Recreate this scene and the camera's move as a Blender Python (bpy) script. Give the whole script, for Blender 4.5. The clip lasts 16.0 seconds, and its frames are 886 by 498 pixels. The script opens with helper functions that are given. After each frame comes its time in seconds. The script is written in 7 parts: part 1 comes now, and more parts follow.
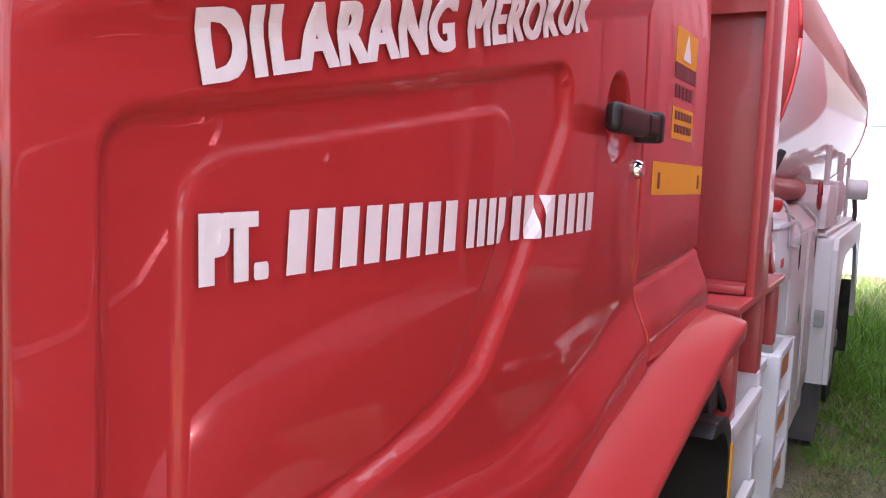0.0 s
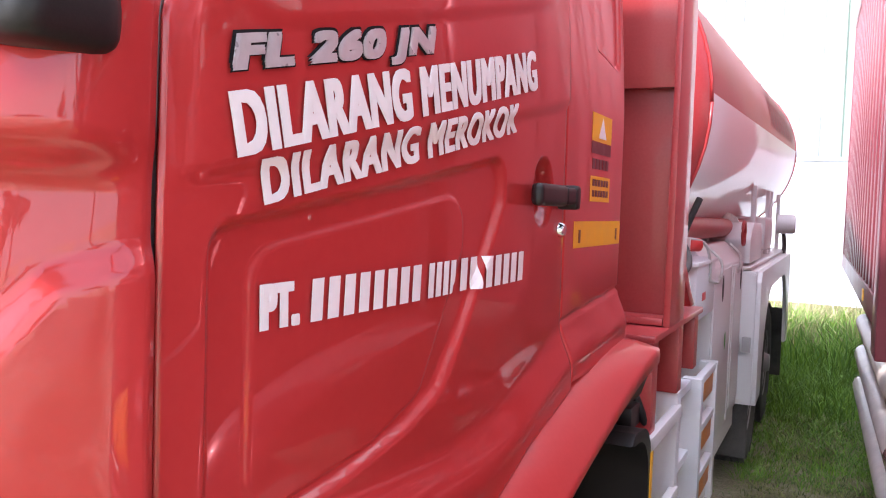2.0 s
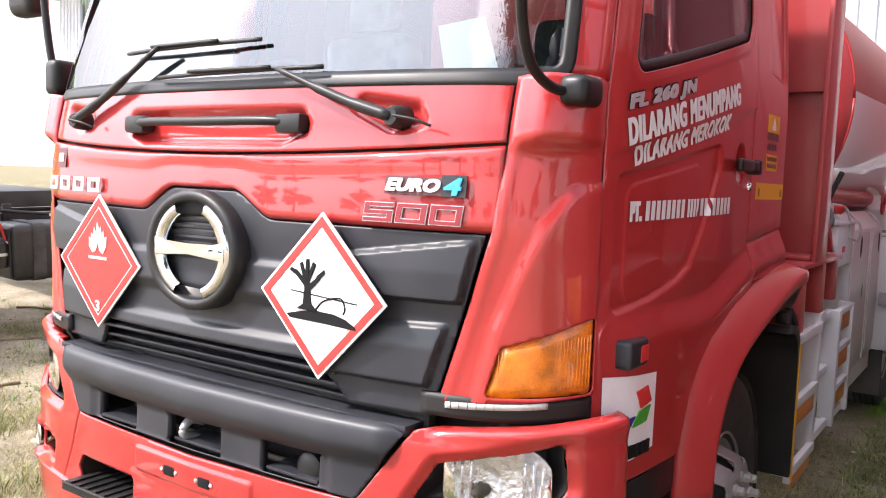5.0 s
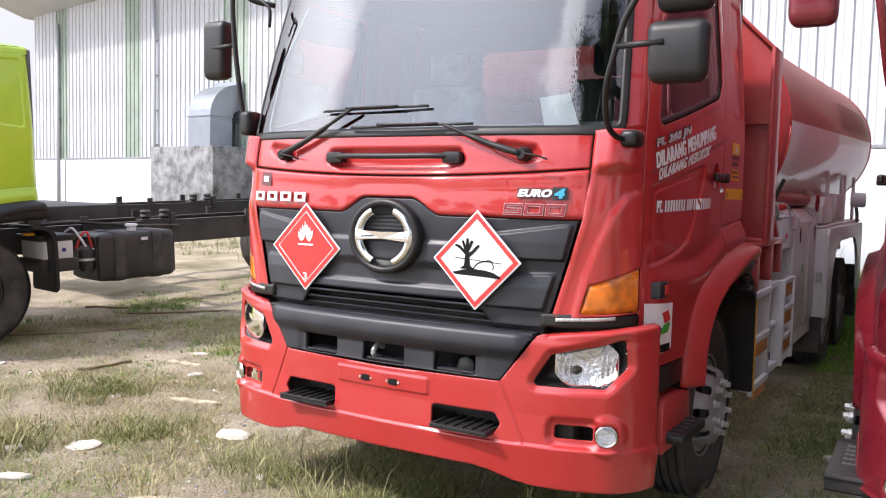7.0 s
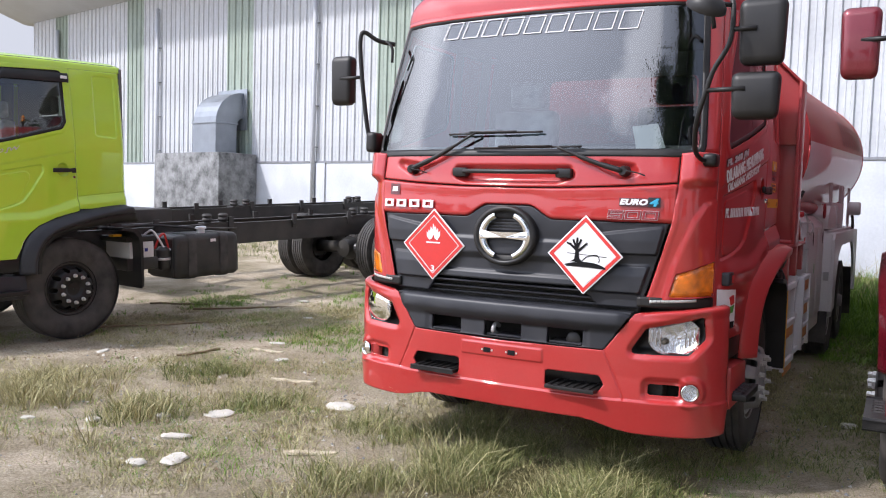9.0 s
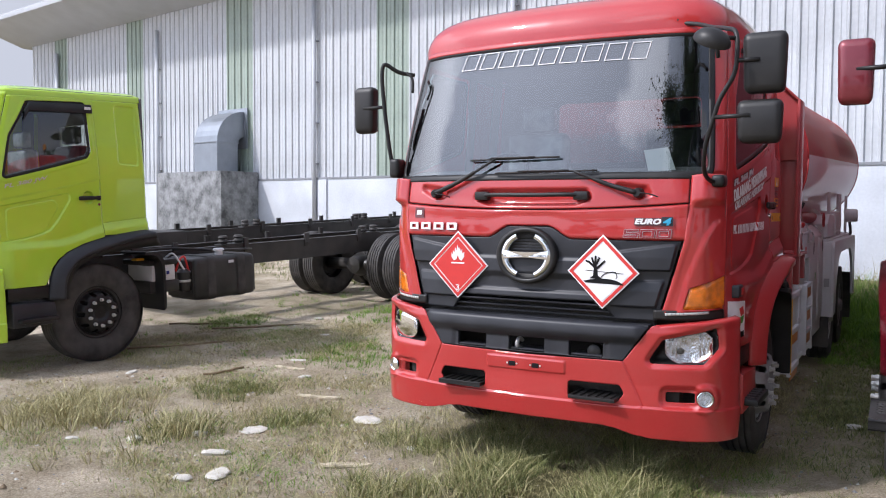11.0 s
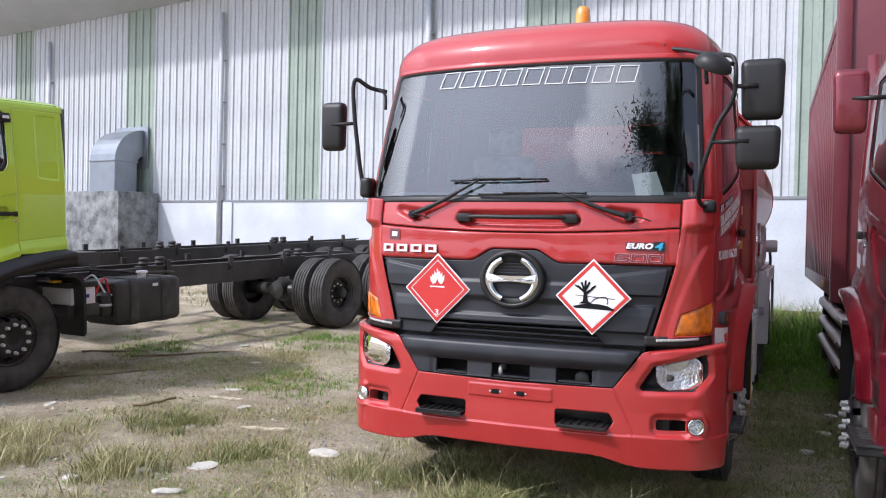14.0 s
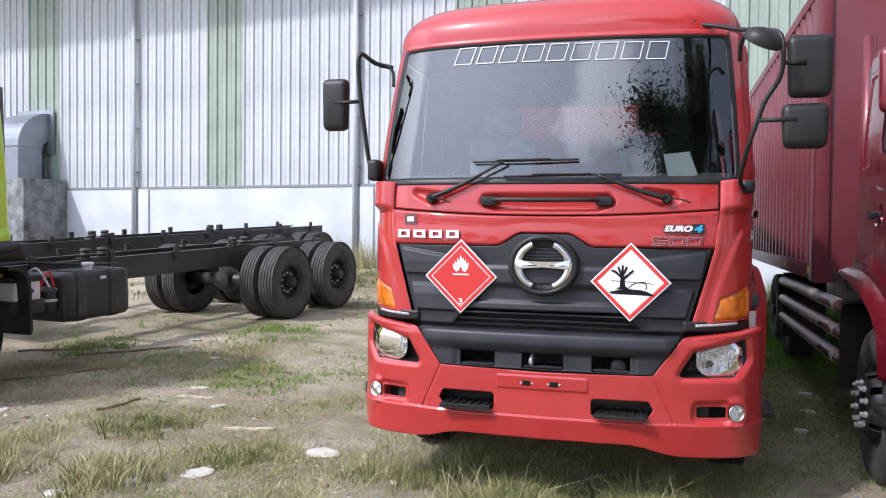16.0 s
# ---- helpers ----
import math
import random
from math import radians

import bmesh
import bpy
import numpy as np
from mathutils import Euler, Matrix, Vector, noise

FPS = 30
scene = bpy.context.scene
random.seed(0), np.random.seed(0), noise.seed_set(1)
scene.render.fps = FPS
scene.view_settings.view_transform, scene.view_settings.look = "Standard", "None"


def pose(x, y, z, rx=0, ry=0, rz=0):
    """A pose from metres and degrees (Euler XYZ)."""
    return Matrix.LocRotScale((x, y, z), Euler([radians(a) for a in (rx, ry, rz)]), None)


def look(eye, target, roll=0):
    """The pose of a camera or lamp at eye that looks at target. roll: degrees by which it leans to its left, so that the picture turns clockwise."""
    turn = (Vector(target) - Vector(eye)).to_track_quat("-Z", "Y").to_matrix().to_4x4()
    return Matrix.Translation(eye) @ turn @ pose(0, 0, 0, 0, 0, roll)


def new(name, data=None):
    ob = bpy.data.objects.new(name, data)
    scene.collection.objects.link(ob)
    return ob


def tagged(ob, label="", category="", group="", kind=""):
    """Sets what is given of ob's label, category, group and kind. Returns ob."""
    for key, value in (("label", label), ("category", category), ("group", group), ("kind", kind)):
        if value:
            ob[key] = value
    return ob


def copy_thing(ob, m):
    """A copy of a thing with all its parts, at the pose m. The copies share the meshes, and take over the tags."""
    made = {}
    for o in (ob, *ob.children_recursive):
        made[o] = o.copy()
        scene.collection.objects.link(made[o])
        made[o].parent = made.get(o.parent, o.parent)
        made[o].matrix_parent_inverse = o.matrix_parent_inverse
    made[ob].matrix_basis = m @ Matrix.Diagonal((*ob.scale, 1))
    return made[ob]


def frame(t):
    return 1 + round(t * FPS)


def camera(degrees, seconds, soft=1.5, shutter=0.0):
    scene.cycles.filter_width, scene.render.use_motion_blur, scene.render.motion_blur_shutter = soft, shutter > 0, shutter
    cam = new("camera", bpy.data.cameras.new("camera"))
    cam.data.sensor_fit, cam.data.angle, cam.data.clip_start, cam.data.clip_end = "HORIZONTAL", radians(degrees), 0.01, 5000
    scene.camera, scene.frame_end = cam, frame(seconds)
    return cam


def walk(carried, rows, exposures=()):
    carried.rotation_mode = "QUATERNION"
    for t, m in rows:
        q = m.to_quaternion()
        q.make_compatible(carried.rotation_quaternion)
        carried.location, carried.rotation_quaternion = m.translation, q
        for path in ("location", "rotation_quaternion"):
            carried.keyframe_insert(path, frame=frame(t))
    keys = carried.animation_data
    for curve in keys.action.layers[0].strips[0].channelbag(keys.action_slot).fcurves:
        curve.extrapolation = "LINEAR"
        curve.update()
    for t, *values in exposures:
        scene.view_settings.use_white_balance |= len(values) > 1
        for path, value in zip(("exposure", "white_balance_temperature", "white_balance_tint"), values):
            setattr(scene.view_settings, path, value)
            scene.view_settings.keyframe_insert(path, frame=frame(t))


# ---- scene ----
cam = camera(56.0, 16.0, soft=1.1)
PATH = [
    (0, (1.632, 0.006, 1.704), (0.683, 1.757, 1.521), 2.3),
    (0.5, (1.671, 0.092, 1.712), (0.771, 1.869, 1.531), 3.2),
    (1, (1.683, 0.072, 1.733), (0.794, 1.856, 1.567), 1.4),
    (1.5, (1.723, -0.136, 1.755), (0.854, 1.659, 1.606), 1.1),
    (2, (1.789, -0.324, 1.766), (0.928, 1.478, 1.662), 1.9),
    (2.5, (1.874, -0.441, 1.792), (0.939, 1.326, 1.794), 3.5),
    (3, (1.952, -0.544, 1.77), (0.897, 1.155, 1.775), 6.2),
    (3.5, (1.996, -0.724, 1.75), (0.899, 0.948, 1.753), 6.6),
    (4, (2.063, -1.045, 1.706), (0.953, 0.618, 1.659), 4.5),
    (4.5, (2.059, -1.315, 1.662), (0.934, 0.335, 1.547), 4.1),
    (5, (2.027, -1.671, 1.702), (0.905, -0.023, 1.538), 2.3),
    (5.2, (2.054, -1.834, 1.708), (0.93, -0.186, 1.559), 1.6),
    (7.3, (2.356, -3.474, 1.673), (1.338, -1.758, 1.537), 1.9),
    (7.5, (2.337, -3.576, 1.657), (1.336, -1.85, 1.523), 2.2),
    (8, (2.243, -3.932, 1.648), (1.25, -2.203, 1.5), 1.9),
    (8.5, (2.244, -4.304, 1.655), (1.246, -2.577, 1.507), 1.4),
    (9, (2.194, -4.544, 1.678), (1.192, -2.817, 1.556), 1.7),
    (9.2, (2.138, -4.611, 1.674), (1.138, -2.883, 1.57), 1.9),
    (11.3, (2.195, -4.94, 1.76), (1.206, -3.205, 1.667), 0.0),
    (11.5, (2.183, -4.963, 1.731), (1.21, -3.217, 1.651), 0.2),
    (12, (2.166, -4.969, 1.731), (1.218, -3.209, 1.652), 0.2),
    (12.5, (2.119, -4.963, 1.726), (1.228, -3.174, 1.66), 0.5),
    (13, (1.991, -4.953, 1.726), (1.199, -3.118, 1.672), 0.5),
    (13.5, (1.82, -4.904, 1.739), (1.05, -3.059, 1.717), 0.2),
    (14, (1.591, -4.947, 1.708), (0.819, -3.102, 1.682), 1.3),
    (14.5, (1.352, -4.992, 1.725), (0.596, -3.143, 1.625), 0.3),
    (15, (1.128, -4.862, 1.694), (0.411, -2.998, 1.592), -1.0),
    (15.5, (0.952, -4.797, 1.705), (0.306, -2.907, 1.609), 0.1),
    (16, (0.814, -4.902, 1.693), (0.251, -2.984, 1.636), 0.6),
]
EXPOSURES = [(0, 1.58, 6150, 15), (1, 1.62, 6150, 15), (2, 1.58, 6200, 15), (3, 1.28, 6350, 15), (4, 0.98, 6650, 15), (5, 0.74, 6750, 15), (6.2, 0.34, 6650, 15), (8, -0.08, 6500, 15), (9, -0.24, 6300, 15), (12, -0.43, 6150, 15), (14.5, -0.36, 6150, 15), (16, -0.32, 6100, 15)]
walk(cam, [(t, look(eye, target, roll)) for t, eye, target, roll in PATH], EXPOSURES)

# ---- world, sun, exposure ----
world = bpy.data.worlds.new("sky")
scene.world = world
world.use_nodes = True
wn, wl = world.node_tree.nodes, world.node_tree.links
wn.clear()
SUN_ELEV, SUN_AZ = radians(46), radians(222)      # azimuth from +y, clockwise
sky = wn.new("ShaderNodeTexSky")
sky.sky_type, sky.sun_disc, sky.sun_elevation, sky.sun_rotation = "NISHITA", False, SUN_ELEV, SUN_AZ
sky.dust_density, sky.air_density = 0.12, 1.3
wco = wn.new("ShaderNodeTexCoord")
wmix = wn.new("ShaderNodeMixRGB")
wbg, wout = wn.new("ShaderNodeBackground"), wn.new("ShaderNodeOutputWorld")
wbg.inputs["Strength"].default_value = 0.13
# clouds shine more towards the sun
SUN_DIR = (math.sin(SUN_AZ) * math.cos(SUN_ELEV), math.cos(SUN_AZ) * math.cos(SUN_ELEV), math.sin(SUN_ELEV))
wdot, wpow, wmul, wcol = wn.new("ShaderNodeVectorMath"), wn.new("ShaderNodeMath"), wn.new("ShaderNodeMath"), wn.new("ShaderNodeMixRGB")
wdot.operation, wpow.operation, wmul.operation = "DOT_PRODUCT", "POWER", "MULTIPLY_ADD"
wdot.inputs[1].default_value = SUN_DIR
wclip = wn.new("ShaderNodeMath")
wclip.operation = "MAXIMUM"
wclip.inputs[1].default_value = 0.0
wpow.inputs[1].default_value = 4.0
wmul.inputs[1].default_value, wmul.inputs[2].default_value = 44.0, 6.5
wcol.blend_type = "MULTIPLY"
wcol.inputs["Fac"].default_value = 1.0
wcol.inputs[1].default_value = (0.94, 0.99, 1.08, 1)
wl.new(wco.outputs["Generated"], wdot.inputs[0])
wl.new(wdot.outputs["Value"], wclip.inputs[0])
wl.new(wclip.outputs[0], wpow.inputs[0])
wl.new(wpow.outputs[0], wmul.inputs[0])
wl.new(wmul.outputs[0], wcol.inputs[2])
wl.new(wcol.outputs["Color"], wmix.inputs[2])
# haze near the horizon
wsep, whor, wmax = wn.new("ShaderNodeSeparateXYZ"), wn.new("ShaderNodeMapRange"), wn.new("ShaderNodeMath")
whor.inputs[1].default_value, whor.inputs[2].default_value, whor.inputs[3].default_value, whor.inputs[4].default_value = 0.22, 0.36, 1.0, 0.0
wmax.operation = "MAXIMUM"
wl.new(wco.outputs["Generated"], wsep.inputs[0])
wl.new(wsep.outputs["Z"], whor.inputs[0])
wl.new(whor.outputs[0], wmax.inputs[0])
# thin bright haze round the sun
wglow, wtop = wn.new("ShaderNodeMapRange"), wn.new("ShaderNodeMath")
wglow.interpolation_type = "SMOOTHSTEP"
wglow.inputs[1].default_value, wglow.inputs[2].default_value, wglow.inputs[4].default_value = 0.87, 1.0, 0.03
wtop.operation = "MAXIMUM"
wl.new(wdot.outputs["Value"], wglow.inputs[0])
wl.new(wglow.outputs[0], wtop.inputs[0])


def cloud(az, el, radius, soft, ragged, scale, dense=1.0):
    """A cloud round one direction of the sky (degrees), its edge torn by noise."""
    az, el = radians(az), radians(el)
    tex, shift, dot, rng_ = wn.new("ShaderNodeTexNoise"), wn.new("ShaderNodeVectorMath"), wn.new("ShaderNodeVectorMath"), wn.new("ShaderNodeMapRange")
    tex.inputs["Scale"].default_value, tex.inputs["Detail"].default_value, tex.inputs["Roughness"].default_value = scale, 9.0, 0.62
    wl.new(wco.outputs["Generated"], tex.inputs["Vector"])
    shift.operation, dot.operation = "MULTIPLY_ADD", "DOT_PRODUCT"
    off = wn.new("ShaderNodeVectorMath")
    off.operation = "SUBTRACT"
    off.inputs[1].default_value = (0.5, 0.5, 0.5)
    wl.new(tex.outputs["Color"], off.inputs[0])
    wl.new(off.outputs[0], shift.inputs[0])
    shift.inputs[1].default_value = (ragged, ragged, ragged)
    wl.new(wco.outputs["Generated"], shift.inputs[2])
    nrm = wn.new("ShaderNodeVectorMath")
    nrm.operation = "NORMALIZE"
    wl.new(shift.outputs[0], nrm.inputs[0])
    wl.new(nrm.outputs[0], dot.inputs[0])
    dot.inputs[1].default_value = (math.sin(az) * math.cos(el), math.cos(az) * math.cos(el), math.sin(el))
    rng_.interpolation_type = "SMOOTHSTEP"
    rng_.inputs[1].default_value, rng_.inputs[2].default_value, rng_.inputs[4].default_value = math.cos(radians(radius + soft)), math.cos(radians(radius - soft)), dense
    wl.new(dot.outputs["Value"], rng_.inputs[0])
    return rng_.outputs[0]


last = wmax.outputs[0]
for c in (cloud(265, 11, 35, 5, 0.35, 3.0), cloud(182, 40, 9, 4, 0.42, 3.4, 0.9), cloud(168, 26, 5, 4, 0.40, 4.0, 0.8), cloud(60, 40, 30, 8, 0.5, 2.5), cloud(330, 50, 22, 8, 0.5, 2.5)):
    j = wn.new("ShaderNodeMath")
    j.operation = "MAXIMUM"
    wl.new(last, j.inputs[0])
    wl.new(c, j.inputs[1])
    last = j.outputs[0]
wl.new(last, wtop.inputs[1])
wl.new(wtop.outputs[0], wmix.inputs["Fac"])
wgain = wn.new("ShaderNodeMixRGB")
wgain.blend_type = "MULTIPLY"
wgain.inputs["Fac"].default_value = 1.0
wgain.inputs[2].default_value = (0.50, 0.76, 1.08, 1)
wl.new(sky.outputs["Color"], wgain.inputs[1])
wl.new(wgain.outputs["Color"], wmix.inputs[1])
wl.new(wmix.outputs["Color"], wbg.inputs["Color"])
wl.new(wbg.outputs["Background"], wout.inputs["Surface"])
sun = new("sun", bpy.data.lights.new("sun", "SUN"))
sun.data.energy, sun.data.angle, sun.data.color = 4.4, radians(3), (1.0, 0.96, 0.90)
sd = Vector((math.sin(SUN_AZ) * math.cos(SUN_ELEV), math.cos(SUN_AZ) * math.cos(SUN_ELEV), math.sin(SUN_ELEV)))
sun.matrix_world = look(sd * 50, (0, 0, 0))


# ---- materials ----
def pbr(name, color, rough=0.5, metal=0.0, coat=0.0, var=0.12, scale=6.0, fine=90.0, bump=0.0, dust=0.0, dust_color=(0.45, 0.38, 0.30), spec=0.5, rvar=0.1):
    """A surface with variation at two scales, fine relief and a film of dust."""
    m = bpy.data.materials.new(name)
    m.use_nodes = True
    n, l = m.node_tree.nodes, m.node_tree.links
    b = n["Principled BSDF"]
    co = n.new("ShaderNodeTexCoord")
    a, f = n.new("ShaderNodeTexNoise"), n.new("ShaderNodeTexNoise")
    a.inputs["Scale"].default_value, a.inputs["Detail"].default_value = scale, 5.0
    f.inputs["Scale"].default_value, f.inputs["Detail"].default_value = fine, 3.0
    l.new(co.outputs["Object"], a.inputs["Vector"])
    l.new(co.outputs["Object"], f.inputs["Vector"])
    add = n.new("ShaderNodeMath")
    add.operation = "MULTIPLY_ADD"
    add.inputs[1].default_value = 0.35
    l.new(f.outputs["Fac"], add.inputs[0])
    l.new(a.outputs["Fac"], add.inputs[2])
    ramp = n.new("ShaderNodeValToRGB")
    e = ramp.color_ramp.elements
    e[0].position, e[1].position = 0.45, 0.9
    e[0].color = (*[c * (1 - var) for c in color], 1)
    e[1].color = (*[min(1, c * (1 + var)) for c in color], 1)
    l.new(add.outputs["Value"], ramp.inputs["Fac"])
    src = ramp.outputs["Color"]
    if dust:
        mx, dr = n.new("ShaderNodeMixRGB"), n.new("ShaderNodeMapRange")
        dr.inputs[1].default_value, dr.inputs[2].default_value, dr.inputs[3].default_value, dr.inputs[4].default_value = 0.4, 0.95, 0.0, dust
        mx.inputs[2].default_value = (*dust_color, 1)
        l.new(add.outputs["Value"], dr.inputs[0])
        l.new(dr.outputs[0], mx.inputs["Fac"])
        l.new(src, mx.inputs[1])
        src = mx.outputs["Color"]
    l.new(src, b.inputs["Base Color"])
    rr = n.new("ShaderNodeMapRange")
    rr.inputs[1].default_value, rr.inputs[2].default_value = 0.3, 1.0
    rr.inputs[3].default_value, rr.inputs[4].default_value = max(0.02, rough - rvar), min(1, rough + rvar)
    l.new(add.outputs["Value"], rr.inputs[0])
    l.new(rr.outputs[0], b.inputs["Roughness"])
    b.inputs["Metallic"].default_value = metal
    b.inputs["Coat Weight"].default_value = coat
    b.inputs["Coat Roughness"].default_value, b.inputs["Coat IOR"].default_value = 0.022, 1.56
    b.inputs["Specular IOR Level"].default_value = spec
    if bump:
        bp = n.new("ShaderNodeBump")
        bp.inputs["Strength"].default_value, bp.inputs["Distance"].default_value = bump, 0.01
        l.new(add.outputs["Value"], bp.inputs["Height"])
        l.new(bp.outputs["Normal"], b.inputs["Normal"])
    return m


def glass_mat(name, tint, rough=0.0, gloss=1.0, ior=1.7):
    """Thin pane: clear to see through, glossy by Fresnel."""
    m = bpy.data.materials.new(name)
    m.use_nodes = True
    n, l = m.node_tree.nodes, m.node_tree.links
    n.remove(n["Principled BSDF"])
    t, g, mx, fr = n.new("ShaderNodeBsdfTransparent"), n.new("ShaderNodeBsdfGlossy"), n.new("ShaderNodeMixShader"), n.new("ShaderNodeFresnel")
    t.inputs["Color"].default_value = (*tint, 1)
    g.inputs["Roughness"].default_value = rough
    g.inputs["Color"].default_value = (gloss, gloss, gloss, 1)
    fr.inputs["IOR"].default_value = ior
    l.new(fr.outputs[0], mx.inputs["Fac"])
    l.new(t.outputs[0], mx.inputs[1])
    l.new(g.outputs[0], mx.inputs[2])
    l.new(mx.outputs[0], n["Material Output"].inputs["Surface"])
    return m


RED = pbr("red_paint", (0.44, 0.030, 0.030), 0.30, coat=1.0, var=0.04, scale=1.6, fine=60, dust=0.03, rvar=0.03, spec=0.15)
RED_TANK = pbr("tank_red_paint", (0.38, 0.018, 0.024), 0.40, coat=0.20, var=0.08, scale=1.2, fine=120, dust=0.10, rvar=0.06)
TANK_GLOSS = pbr("glossy_tank_red", (0.36, 0.016, 0.022), 0.45, coat=0.06, var=0.07, scale=1.2, fine=120, dust=0.10, rvar=0.05)
BELLY = pbr("glossy_tank_white", (0.74, 0.73, 0.74), 0.38, coat=0.22, var=0.06, scale=1.6, fine=120, dust=0.10, rvar=0.06)
BOX_PAINT = pbr("crimson_box_paint", (0.13, 0.006, 0.018), 0.5, coat=0.12, var=0.10, scale=1.5, fine=200, dust=0.06)
FENDER = pbr("red_fender_paint", (0.46, 0.034, 0.034), 0.42, coat=0.18, var=0.05, scale=1.6, fine=80, dust=0.05, rvar=0.04)
CRIMSON = pbr("crimson_metallic_paint", (0.165, 0.005, 0.016), 0.28, metal=0.35, coat=0.6, var=0.08, scale=2.0, fine=400, dust=0.04)
GREEN = pbr("lime_green_paint", (0.46, 0.70, 0.030), 0.34, coat=0.8, var=0.05, scale=1.6, fine=240, dust=0.06, rvar=0.05)
PLASTIC = pbr("dark_grey_plastic", (0.016, 0.018, 0.025), 0.46, var=0.18, scale=5, fine=500, bump=0.06, dust=0.03)
BLACK = pbr("black_plastic", (0.011, 0.011, 0.012), 0.42, var=0.2, scale=5, fine=300, bump=0.03, dust=0.03, spec=0.35)
# near black; on backings and holes the shade is put into the colour
VOID = pbr("near_black", (0.010, 0.010, 0.010), 0.8, var=0.3, scale=8, dust=0.06)
RUBBER = pbr("black_rubber", (0.016, 0.016, 0.017), 0.72, var=0.25, scale=7, fine=150, bump=0.08, dust=0.40, dust_color=(0.20, 0.18, 0.16))
FRAME_BLACK = pbr("chassis_black_paint", (0.013, 0.014, 0.016), 0.42, var=0.2, scale=3, fine=120, dust=0.10)
CHROME = pbr("chrome", (0.78, 0.78, 0.78), 0.07, metal=1.0, var=0.04, scale=8, rvar=0.03)
STEEL = pbr("grey_steel_wheel", (0.36, 0.36, 0.37), 0.45, metal=0.3, var=0.15, scale=9, fine=120, bump=0.03, dust=0.18)
SLEEVE = pbr("pale_protective_film", (0.36, 0.31, 0.29), 0.45, coat=0.15, var=0.2, scale=6, fine=40, bump=0.06, dust=0.1)
BOLT = pbr("zinc_bolt", (0.60, 0.59, 0.57), 0.38, metal=0.4, var=0.2, scale=30, dust=0.1)
WHITE = pbr("white_paint", (0.70, 0.69, 0.70), 0.46, coat=0.05, var=0.06, scale=2.5, fine=160, dust=0.16)
DECAL = pbr("white_vinyl_lettering", (0.80, 0.79, 0.80), 0.45, var=0.04, scale=20)
BADGE = pbr("bright_badge_chrome", (0.82, 0.82, 0.83), 0.22, metal=0.35, var=0.05, scale=30)
DECAL_GREY = pbr("silver_lettering", (0.55, 0.55, 0.57), 0.3, metal=0.4, var=0.1, scale=30)
DECAL_DARK = pbr("dark_lettering", (0.12, 0.03, 0.035), 0.4, var=0.1, scale=30)
FADED = pbr("faded_red_lettering", (0.26, 0.020, 0.028), 0.45, var=0.1, scale=20)
DECAL_RED = pbr("red_vinyl", (0.62, 0.035, 0.030), 0.45, var=0.04, scale=20)
DECAL_BLACK = pbr("black_vinyl", (0.010, 0.010, 0.011), 0.75, var=0.1, scale=30, spec=0.15)
DECAL_YELLOW = pbr("yellow_vinyl", (0.78, 0.40, 0.02), 0.45, var=0.06, scale=20)
DECAL_ORANGE = pbr("orange_vinyl", (0.62, 0.22, 0.05), 0.45, var=0.06, scale=20)
DECAL_BLUE = pbr("blue_vinyl", (0.02, 0.03, 0.22), 0.45, var=0.05, scale=20)
DECAL_GREEN = pbr("green_vinyl", (0.05, 0.32, 0.03), 0.45, var=0.05, scale=20)
DECAL_CYAN = pbr("light_blue_enamel", (0.04, 0.36, 0.55), 0.35, var=0.05, scale=20)
# strong tone patches: bright and dark glints of the lens put into its colour
AMBER = pbr("amber_lens", (0.70, 0.165, 0.004), 0.14, coat=1.0, var=0.45, scale=16, fine=240, bump=0.35)
BEACON = pbr("orange_beacon_lens", (0.85, 0.30, 0.02), 0.18, coat=1.0, var=0.12, scale=40, fine=160, bump=0.2)
LENS_GLASS = glass_mat("clear_lens", (0.95, 0.96, 0.97))
REFLECTOR = pbr("faceted_reflector", (0.90, 0.90, 0.90), 0.24, metal=0.80, var=0.30, scale=30, fine=60, bump=1.0, rvar=0.04)
LED = pbr("white_led_lens", (0.45, 0.45, 0.43), 0.2, var=0.2, scale=60)
WINDSCREEN = glass_mat("windscreen_glass", (0.34, 0.43, 0.46), ior=2.15)
SIDE_GLASS = glass_mat("tinted_side_glass", (0.66, 0.70, 0.68), ior=1.9)
MIRROR = pbr("mirror_glass", (0.85, 0.86, 0.87), 0.02, metal=1.0, var=0.0, rvar=0.0)
INTERIOR = pbr("grey_interior_trim", (0.13, 0.13, 0.135), 0.7, var=0.12, scale=8, bump=0.05)
SEAT = pbr("dark_seat_cloth", (0.06, 0.06, 0.068), 0.85, var=0.2, scale=20, bump=0.1)
WRAP = pbr("clear_plastic_seat_wrap", (0.42, 0.45, 0.47), 0.15, coat=1.0, var=0.4, scale=9, fine=30, bump=0.8)
PAPER = pbr("white_paper", (0.80, 0.82, 0.82), 0.8, var=0.04)
CONCRETE = pbr("weathered_concrete", (0.19, 0.195, 0.20), 0.9, var=0.62, scale=2.6, fine=12, bump=0.35, dust=0.15, dust_color=(0.42, 0.42, 0.42))
PLASTER = pbr("whitewashed_plaster", (0.54, 0.565, 0.61), 0.9, spec=0.2, var=0.14, scale=0.7, fine=16, bump=0.08)
CLADDING = pbr("galvanised_cladding", (0.53, 0.55, 0.58), 0.7, spec=0.25, var=0.17, scale=0.5, fine=9)
SKYLIGHT = pbr("green_fibreglass_panel", (0.30, 0.36, 0.31), 0.5, var=0.18, scale=0.8, fine=10)
DUCT = pbr("galvanised_duct", (0.25, 0.275, 0.31), 0.4, metal=0.5, var=0.12, scale=2, fine=30)
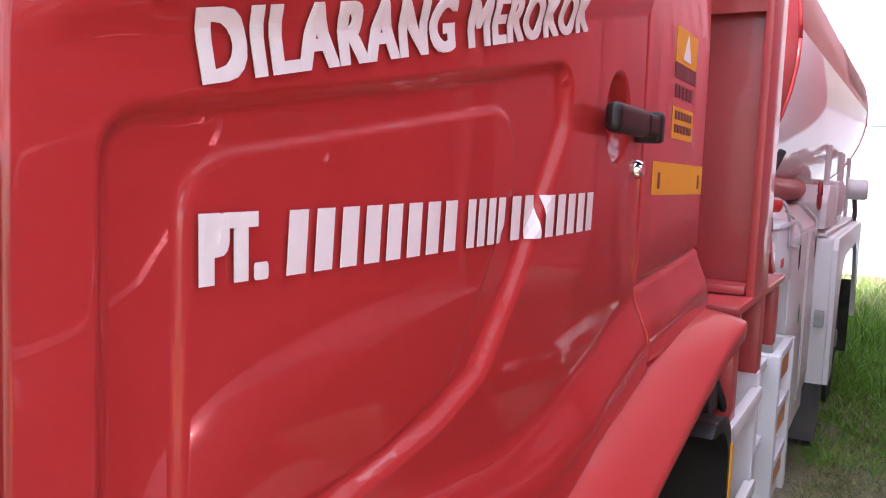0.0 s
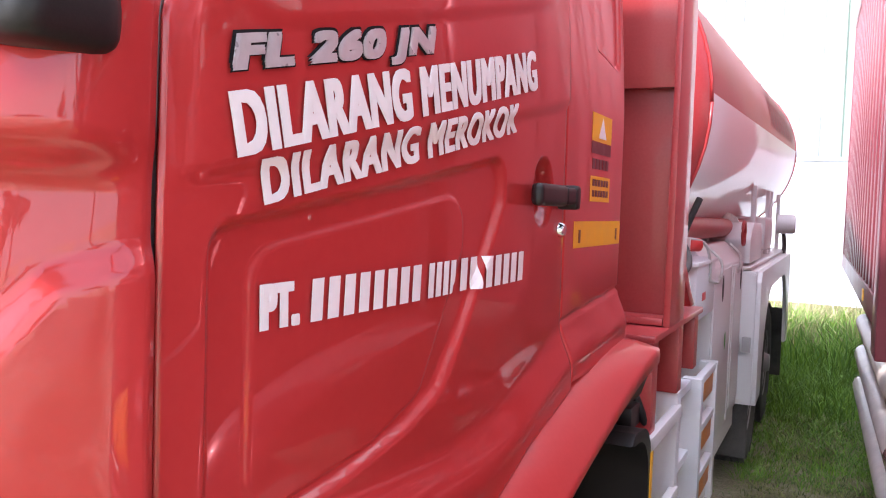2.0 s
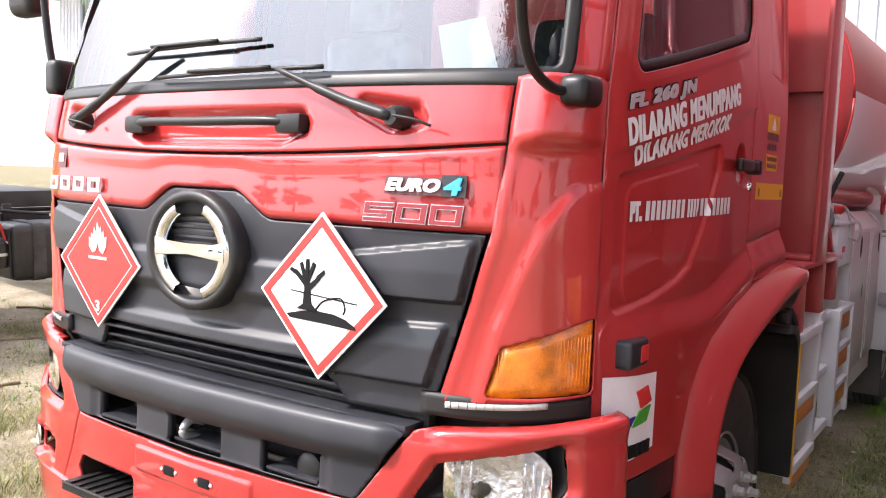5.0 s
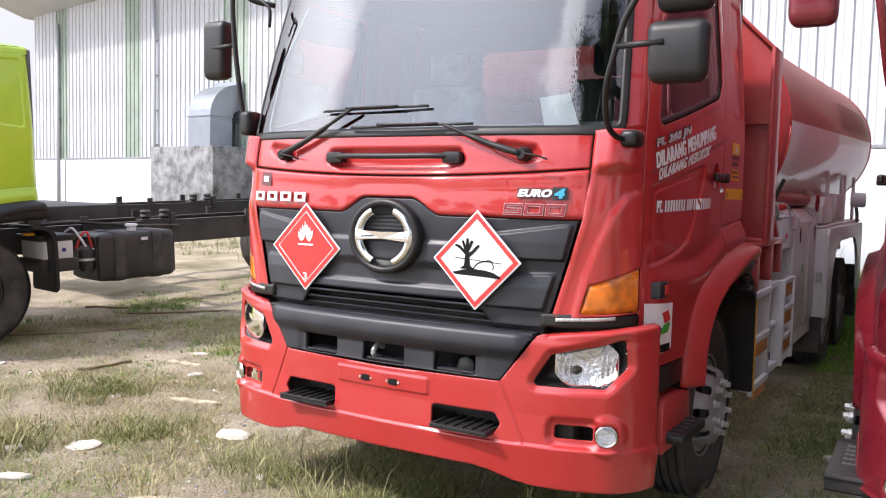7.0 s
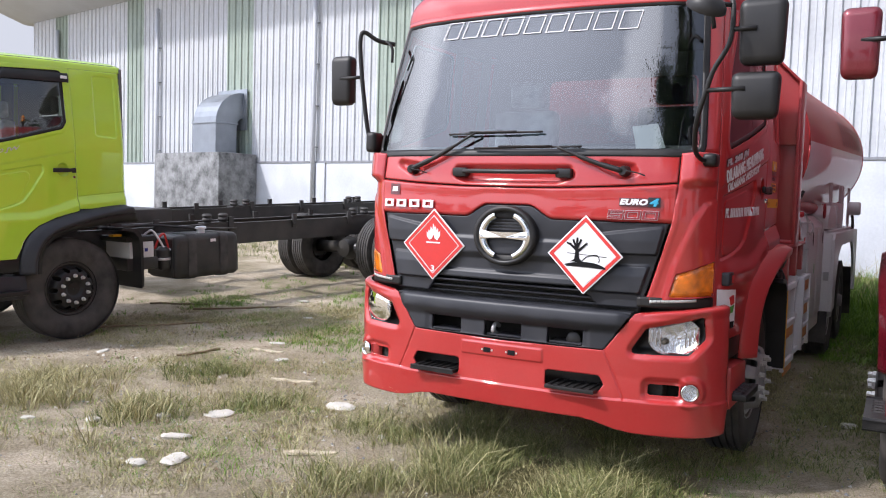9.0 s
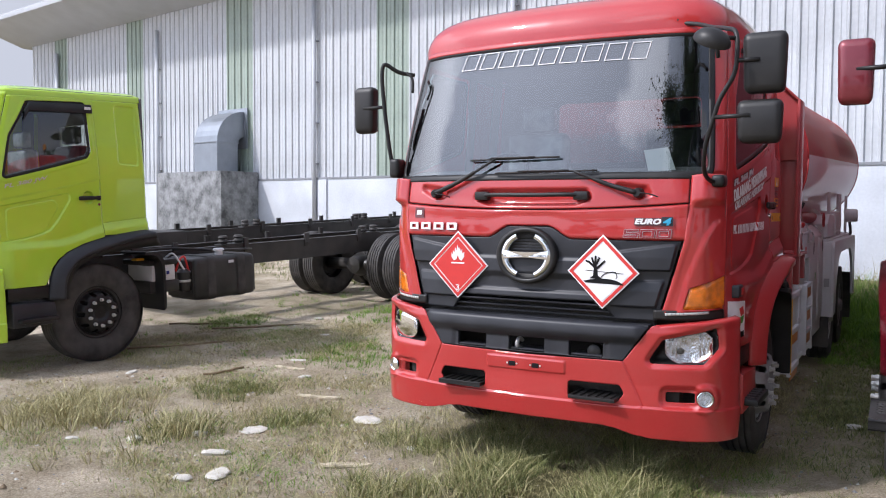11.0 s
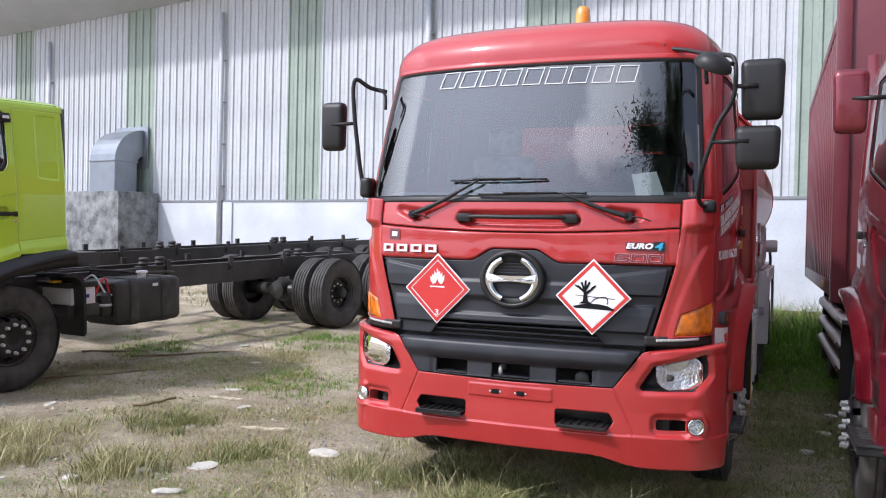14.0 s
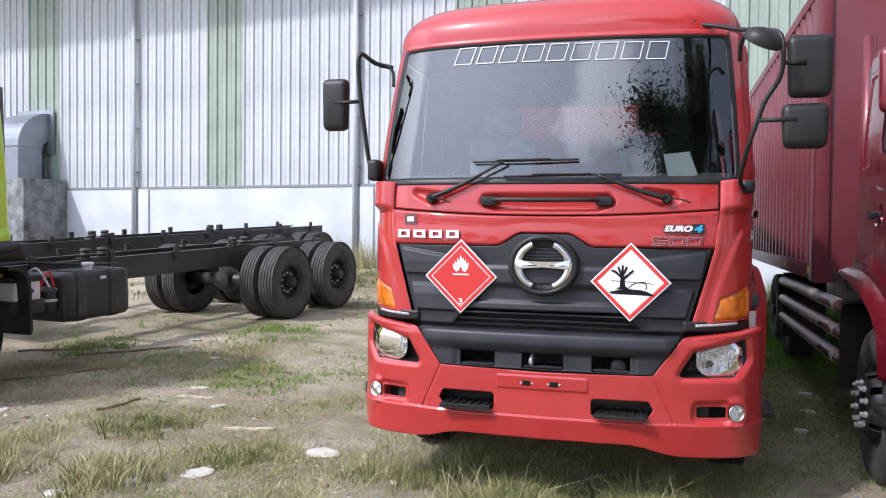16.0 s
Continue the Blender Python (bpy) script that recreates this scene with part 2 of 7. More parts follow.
EAVE = pbr("pale_grey_eave", (0.42, 0.435, 0.46), 0.55, var=0.10, scale=1.2)
GREY_PAINT = pbr("grey_painted_steel", (0.22, 0.23, 0.25), 0.6, var=0.1, scale=2)
PIPE_PVC = pbr("grey_pvc_pipe", (0.48, 0.50, 0.54), 0.5, var=0.06, scale=4)
STONE = pbr("white_limestone", (0.53, 0.51, 0.46), 0.9, var=0.2, scale=18, fine=120, bump=0.3, dust=0.25)
STICK = pbr("dry_stick", (0.22, 0.16, 0.10), 0.9, var=0.3, scale=20, bump=0.3)
BARK = pbr("tree_bark", (0.09, 0.07, 0.05), 0.9, var=0.35, scale=8, bump=0.5)
BAMBOO = pbr("pale_wood", (0.46, 0.40, 0.29), 0.85, var=0.4, scale=22, bump=0.2)


def leaf_mat(name, c0, c1, rough=0.6):
    m = bpy.data.materials.new(name)
    m.use_nodes = True
    n, l = m.node_tree.nodes, m.node_tree.links
    b = n["Principled BSDF"]
    g, r = n.new("ShaderNodeNewGeometry"), n.new("ShaderNodeValToRGB")
    r.color_ramp.elements[0].color, r.color_ramp.elements[1].color = (*c0, 1), (*c1, 1)
    l.new(g.outputs["Random Per Island"], r.inputs["Fac"])
    l.new(r.outputs["Color"], b.inputs["Base Color"])
    b.inputs["Roughness"].default_value = rough
    b.inputs["Subsurface Weight"].default_value = 0.0
    return m


GRASS = leaf_mat("green_grass", (0.055, 0.085, 0.018), (0.33, 0.33, 0.12))
# fresh green, its tone also raised for grass that lies in sunlight
GRASS_FRESH = leaf_mat("fresh_grass", (0.06, 0.15, 0.014), (0.22, 0.38, 0.035))
GRASS_DRY = leaf_mat("dry_grass", (0.15, 0.14, 0.050), (0.56, 0.50, 0.26))
LEAVES = leaf_mat("tree_leaves", (0.025, 0.055, 0.016), (0.075, 0.12, 0.035))


def ground_mat():
    m = bpy.data.materials.new("dirt_and_grass_ground")
    m.use_nodes = True
    n, l = m.node_tree.nodes, m.node_tree.links
    b = n["Principled BSDF"]
    co = n.new("ShaderNodeTexCoord")

    def noise_tex(scale, detail=6.0, rough=0.6):
        t = n.new("ShaderNodeTexNoise")
        t.inputs["Scale"].default_value, t.inputs["Detail"].default_value, t.inputs["Roughness"].default_value = scale, detail, rough
        l.new(co.outputs["Object"], t.inputs["Vector"])
        return t.outputs["Fac"]

    def ramp(src, p0, c0, p1, c1):
        r = n.new("ShaderNodeValToRGB")
        e = r.color_ramp.elements
        e[0].position, e[1].position, e[0].color, e[1].color = p0, p1, (*c0, 1), (*c1, 1)
        l.new(src, r.inputs["Fac"])
        return r.outputs["Color"]

    def mix(fac, a, c):
        x = n.new("ShaderNodeMixRGB")
        l.new(fac, x.inputs["Fac"])
        l.new(a, x.inputs[1])
        l.new(c, x.inputs[2])
        return x.outputs["Color"]

    dirt = ramp(noise_tex(1.7, 8, 0.68), 0.36, (0.31, 0.235, 0.155), 0.62, (0.72, 0.61, 0.475))
    grit = ramp(noise_tex(55, 6, 0.75), 0.36, (0.09, 0.066, 0.040), 0.64, (0.80, 0.70, 0.55))
    mx = n.new("ShaderNodeMixRGB")
    mx.inputs["Fac"].default_value = 0.50
    l.new(dirt, mx.inputs[1])
    l.new(grit, mx.inputs[2])
    turf = ramp(noise_tex(26, 8, 0.75), 0.32, (0.05, 0.05, 0.018), 0.68, (0.22, 0.19, 0.085))
    at = n.new("ShaderNodeAttribute")
    at.attribute_name = "turf"
    pr = n.new("ShaderNodeMath")
    pr.operation = "ADD"
    big = ramp(noise_tex(1.3, 9, 0.72), 0.40, (0, 0, 0), 0.62, (0.75, 0.75, 0.75))
    bw = n.new("ShaderNodeSeparateColor")
    l.new(big, bw.inputs[0])
    ml = n.new("ShaderNodeMath")
    ml.operation = "MULTIPLY_ADD"
    ml.inputs[1].default_value = 0.42
    ml.use_clamp = True
    l.new(bw.outputs[0], ml.inputs[0])
    l.new(at.outputs["Fac"], ml.inputs[2])
    col = mix(ml.outputs[0], mx.outputs["Color"], turf)
    l.new(col, b.inputs["Base Color"])
    b.inputs["Roughness"].default_value = 0.95
    b.inputs["Specular IOR Level"].default_value = 0.2
    bp = n.new("ShaderNodeBump")
    bp.inputs["Strength"].default_value, bp.inputs["Distance"].default_value = 1.0, 0.03
    l.new(noise_tex(34, 10, 0.85), bp.inputs["Height"])
    l.new(bp.outputs["Normal"], b.inputs["Normal"])
    return m


GROUND = ground_mat()


# ---- mesh helpers ----
def mesh_ob(name, verts, faces, material, parent=None, label="", smooth=True):
    me = bpy.data.meshes.new(name)
    me.from_pydata([tuple(v) for v in verts], [], [tuple(f) for f in faces])
    if smooth:
        me.polygons.foreach_set("use_smooth", [True] * len(me.polygons))
    me.materials.append(material)
    me.update()
    ob = new(name, me)
    if parent:
        ob.parent = parent
    if label:
        tagged(ob, label)
    return ob


def part(name, bm, material, parent=None, label="", smooth=False):
    me = bpy.data.meshes.new(name)
    bmesh.ops.recalc_face_normals(bm, faces=bm.faces)
    bm.to_mesh(me)
    bm.free()
    if smooth:
        me.polygons.foreach_set("use_smooth", [True] * len(me.polygons))
        me.set_sharp_from_angle(angle=radians(38))
    me.materials.append(material)
    ob = new(name, me)
    if parent:
        ob.parent = parent
    if label:
        tagged(ob, label)
    return ob


def empty(name, m=None, label="", category="", group=""):
    ob = new(name)
    ob.empty_display_size = 0.2
    if m is not None:
        ob.matrix_world = m
    return tagged(ob, label, category, group)


def box_bm(x0, x1, y0, y1, z0, z1, bevel=0.0, seg=2, bm=None):
    bm = bm or bmesh.new()
    made = bmesh.ops.create_cube(bm, size=1.0)["verts"]
    for v in made:
        v.co = Vector((x0 + (v.co.x + 0.5) * (x1 - x0), y0 + (v.co.y + 0.5) * (y1 - y0), z0 + (v.co.z + 0.5) * (z1 - z0)))
    if bevel:
        edges = {e for v in made for e in v.link_edges}
        bmesh.ops.bevel(bm, geom=list(edges), offset=bevel, segments=seg, profile=0.6, affect="EDGES")
    return bm


def box(name, x0, x1, y0, y1, z0, z1, material, parent=None, bevel=0.006, label="", seg=2):
    return part(name, box_bm(x0, x1, y0, y1, z0, z1, bevel, seg), material, parent, label, smooth=True)


def prism(name, outline, axis, a0, a1, material, parent=None, bevel=0.004, label=""):
    """A polygon drawn in the plane across axis, pushed from a0 to a1 along it."""
    bm = bmesh.new()

    def at(p, a):
        return {"x": (a, p[0], p[1]), "y": (p[0], a, p[1]), "z": (p[0], p[1], a)}[axis]

    lo = [bm.verts.new(at(p, a0)) for p in outline]
    hi = [bm.verts.new(at(p, a1)) for p in outline]
    bm.faces.new(lo)
    bm.faces.new(hi[::-1])
    for i in range(len(lo)):
        j = (i + 1) % len(lo)
        bm.faces.new((lo[i], hi[i], hi[j], lo[j]))
    if bevel:
        bmesh.ops.bevel(bm, geom=bm.edges[:], offset=bevel, segments=2, profile=0.6, affect="EDGES")
    return part(name, bm, material, parent, label, smooth=True)


def smooth_path(pts, n=6):
    """Catmull-Rom through the points."""
    p = [np.array(q, float) for q in pts]
    p = [2 * p[0] - p[1]] + p + [2 * p[-1] - p[-2]]
    out = []
    for i in range(1, len(p) - 2):
        for k in range(n):
            t = k / n
            out.append(0.5 * (2 * p[i] + (p[i + 1] - p[i - 1]) * t + (2 * p[i - 1] - 5 * p[i] + 4 * p[i + 1] - p[i + 2]) * t * t
                              + (3 * p[i] - p[i - 1] - 3 * p[i + 1] + p[i + 2]) * t ** 3))
    out.append(p[-2])
    return out


def tube(name, pts, r, material, parent=None, sides=10, curve=True, label="", n=6):
    path = smooth_path(pts, n) if curve and len(pts) > 2 else [np.array(q, float) for q in pts]
    vs, fs, up = [], [], np.array((0.13, 0.31, 0.94))
    for i, q in enumerate(path):
        d = path[min(i + 1, len(path) - 1)] - path[max(i - 1, 0)]
        d = d / (np.linalg.norm(d) + 1e-9)
        a = np.cross(d, up)
        if np.linalg.norm(a) < 0.05:
            a = np.cross(d, (1, 0, 0))
        a = a / np.linalg.norm(a)
        b = np.cross(d, a)
        rr = r[i] if isinstance(r, (list, tuple)) else r
        for k in range(sides):
            t = 2 * math.pi * k / sides
            vs.append(q + rr * (math.cos(t) * a + math.sin(t) * b))
    for i in range(len(path) - 1):
        for k in range(sides):
            m = (k + 1) % sides
            fs.append((i * sides + k, i * sides + m, (i + 1) * sides + m, (i + 1) * sides + k))
    fs.append(tuple(range(sides))[::-1])
    fs.append(tuple(range((len(path) - 1) * sides, len(path) * sides)))
    return mesh_ob(name, vs, fs, material, parent, label)


def lathe(name, profile, axis, centre, material, parent=None, n=40, label="", sx=1.0):
    """profile: (radius, along axis) rows, turned round an axis through centre."""
    vs, fs = [], []
    for k in range(n):
        c, s = math.cos(2 * math.pi * k / n), math.sin(2 * math.pi * k / n)
        for r, a in profile:
            v = {"x": (a, r * c, r * s), "y": (r * c * sx, a, r * s), "z": (r * c, r * s, a)}[axis]
            vs.append((v[0] + centre[0], v[1] + centre[1], v[2] + centre[2]))
    m = len(profile)
    for k in range(n):
        j = (k + 1) % n
        for i in range(m - 1):
            fs.append((k * m + i, k * m + i + 1, j * m + i + 1, j * m + i))
    ob = mesh_ob(name, vs, fs, material, parent, label)
    ob.data.set_sharp_from_angle(angle=radians(40))
    return ob


def sdf_poly(px, py, pts, r=0.0):
    """Signed distance to a polygon with corners rounded by r; inside is negative."""
    pts = np.array(pts, float)
    if r:
        c = pts.mean(0)
        area = 0.5 * sum(pts[i][0] * pts[(i + 1) % len(pts)][1] - pts[(i + 1) % len(pts)][0] * pts[i][1] for i in range(len(pts)))
        q = []
        for i in range(len(pts)):
            a, b, d = pts[i - 1], pts[i], pts[(i + 1) % len(pts)]
            e1, e2 = (b - a) / np.linalg.norm(b - a), (d - b) / np.linalg.norm(d - b)
            n1, n2 = np.array((-e1[1], e1[0])), np.array((-e2[1], e2[0]))
            if area < 0:
                n1, n2 = -n1, -n2
            k = (n1 + n2) / max(0.2, 1 + n1 @ n2)
            q.append(b + r * k)
        pts = np.array(q)
    d = np.full(np.shape(px), 1e9)
    inside = np.zeros(np.shape(px), bool)
    for i in range(len(pts)):
        a, b = pts[i], pts[(i + 1) % len(pts)]
        e = b - a
        wx, wy = px - a[0], py - a[1]
        t = np.clip((wx * e[0] + wy * e[1]) / (e @ e + 1e-12), 0, 1)
        d = np.minimum(d, np.hypot(wx - t * e[0], wy - t * e[1]))
        cond = (a[1] > py) != (b[1] > py)
        xi = a[0] + (py - a[1]) / (b[1] - a[1] + 1e-12) * e[0]
        inside ^= cond & (px < xi)
    return np.where(inside, -d, d) - r


def sstep(a, b, x):
    t = np.clip((x - a) / (b - a), 0, 1)
    return t * t * (3 - 2 * t)


def panel(surf, us, vs, regions, cuts=(), disp=None, flip=False, folds=()):
    """A sheet over a grid of us x vs, split along the outline of each distance function in cuts and folds. regions: name -> test on
    face centres. disp: offset along the normal. Returns name -> (verts, faces)."""
    U, V = np.meshgrid(np.array(us, float), np.array(vs, float), indexing="ij")
    n, m = U.shape
    h = max(abs(us[1] - us[0]), abs(vs[1] - vs[0]))
    idx = np.arange(n * m).reshape(n, m)
    F = np.stack([idx[:-1, :-1], idx[1:, :-1], idx[1:, 1:], idx[:-1, 1:]], -1).reshape(-1, 4)
    pu, pv = U.reshape(-1), V.reshape(-1)
    polys = []                                        # faces that some outline has met
    for fun, tight in [(c, True) for c in cuts] + [(c, False) for c in folds]:
        d = fun(pu, pv)
        snap = np.abs(d) < (0.07 if tight else 0.02) * h
        if snap.any():
            gx, gy = (fun(pu[snap] + 1e-5, pv[snap]) - d[snap]) / 1e-5, (fun(pu[snap], pv[snap] + 1e-5) - d[snap]) / 1e-5
            g2 = gx * gx + gy * gy + 1e-6
            pu, pv = pu.copy(), pv.copy()
            pu[snap] -= np.clip(d[snap] * gx / g2, -0.2 * h, 0.2 * h)
            pv[snap] -= np.clip(d[snap] * gy / g2, -0.2 * h, 0.2 * h)
        sg_ = np.where(snap, 0, np.sign(d)).astype(int)
        met = (sg_[F].min(1) < 0) & (sg_[F].max(1) > 0)
        todo = F[met].tolist()
        F = F[~met]
        rest = []
        for p in polys:
            q = sg_[p]
            (todo if q.min() < 0 < q.max() else rest).append(p)
        need = {}
        for p in todo:
            for k in range(len(p)):
                i, j = p[k - 1], p[k]
                if sg_[i] * sg_[j] < 0:
                    need.setdefault((min(i, j), max(i, j)), 0)
        if need:
            ed = np.array(list(need))
            lo_, hi_ = np.zeros(len(ed)), np.ones(len(ed))
            s0 = sg_[ed[:, 0]]
            for _ in range(12):
                mid = (lo_ + hi_) / 2
                dm = fun(pu[ed[:, 0]] + mid * (pu[ed[:, 1]] - pu[ed[:, 0]]), pv[ed[:, 0]] + mid * (pv[ed[:, 1]] - pv[ed[:, 0]]))
                same = np.sign(dm) == s0
                lo_, hi_ = np.where(same, mid, lo_), np.where(same, hi_, mid)
            mid = (lo_ + hi_) / 2
            need = {tuple(e): len(pu) + k for k, e in enumerate(ed.tolist())}
            pu, pv = (np.concatenate([w, w[ed[:, 0]] + mid * (w[ed[:, 1]] - w[ed[:, 0]])]) for w in (pu, pv))
        for p in todo:
            for side in (-1, 1):
                q = []
                for k in range(len(p)):
                    i, j = p[k - 1], p[k]
                    if sg_[i] * sg_[j] < 0:
                        q.append(need[(min(i, j), max(i, j))])
                    if sg_[j] * side >= 0:
                        q.append(j)
                if len(q) > 2:
                    rest.append(q)
        polys = rest
    P = surf(pu, pv)
    if disp is not None:
        e = 1e-3
        N = np.cross(surf(pu + e, pv) - surf(pu - e, pv), surf(pu, pv + e) - surf(pu, pv - e))
        N /= np.linalg.norm(N, axis=-1, keepdims=True) + 1e-12
        P = P + (-N if flip else N) * disp(pu, pv)[..., None]
    back = flip != (us[-1] < us[0])
    cu = np.array([pu[p].mean() for p in polys]) if polys else np.zeros(0)
    cv = np.array([pv[p].mean() for p in polys]) if polys else np.zeros(0)
    out = {}
    for key, test in regions.items():
        faces = F[test(pu[F].mean(1), pv[F].mean(1))].tolist()
        if polys:
            faces += [p for p, ok in zip(polys, test(cu, cv)) if ok]
        if not faces:
            continue
        used = sorted({i for p in faces for i in p})
        remap = {i: k for k, i in enumerate(used)}
        out[key] = (P[used], [[remap[i] for i in (p[::-1] if back else p)] for p in faces])
    return out


def sheet(name, data, material, parent, label="", thick=0.006, smooth=True):
    ob = mesh_ob(name, data[0].tolist(), data[1], material, parent, label, smooth)
    if thick:
        mod = ob.modifiers.new("thickness", "SOLIDIFY")
        mod.thickness, mod.offset = thick, -1.0
    return ob


def rng(a, b, step):
    return np.linspace(a, b, max(2, int(round(abs(b - a) / step)) + 1))


def lettering(text, width, height, bold=0.0, shear=0.0, depth=0.0008, spacing=1.0):
    """A flat mesh of a word in the built-in font, fitted to width and cap height: verts (along, up, out) and faces."""
    cu = bpy.data.curves.new("letters", "FONT")
    cu.body, cu.size, cu.offset, cu.extrude, cu.resolution_u, cu.shear = text, 1.0, bold, 0.01, 4, shear
    cu.space_character = spacing
    ob = bpy.data.objects.new("letters", cu)
    scene.collection.objects.link(ob)
    dg = bpy.context.evaluated_depsgraph_get()
    me = bpy.data.meshes.new_from_object(ob.evaluated_get(dg))
    v = np.array([tuple(q.co) for q in me.vertices])
    f = [tuple(p.vertices) for p in me.polygons]
    bpy.data.objects.remove(ob)
    bpy.data.curves.remove(cu)
    bpy.data.meshes.remove(me)
    lo, hi = v.min(0), v.max(0)
    v[:, 0] = (v[:, 0] - lo[0]) / (hi[0] - lo[0]) * width
    v[:, 1] = (v[:, 1] - lo[1]) / (hi[1] - lo[1]) * height
    v[:, 2] = np.where(v[:, 2] > 0, depth, 0.0)
    return v, f


def bars(n, width, height, gaps=(), fill=0.78, depth=0.0008, tilt=0.0):
    """Plain bars, one for each character of a word that is not spelt out."""
    vs, fs = [], []
    step = width / n
    for i in range(n):
        if i in gaps:
            continue
        x0, x1 = i * step + step * (1 - fill) / 2, (i + 1) * step - step * (1 - fill) / 2
        k = len(vs)
        for z in (0.0, depth):
            vs += [(x0, 0, z), (x1, 0, z), (x1 + tilt, height, z), (x0 + tilt, height, z)]
        fs += [(k + 4, k + 5, k + 6, k + 7), (k, k + 3, k + 2, k + 1), (k, k + 1, k + 5, k + 4), (k + 1, k + 2, k + 6, k + 5), (k + 2, k + 3, k + 7, k + 6), (k + 3, k, k + 4, k + 7)]
    return np.array(vs, float), fs


def islands(v, f):
    """Splits a mesh into its connected pieces."""
    root = list(range(len(v)))

    def find(a):
        while root[a] != a:
            root[a] = root[root[a]]
            a = root[a]
        return a

    for q in f:
        for k in q[1:]:
            root[find(q[0])] = find(k)
    groups = {}
    for q in f:
        groups.setdefault(find(q[0]), []).append(q)
    for g in groups.values():
        used = sorted({k for q in g for k in q})
        m = {k: i for i, k in enumerate(used)}
        yield v[used], [tuple(m[k] for k in q) for q in g]


def heavy(text, width, height, weight, up=0.5, shear=0.0, depth=0.0008, spacing=1.12):
    """Bold letters: a list of one mesh a letter, each thickened by weight (metres) sideways and by up * weight upwards."""
    v, f = lettering(text, width - 2 * weight, height - 2 * weight * up, 0.0, shear, depth, spacing)
    out = []
    for gv, gf in islands(v, f):
        vs, fs = [], []
        gv, gf = gv[:], [q for q in gf if gv[list(q)][:, 2].max() > 0]
        for k, (dx, dy) in enumerate(((-1, up), (1, up), (-1, -up), (1, -up), (-1, 0), (1, 0), (-0.5, up), (0.5, up), (-0.5, -up), (0.5, -up), (-0.5, 0), (0.5, 0), (0, up), (0, -up), (0, 0))):
            o = len(vs)
            vs += [(p[0] + weight * (1 + dx), p[1] + weight * (up + dy), p[2] + 0.00005 * k) for p in gv]
            fs += [tuple(i + o for i in q) for q in gf]
            if o and gf:
                fs.append((gf[0][0] + o, gf[0][1] + o, gf[0][0] + o - len(gv)))
        out.append((np.array(vs), fs))
    return out


def drape(name, vf, place, material, parent, label="", cell=0.0):
    """Lays (along, up, out) verts on a surface by place(along, up) -> point, normal; each separate letter is a mesh of its own."""
    ob = None
    for v, f in (vf if isinstance(vf, list) else islands(*vf)):
        if cell:
            bm = bmesh.new()
            bv = [bm.verts.new(p) for p in v]
            for q in f:
                bm.faces.new([bv[i] for i in q])
            for ax in (0, 1):
                for t in np.arange(math.floor(v[:, ax].min() / cell + 1) * cell, v[:, ax].max(), cell):
                    bmesh.ops.bisect_plane(bm, geom=bm.verts[:] + bm.edges[:] + bm.faces[:], dist=1e-6, plane_co=(t, t, 0), plane_no=(1 - ax, ax, 0))
            bm.verts.index_update()
            v, f = [tuple(p.co) for p in bm.verts], [tuple(p.index for p in q.verts) for q in bm.faces]
            bm.free()
        v = np.array(v)
        p, nn = place(v[:, 0], v[:, 1])
        pts = p + nn * (0.0036 + v[:, 2:3])
        ob = mesh_ob(name, pts, f, material, parent, label, smooth=False)
    return ob


# ---- the ground ----
def ground_height(x, y):
    """Level under the tanker, rising gently to the back of the yard."""
    left = sstep(1.3, 5.0, -x)
    z = left * 0.036 * np.clip(y + 0.5, 0, 12)
    far = sstep(5.5, 9.5, y) * (1 - left)
    z = z + far * 0.02 * np.clip(y - 5.5, 0, 8)
    return z


def build_ground():
    near = np.concatenate([np.linspace(-400, -45, 12), np.linspace(-42, -14, 15), np.linspace(-13, 6, 160), np.linspace(7, 40, 18), np.linspace(45, 400, 12)])
    neary = np.concatenate([np.linspace(-400, -45, 12), np.linspace(-42, -6, 19), np.linspace(-5, 15, 168), np.linspace(16, 45, 18), np.linspace(50, 400, 12)])
    X, Y = np.meshgrid(near, neary, indexing="ij")
    Z = ground_height(X, Y)
    rough = np.zeros_like(Z)
    turf = np.zeros_like(Z)
    for i in range(X.shape[0]):
        for j in range(X.shape[1]):
            if -16 < X[i, j] < 8 and -8 < Y[i, j] < 17:
                v = Vector((X[i, j], Y[i, j], 0))
                rough[i, j] = 0.022 * noise.noise(v * 1.7) + 0.012 * noise.noise(v * 6.0)
                turf[i, j] = 0.5 * noise.noise(v * 0.8) + 0.3 * noise.noise(v * 2.6)
    Z = Z + rough
    strip = sstep(0.9, 1.6, X) * sstep(0.8, 3.5, Y)
    back = sstep(8.5, 11.0, Y + 0.2 * X)
    front = sstep(1.7, 0.3, np.abs((Y + 0.55) + 0.22 * X)) * sstep(-1.6, 0.2, X)
    turf = np.clip(0.12 + turf + 0.55 * strip + 0.5 * back + 0.75 * front, 0, 1)
    n, m = X.shape
    idx = np.arange(n * m).reshape(n, m)
    F = np.stack([idx[:-1, :-1], idx[1:, :-1], idx[1:, 1:], idx[:-1, 1:]], -1).reshape(-1, 4)
    ob = mesh_ob("ground", np.stack([X, Y, Z], -1).reshape(-1, 3), F.tolist(), GROUND)
    at = ob.data.attributes.new("turf", "FLOAT", "POINT")
    at.data.foreach_set("value", turf.reshape(-1).astype(np.float32))
    tagged(ob, "bare trodden yard of pale dirt with patches of grass", "ground", kind="structure")


build_ground()

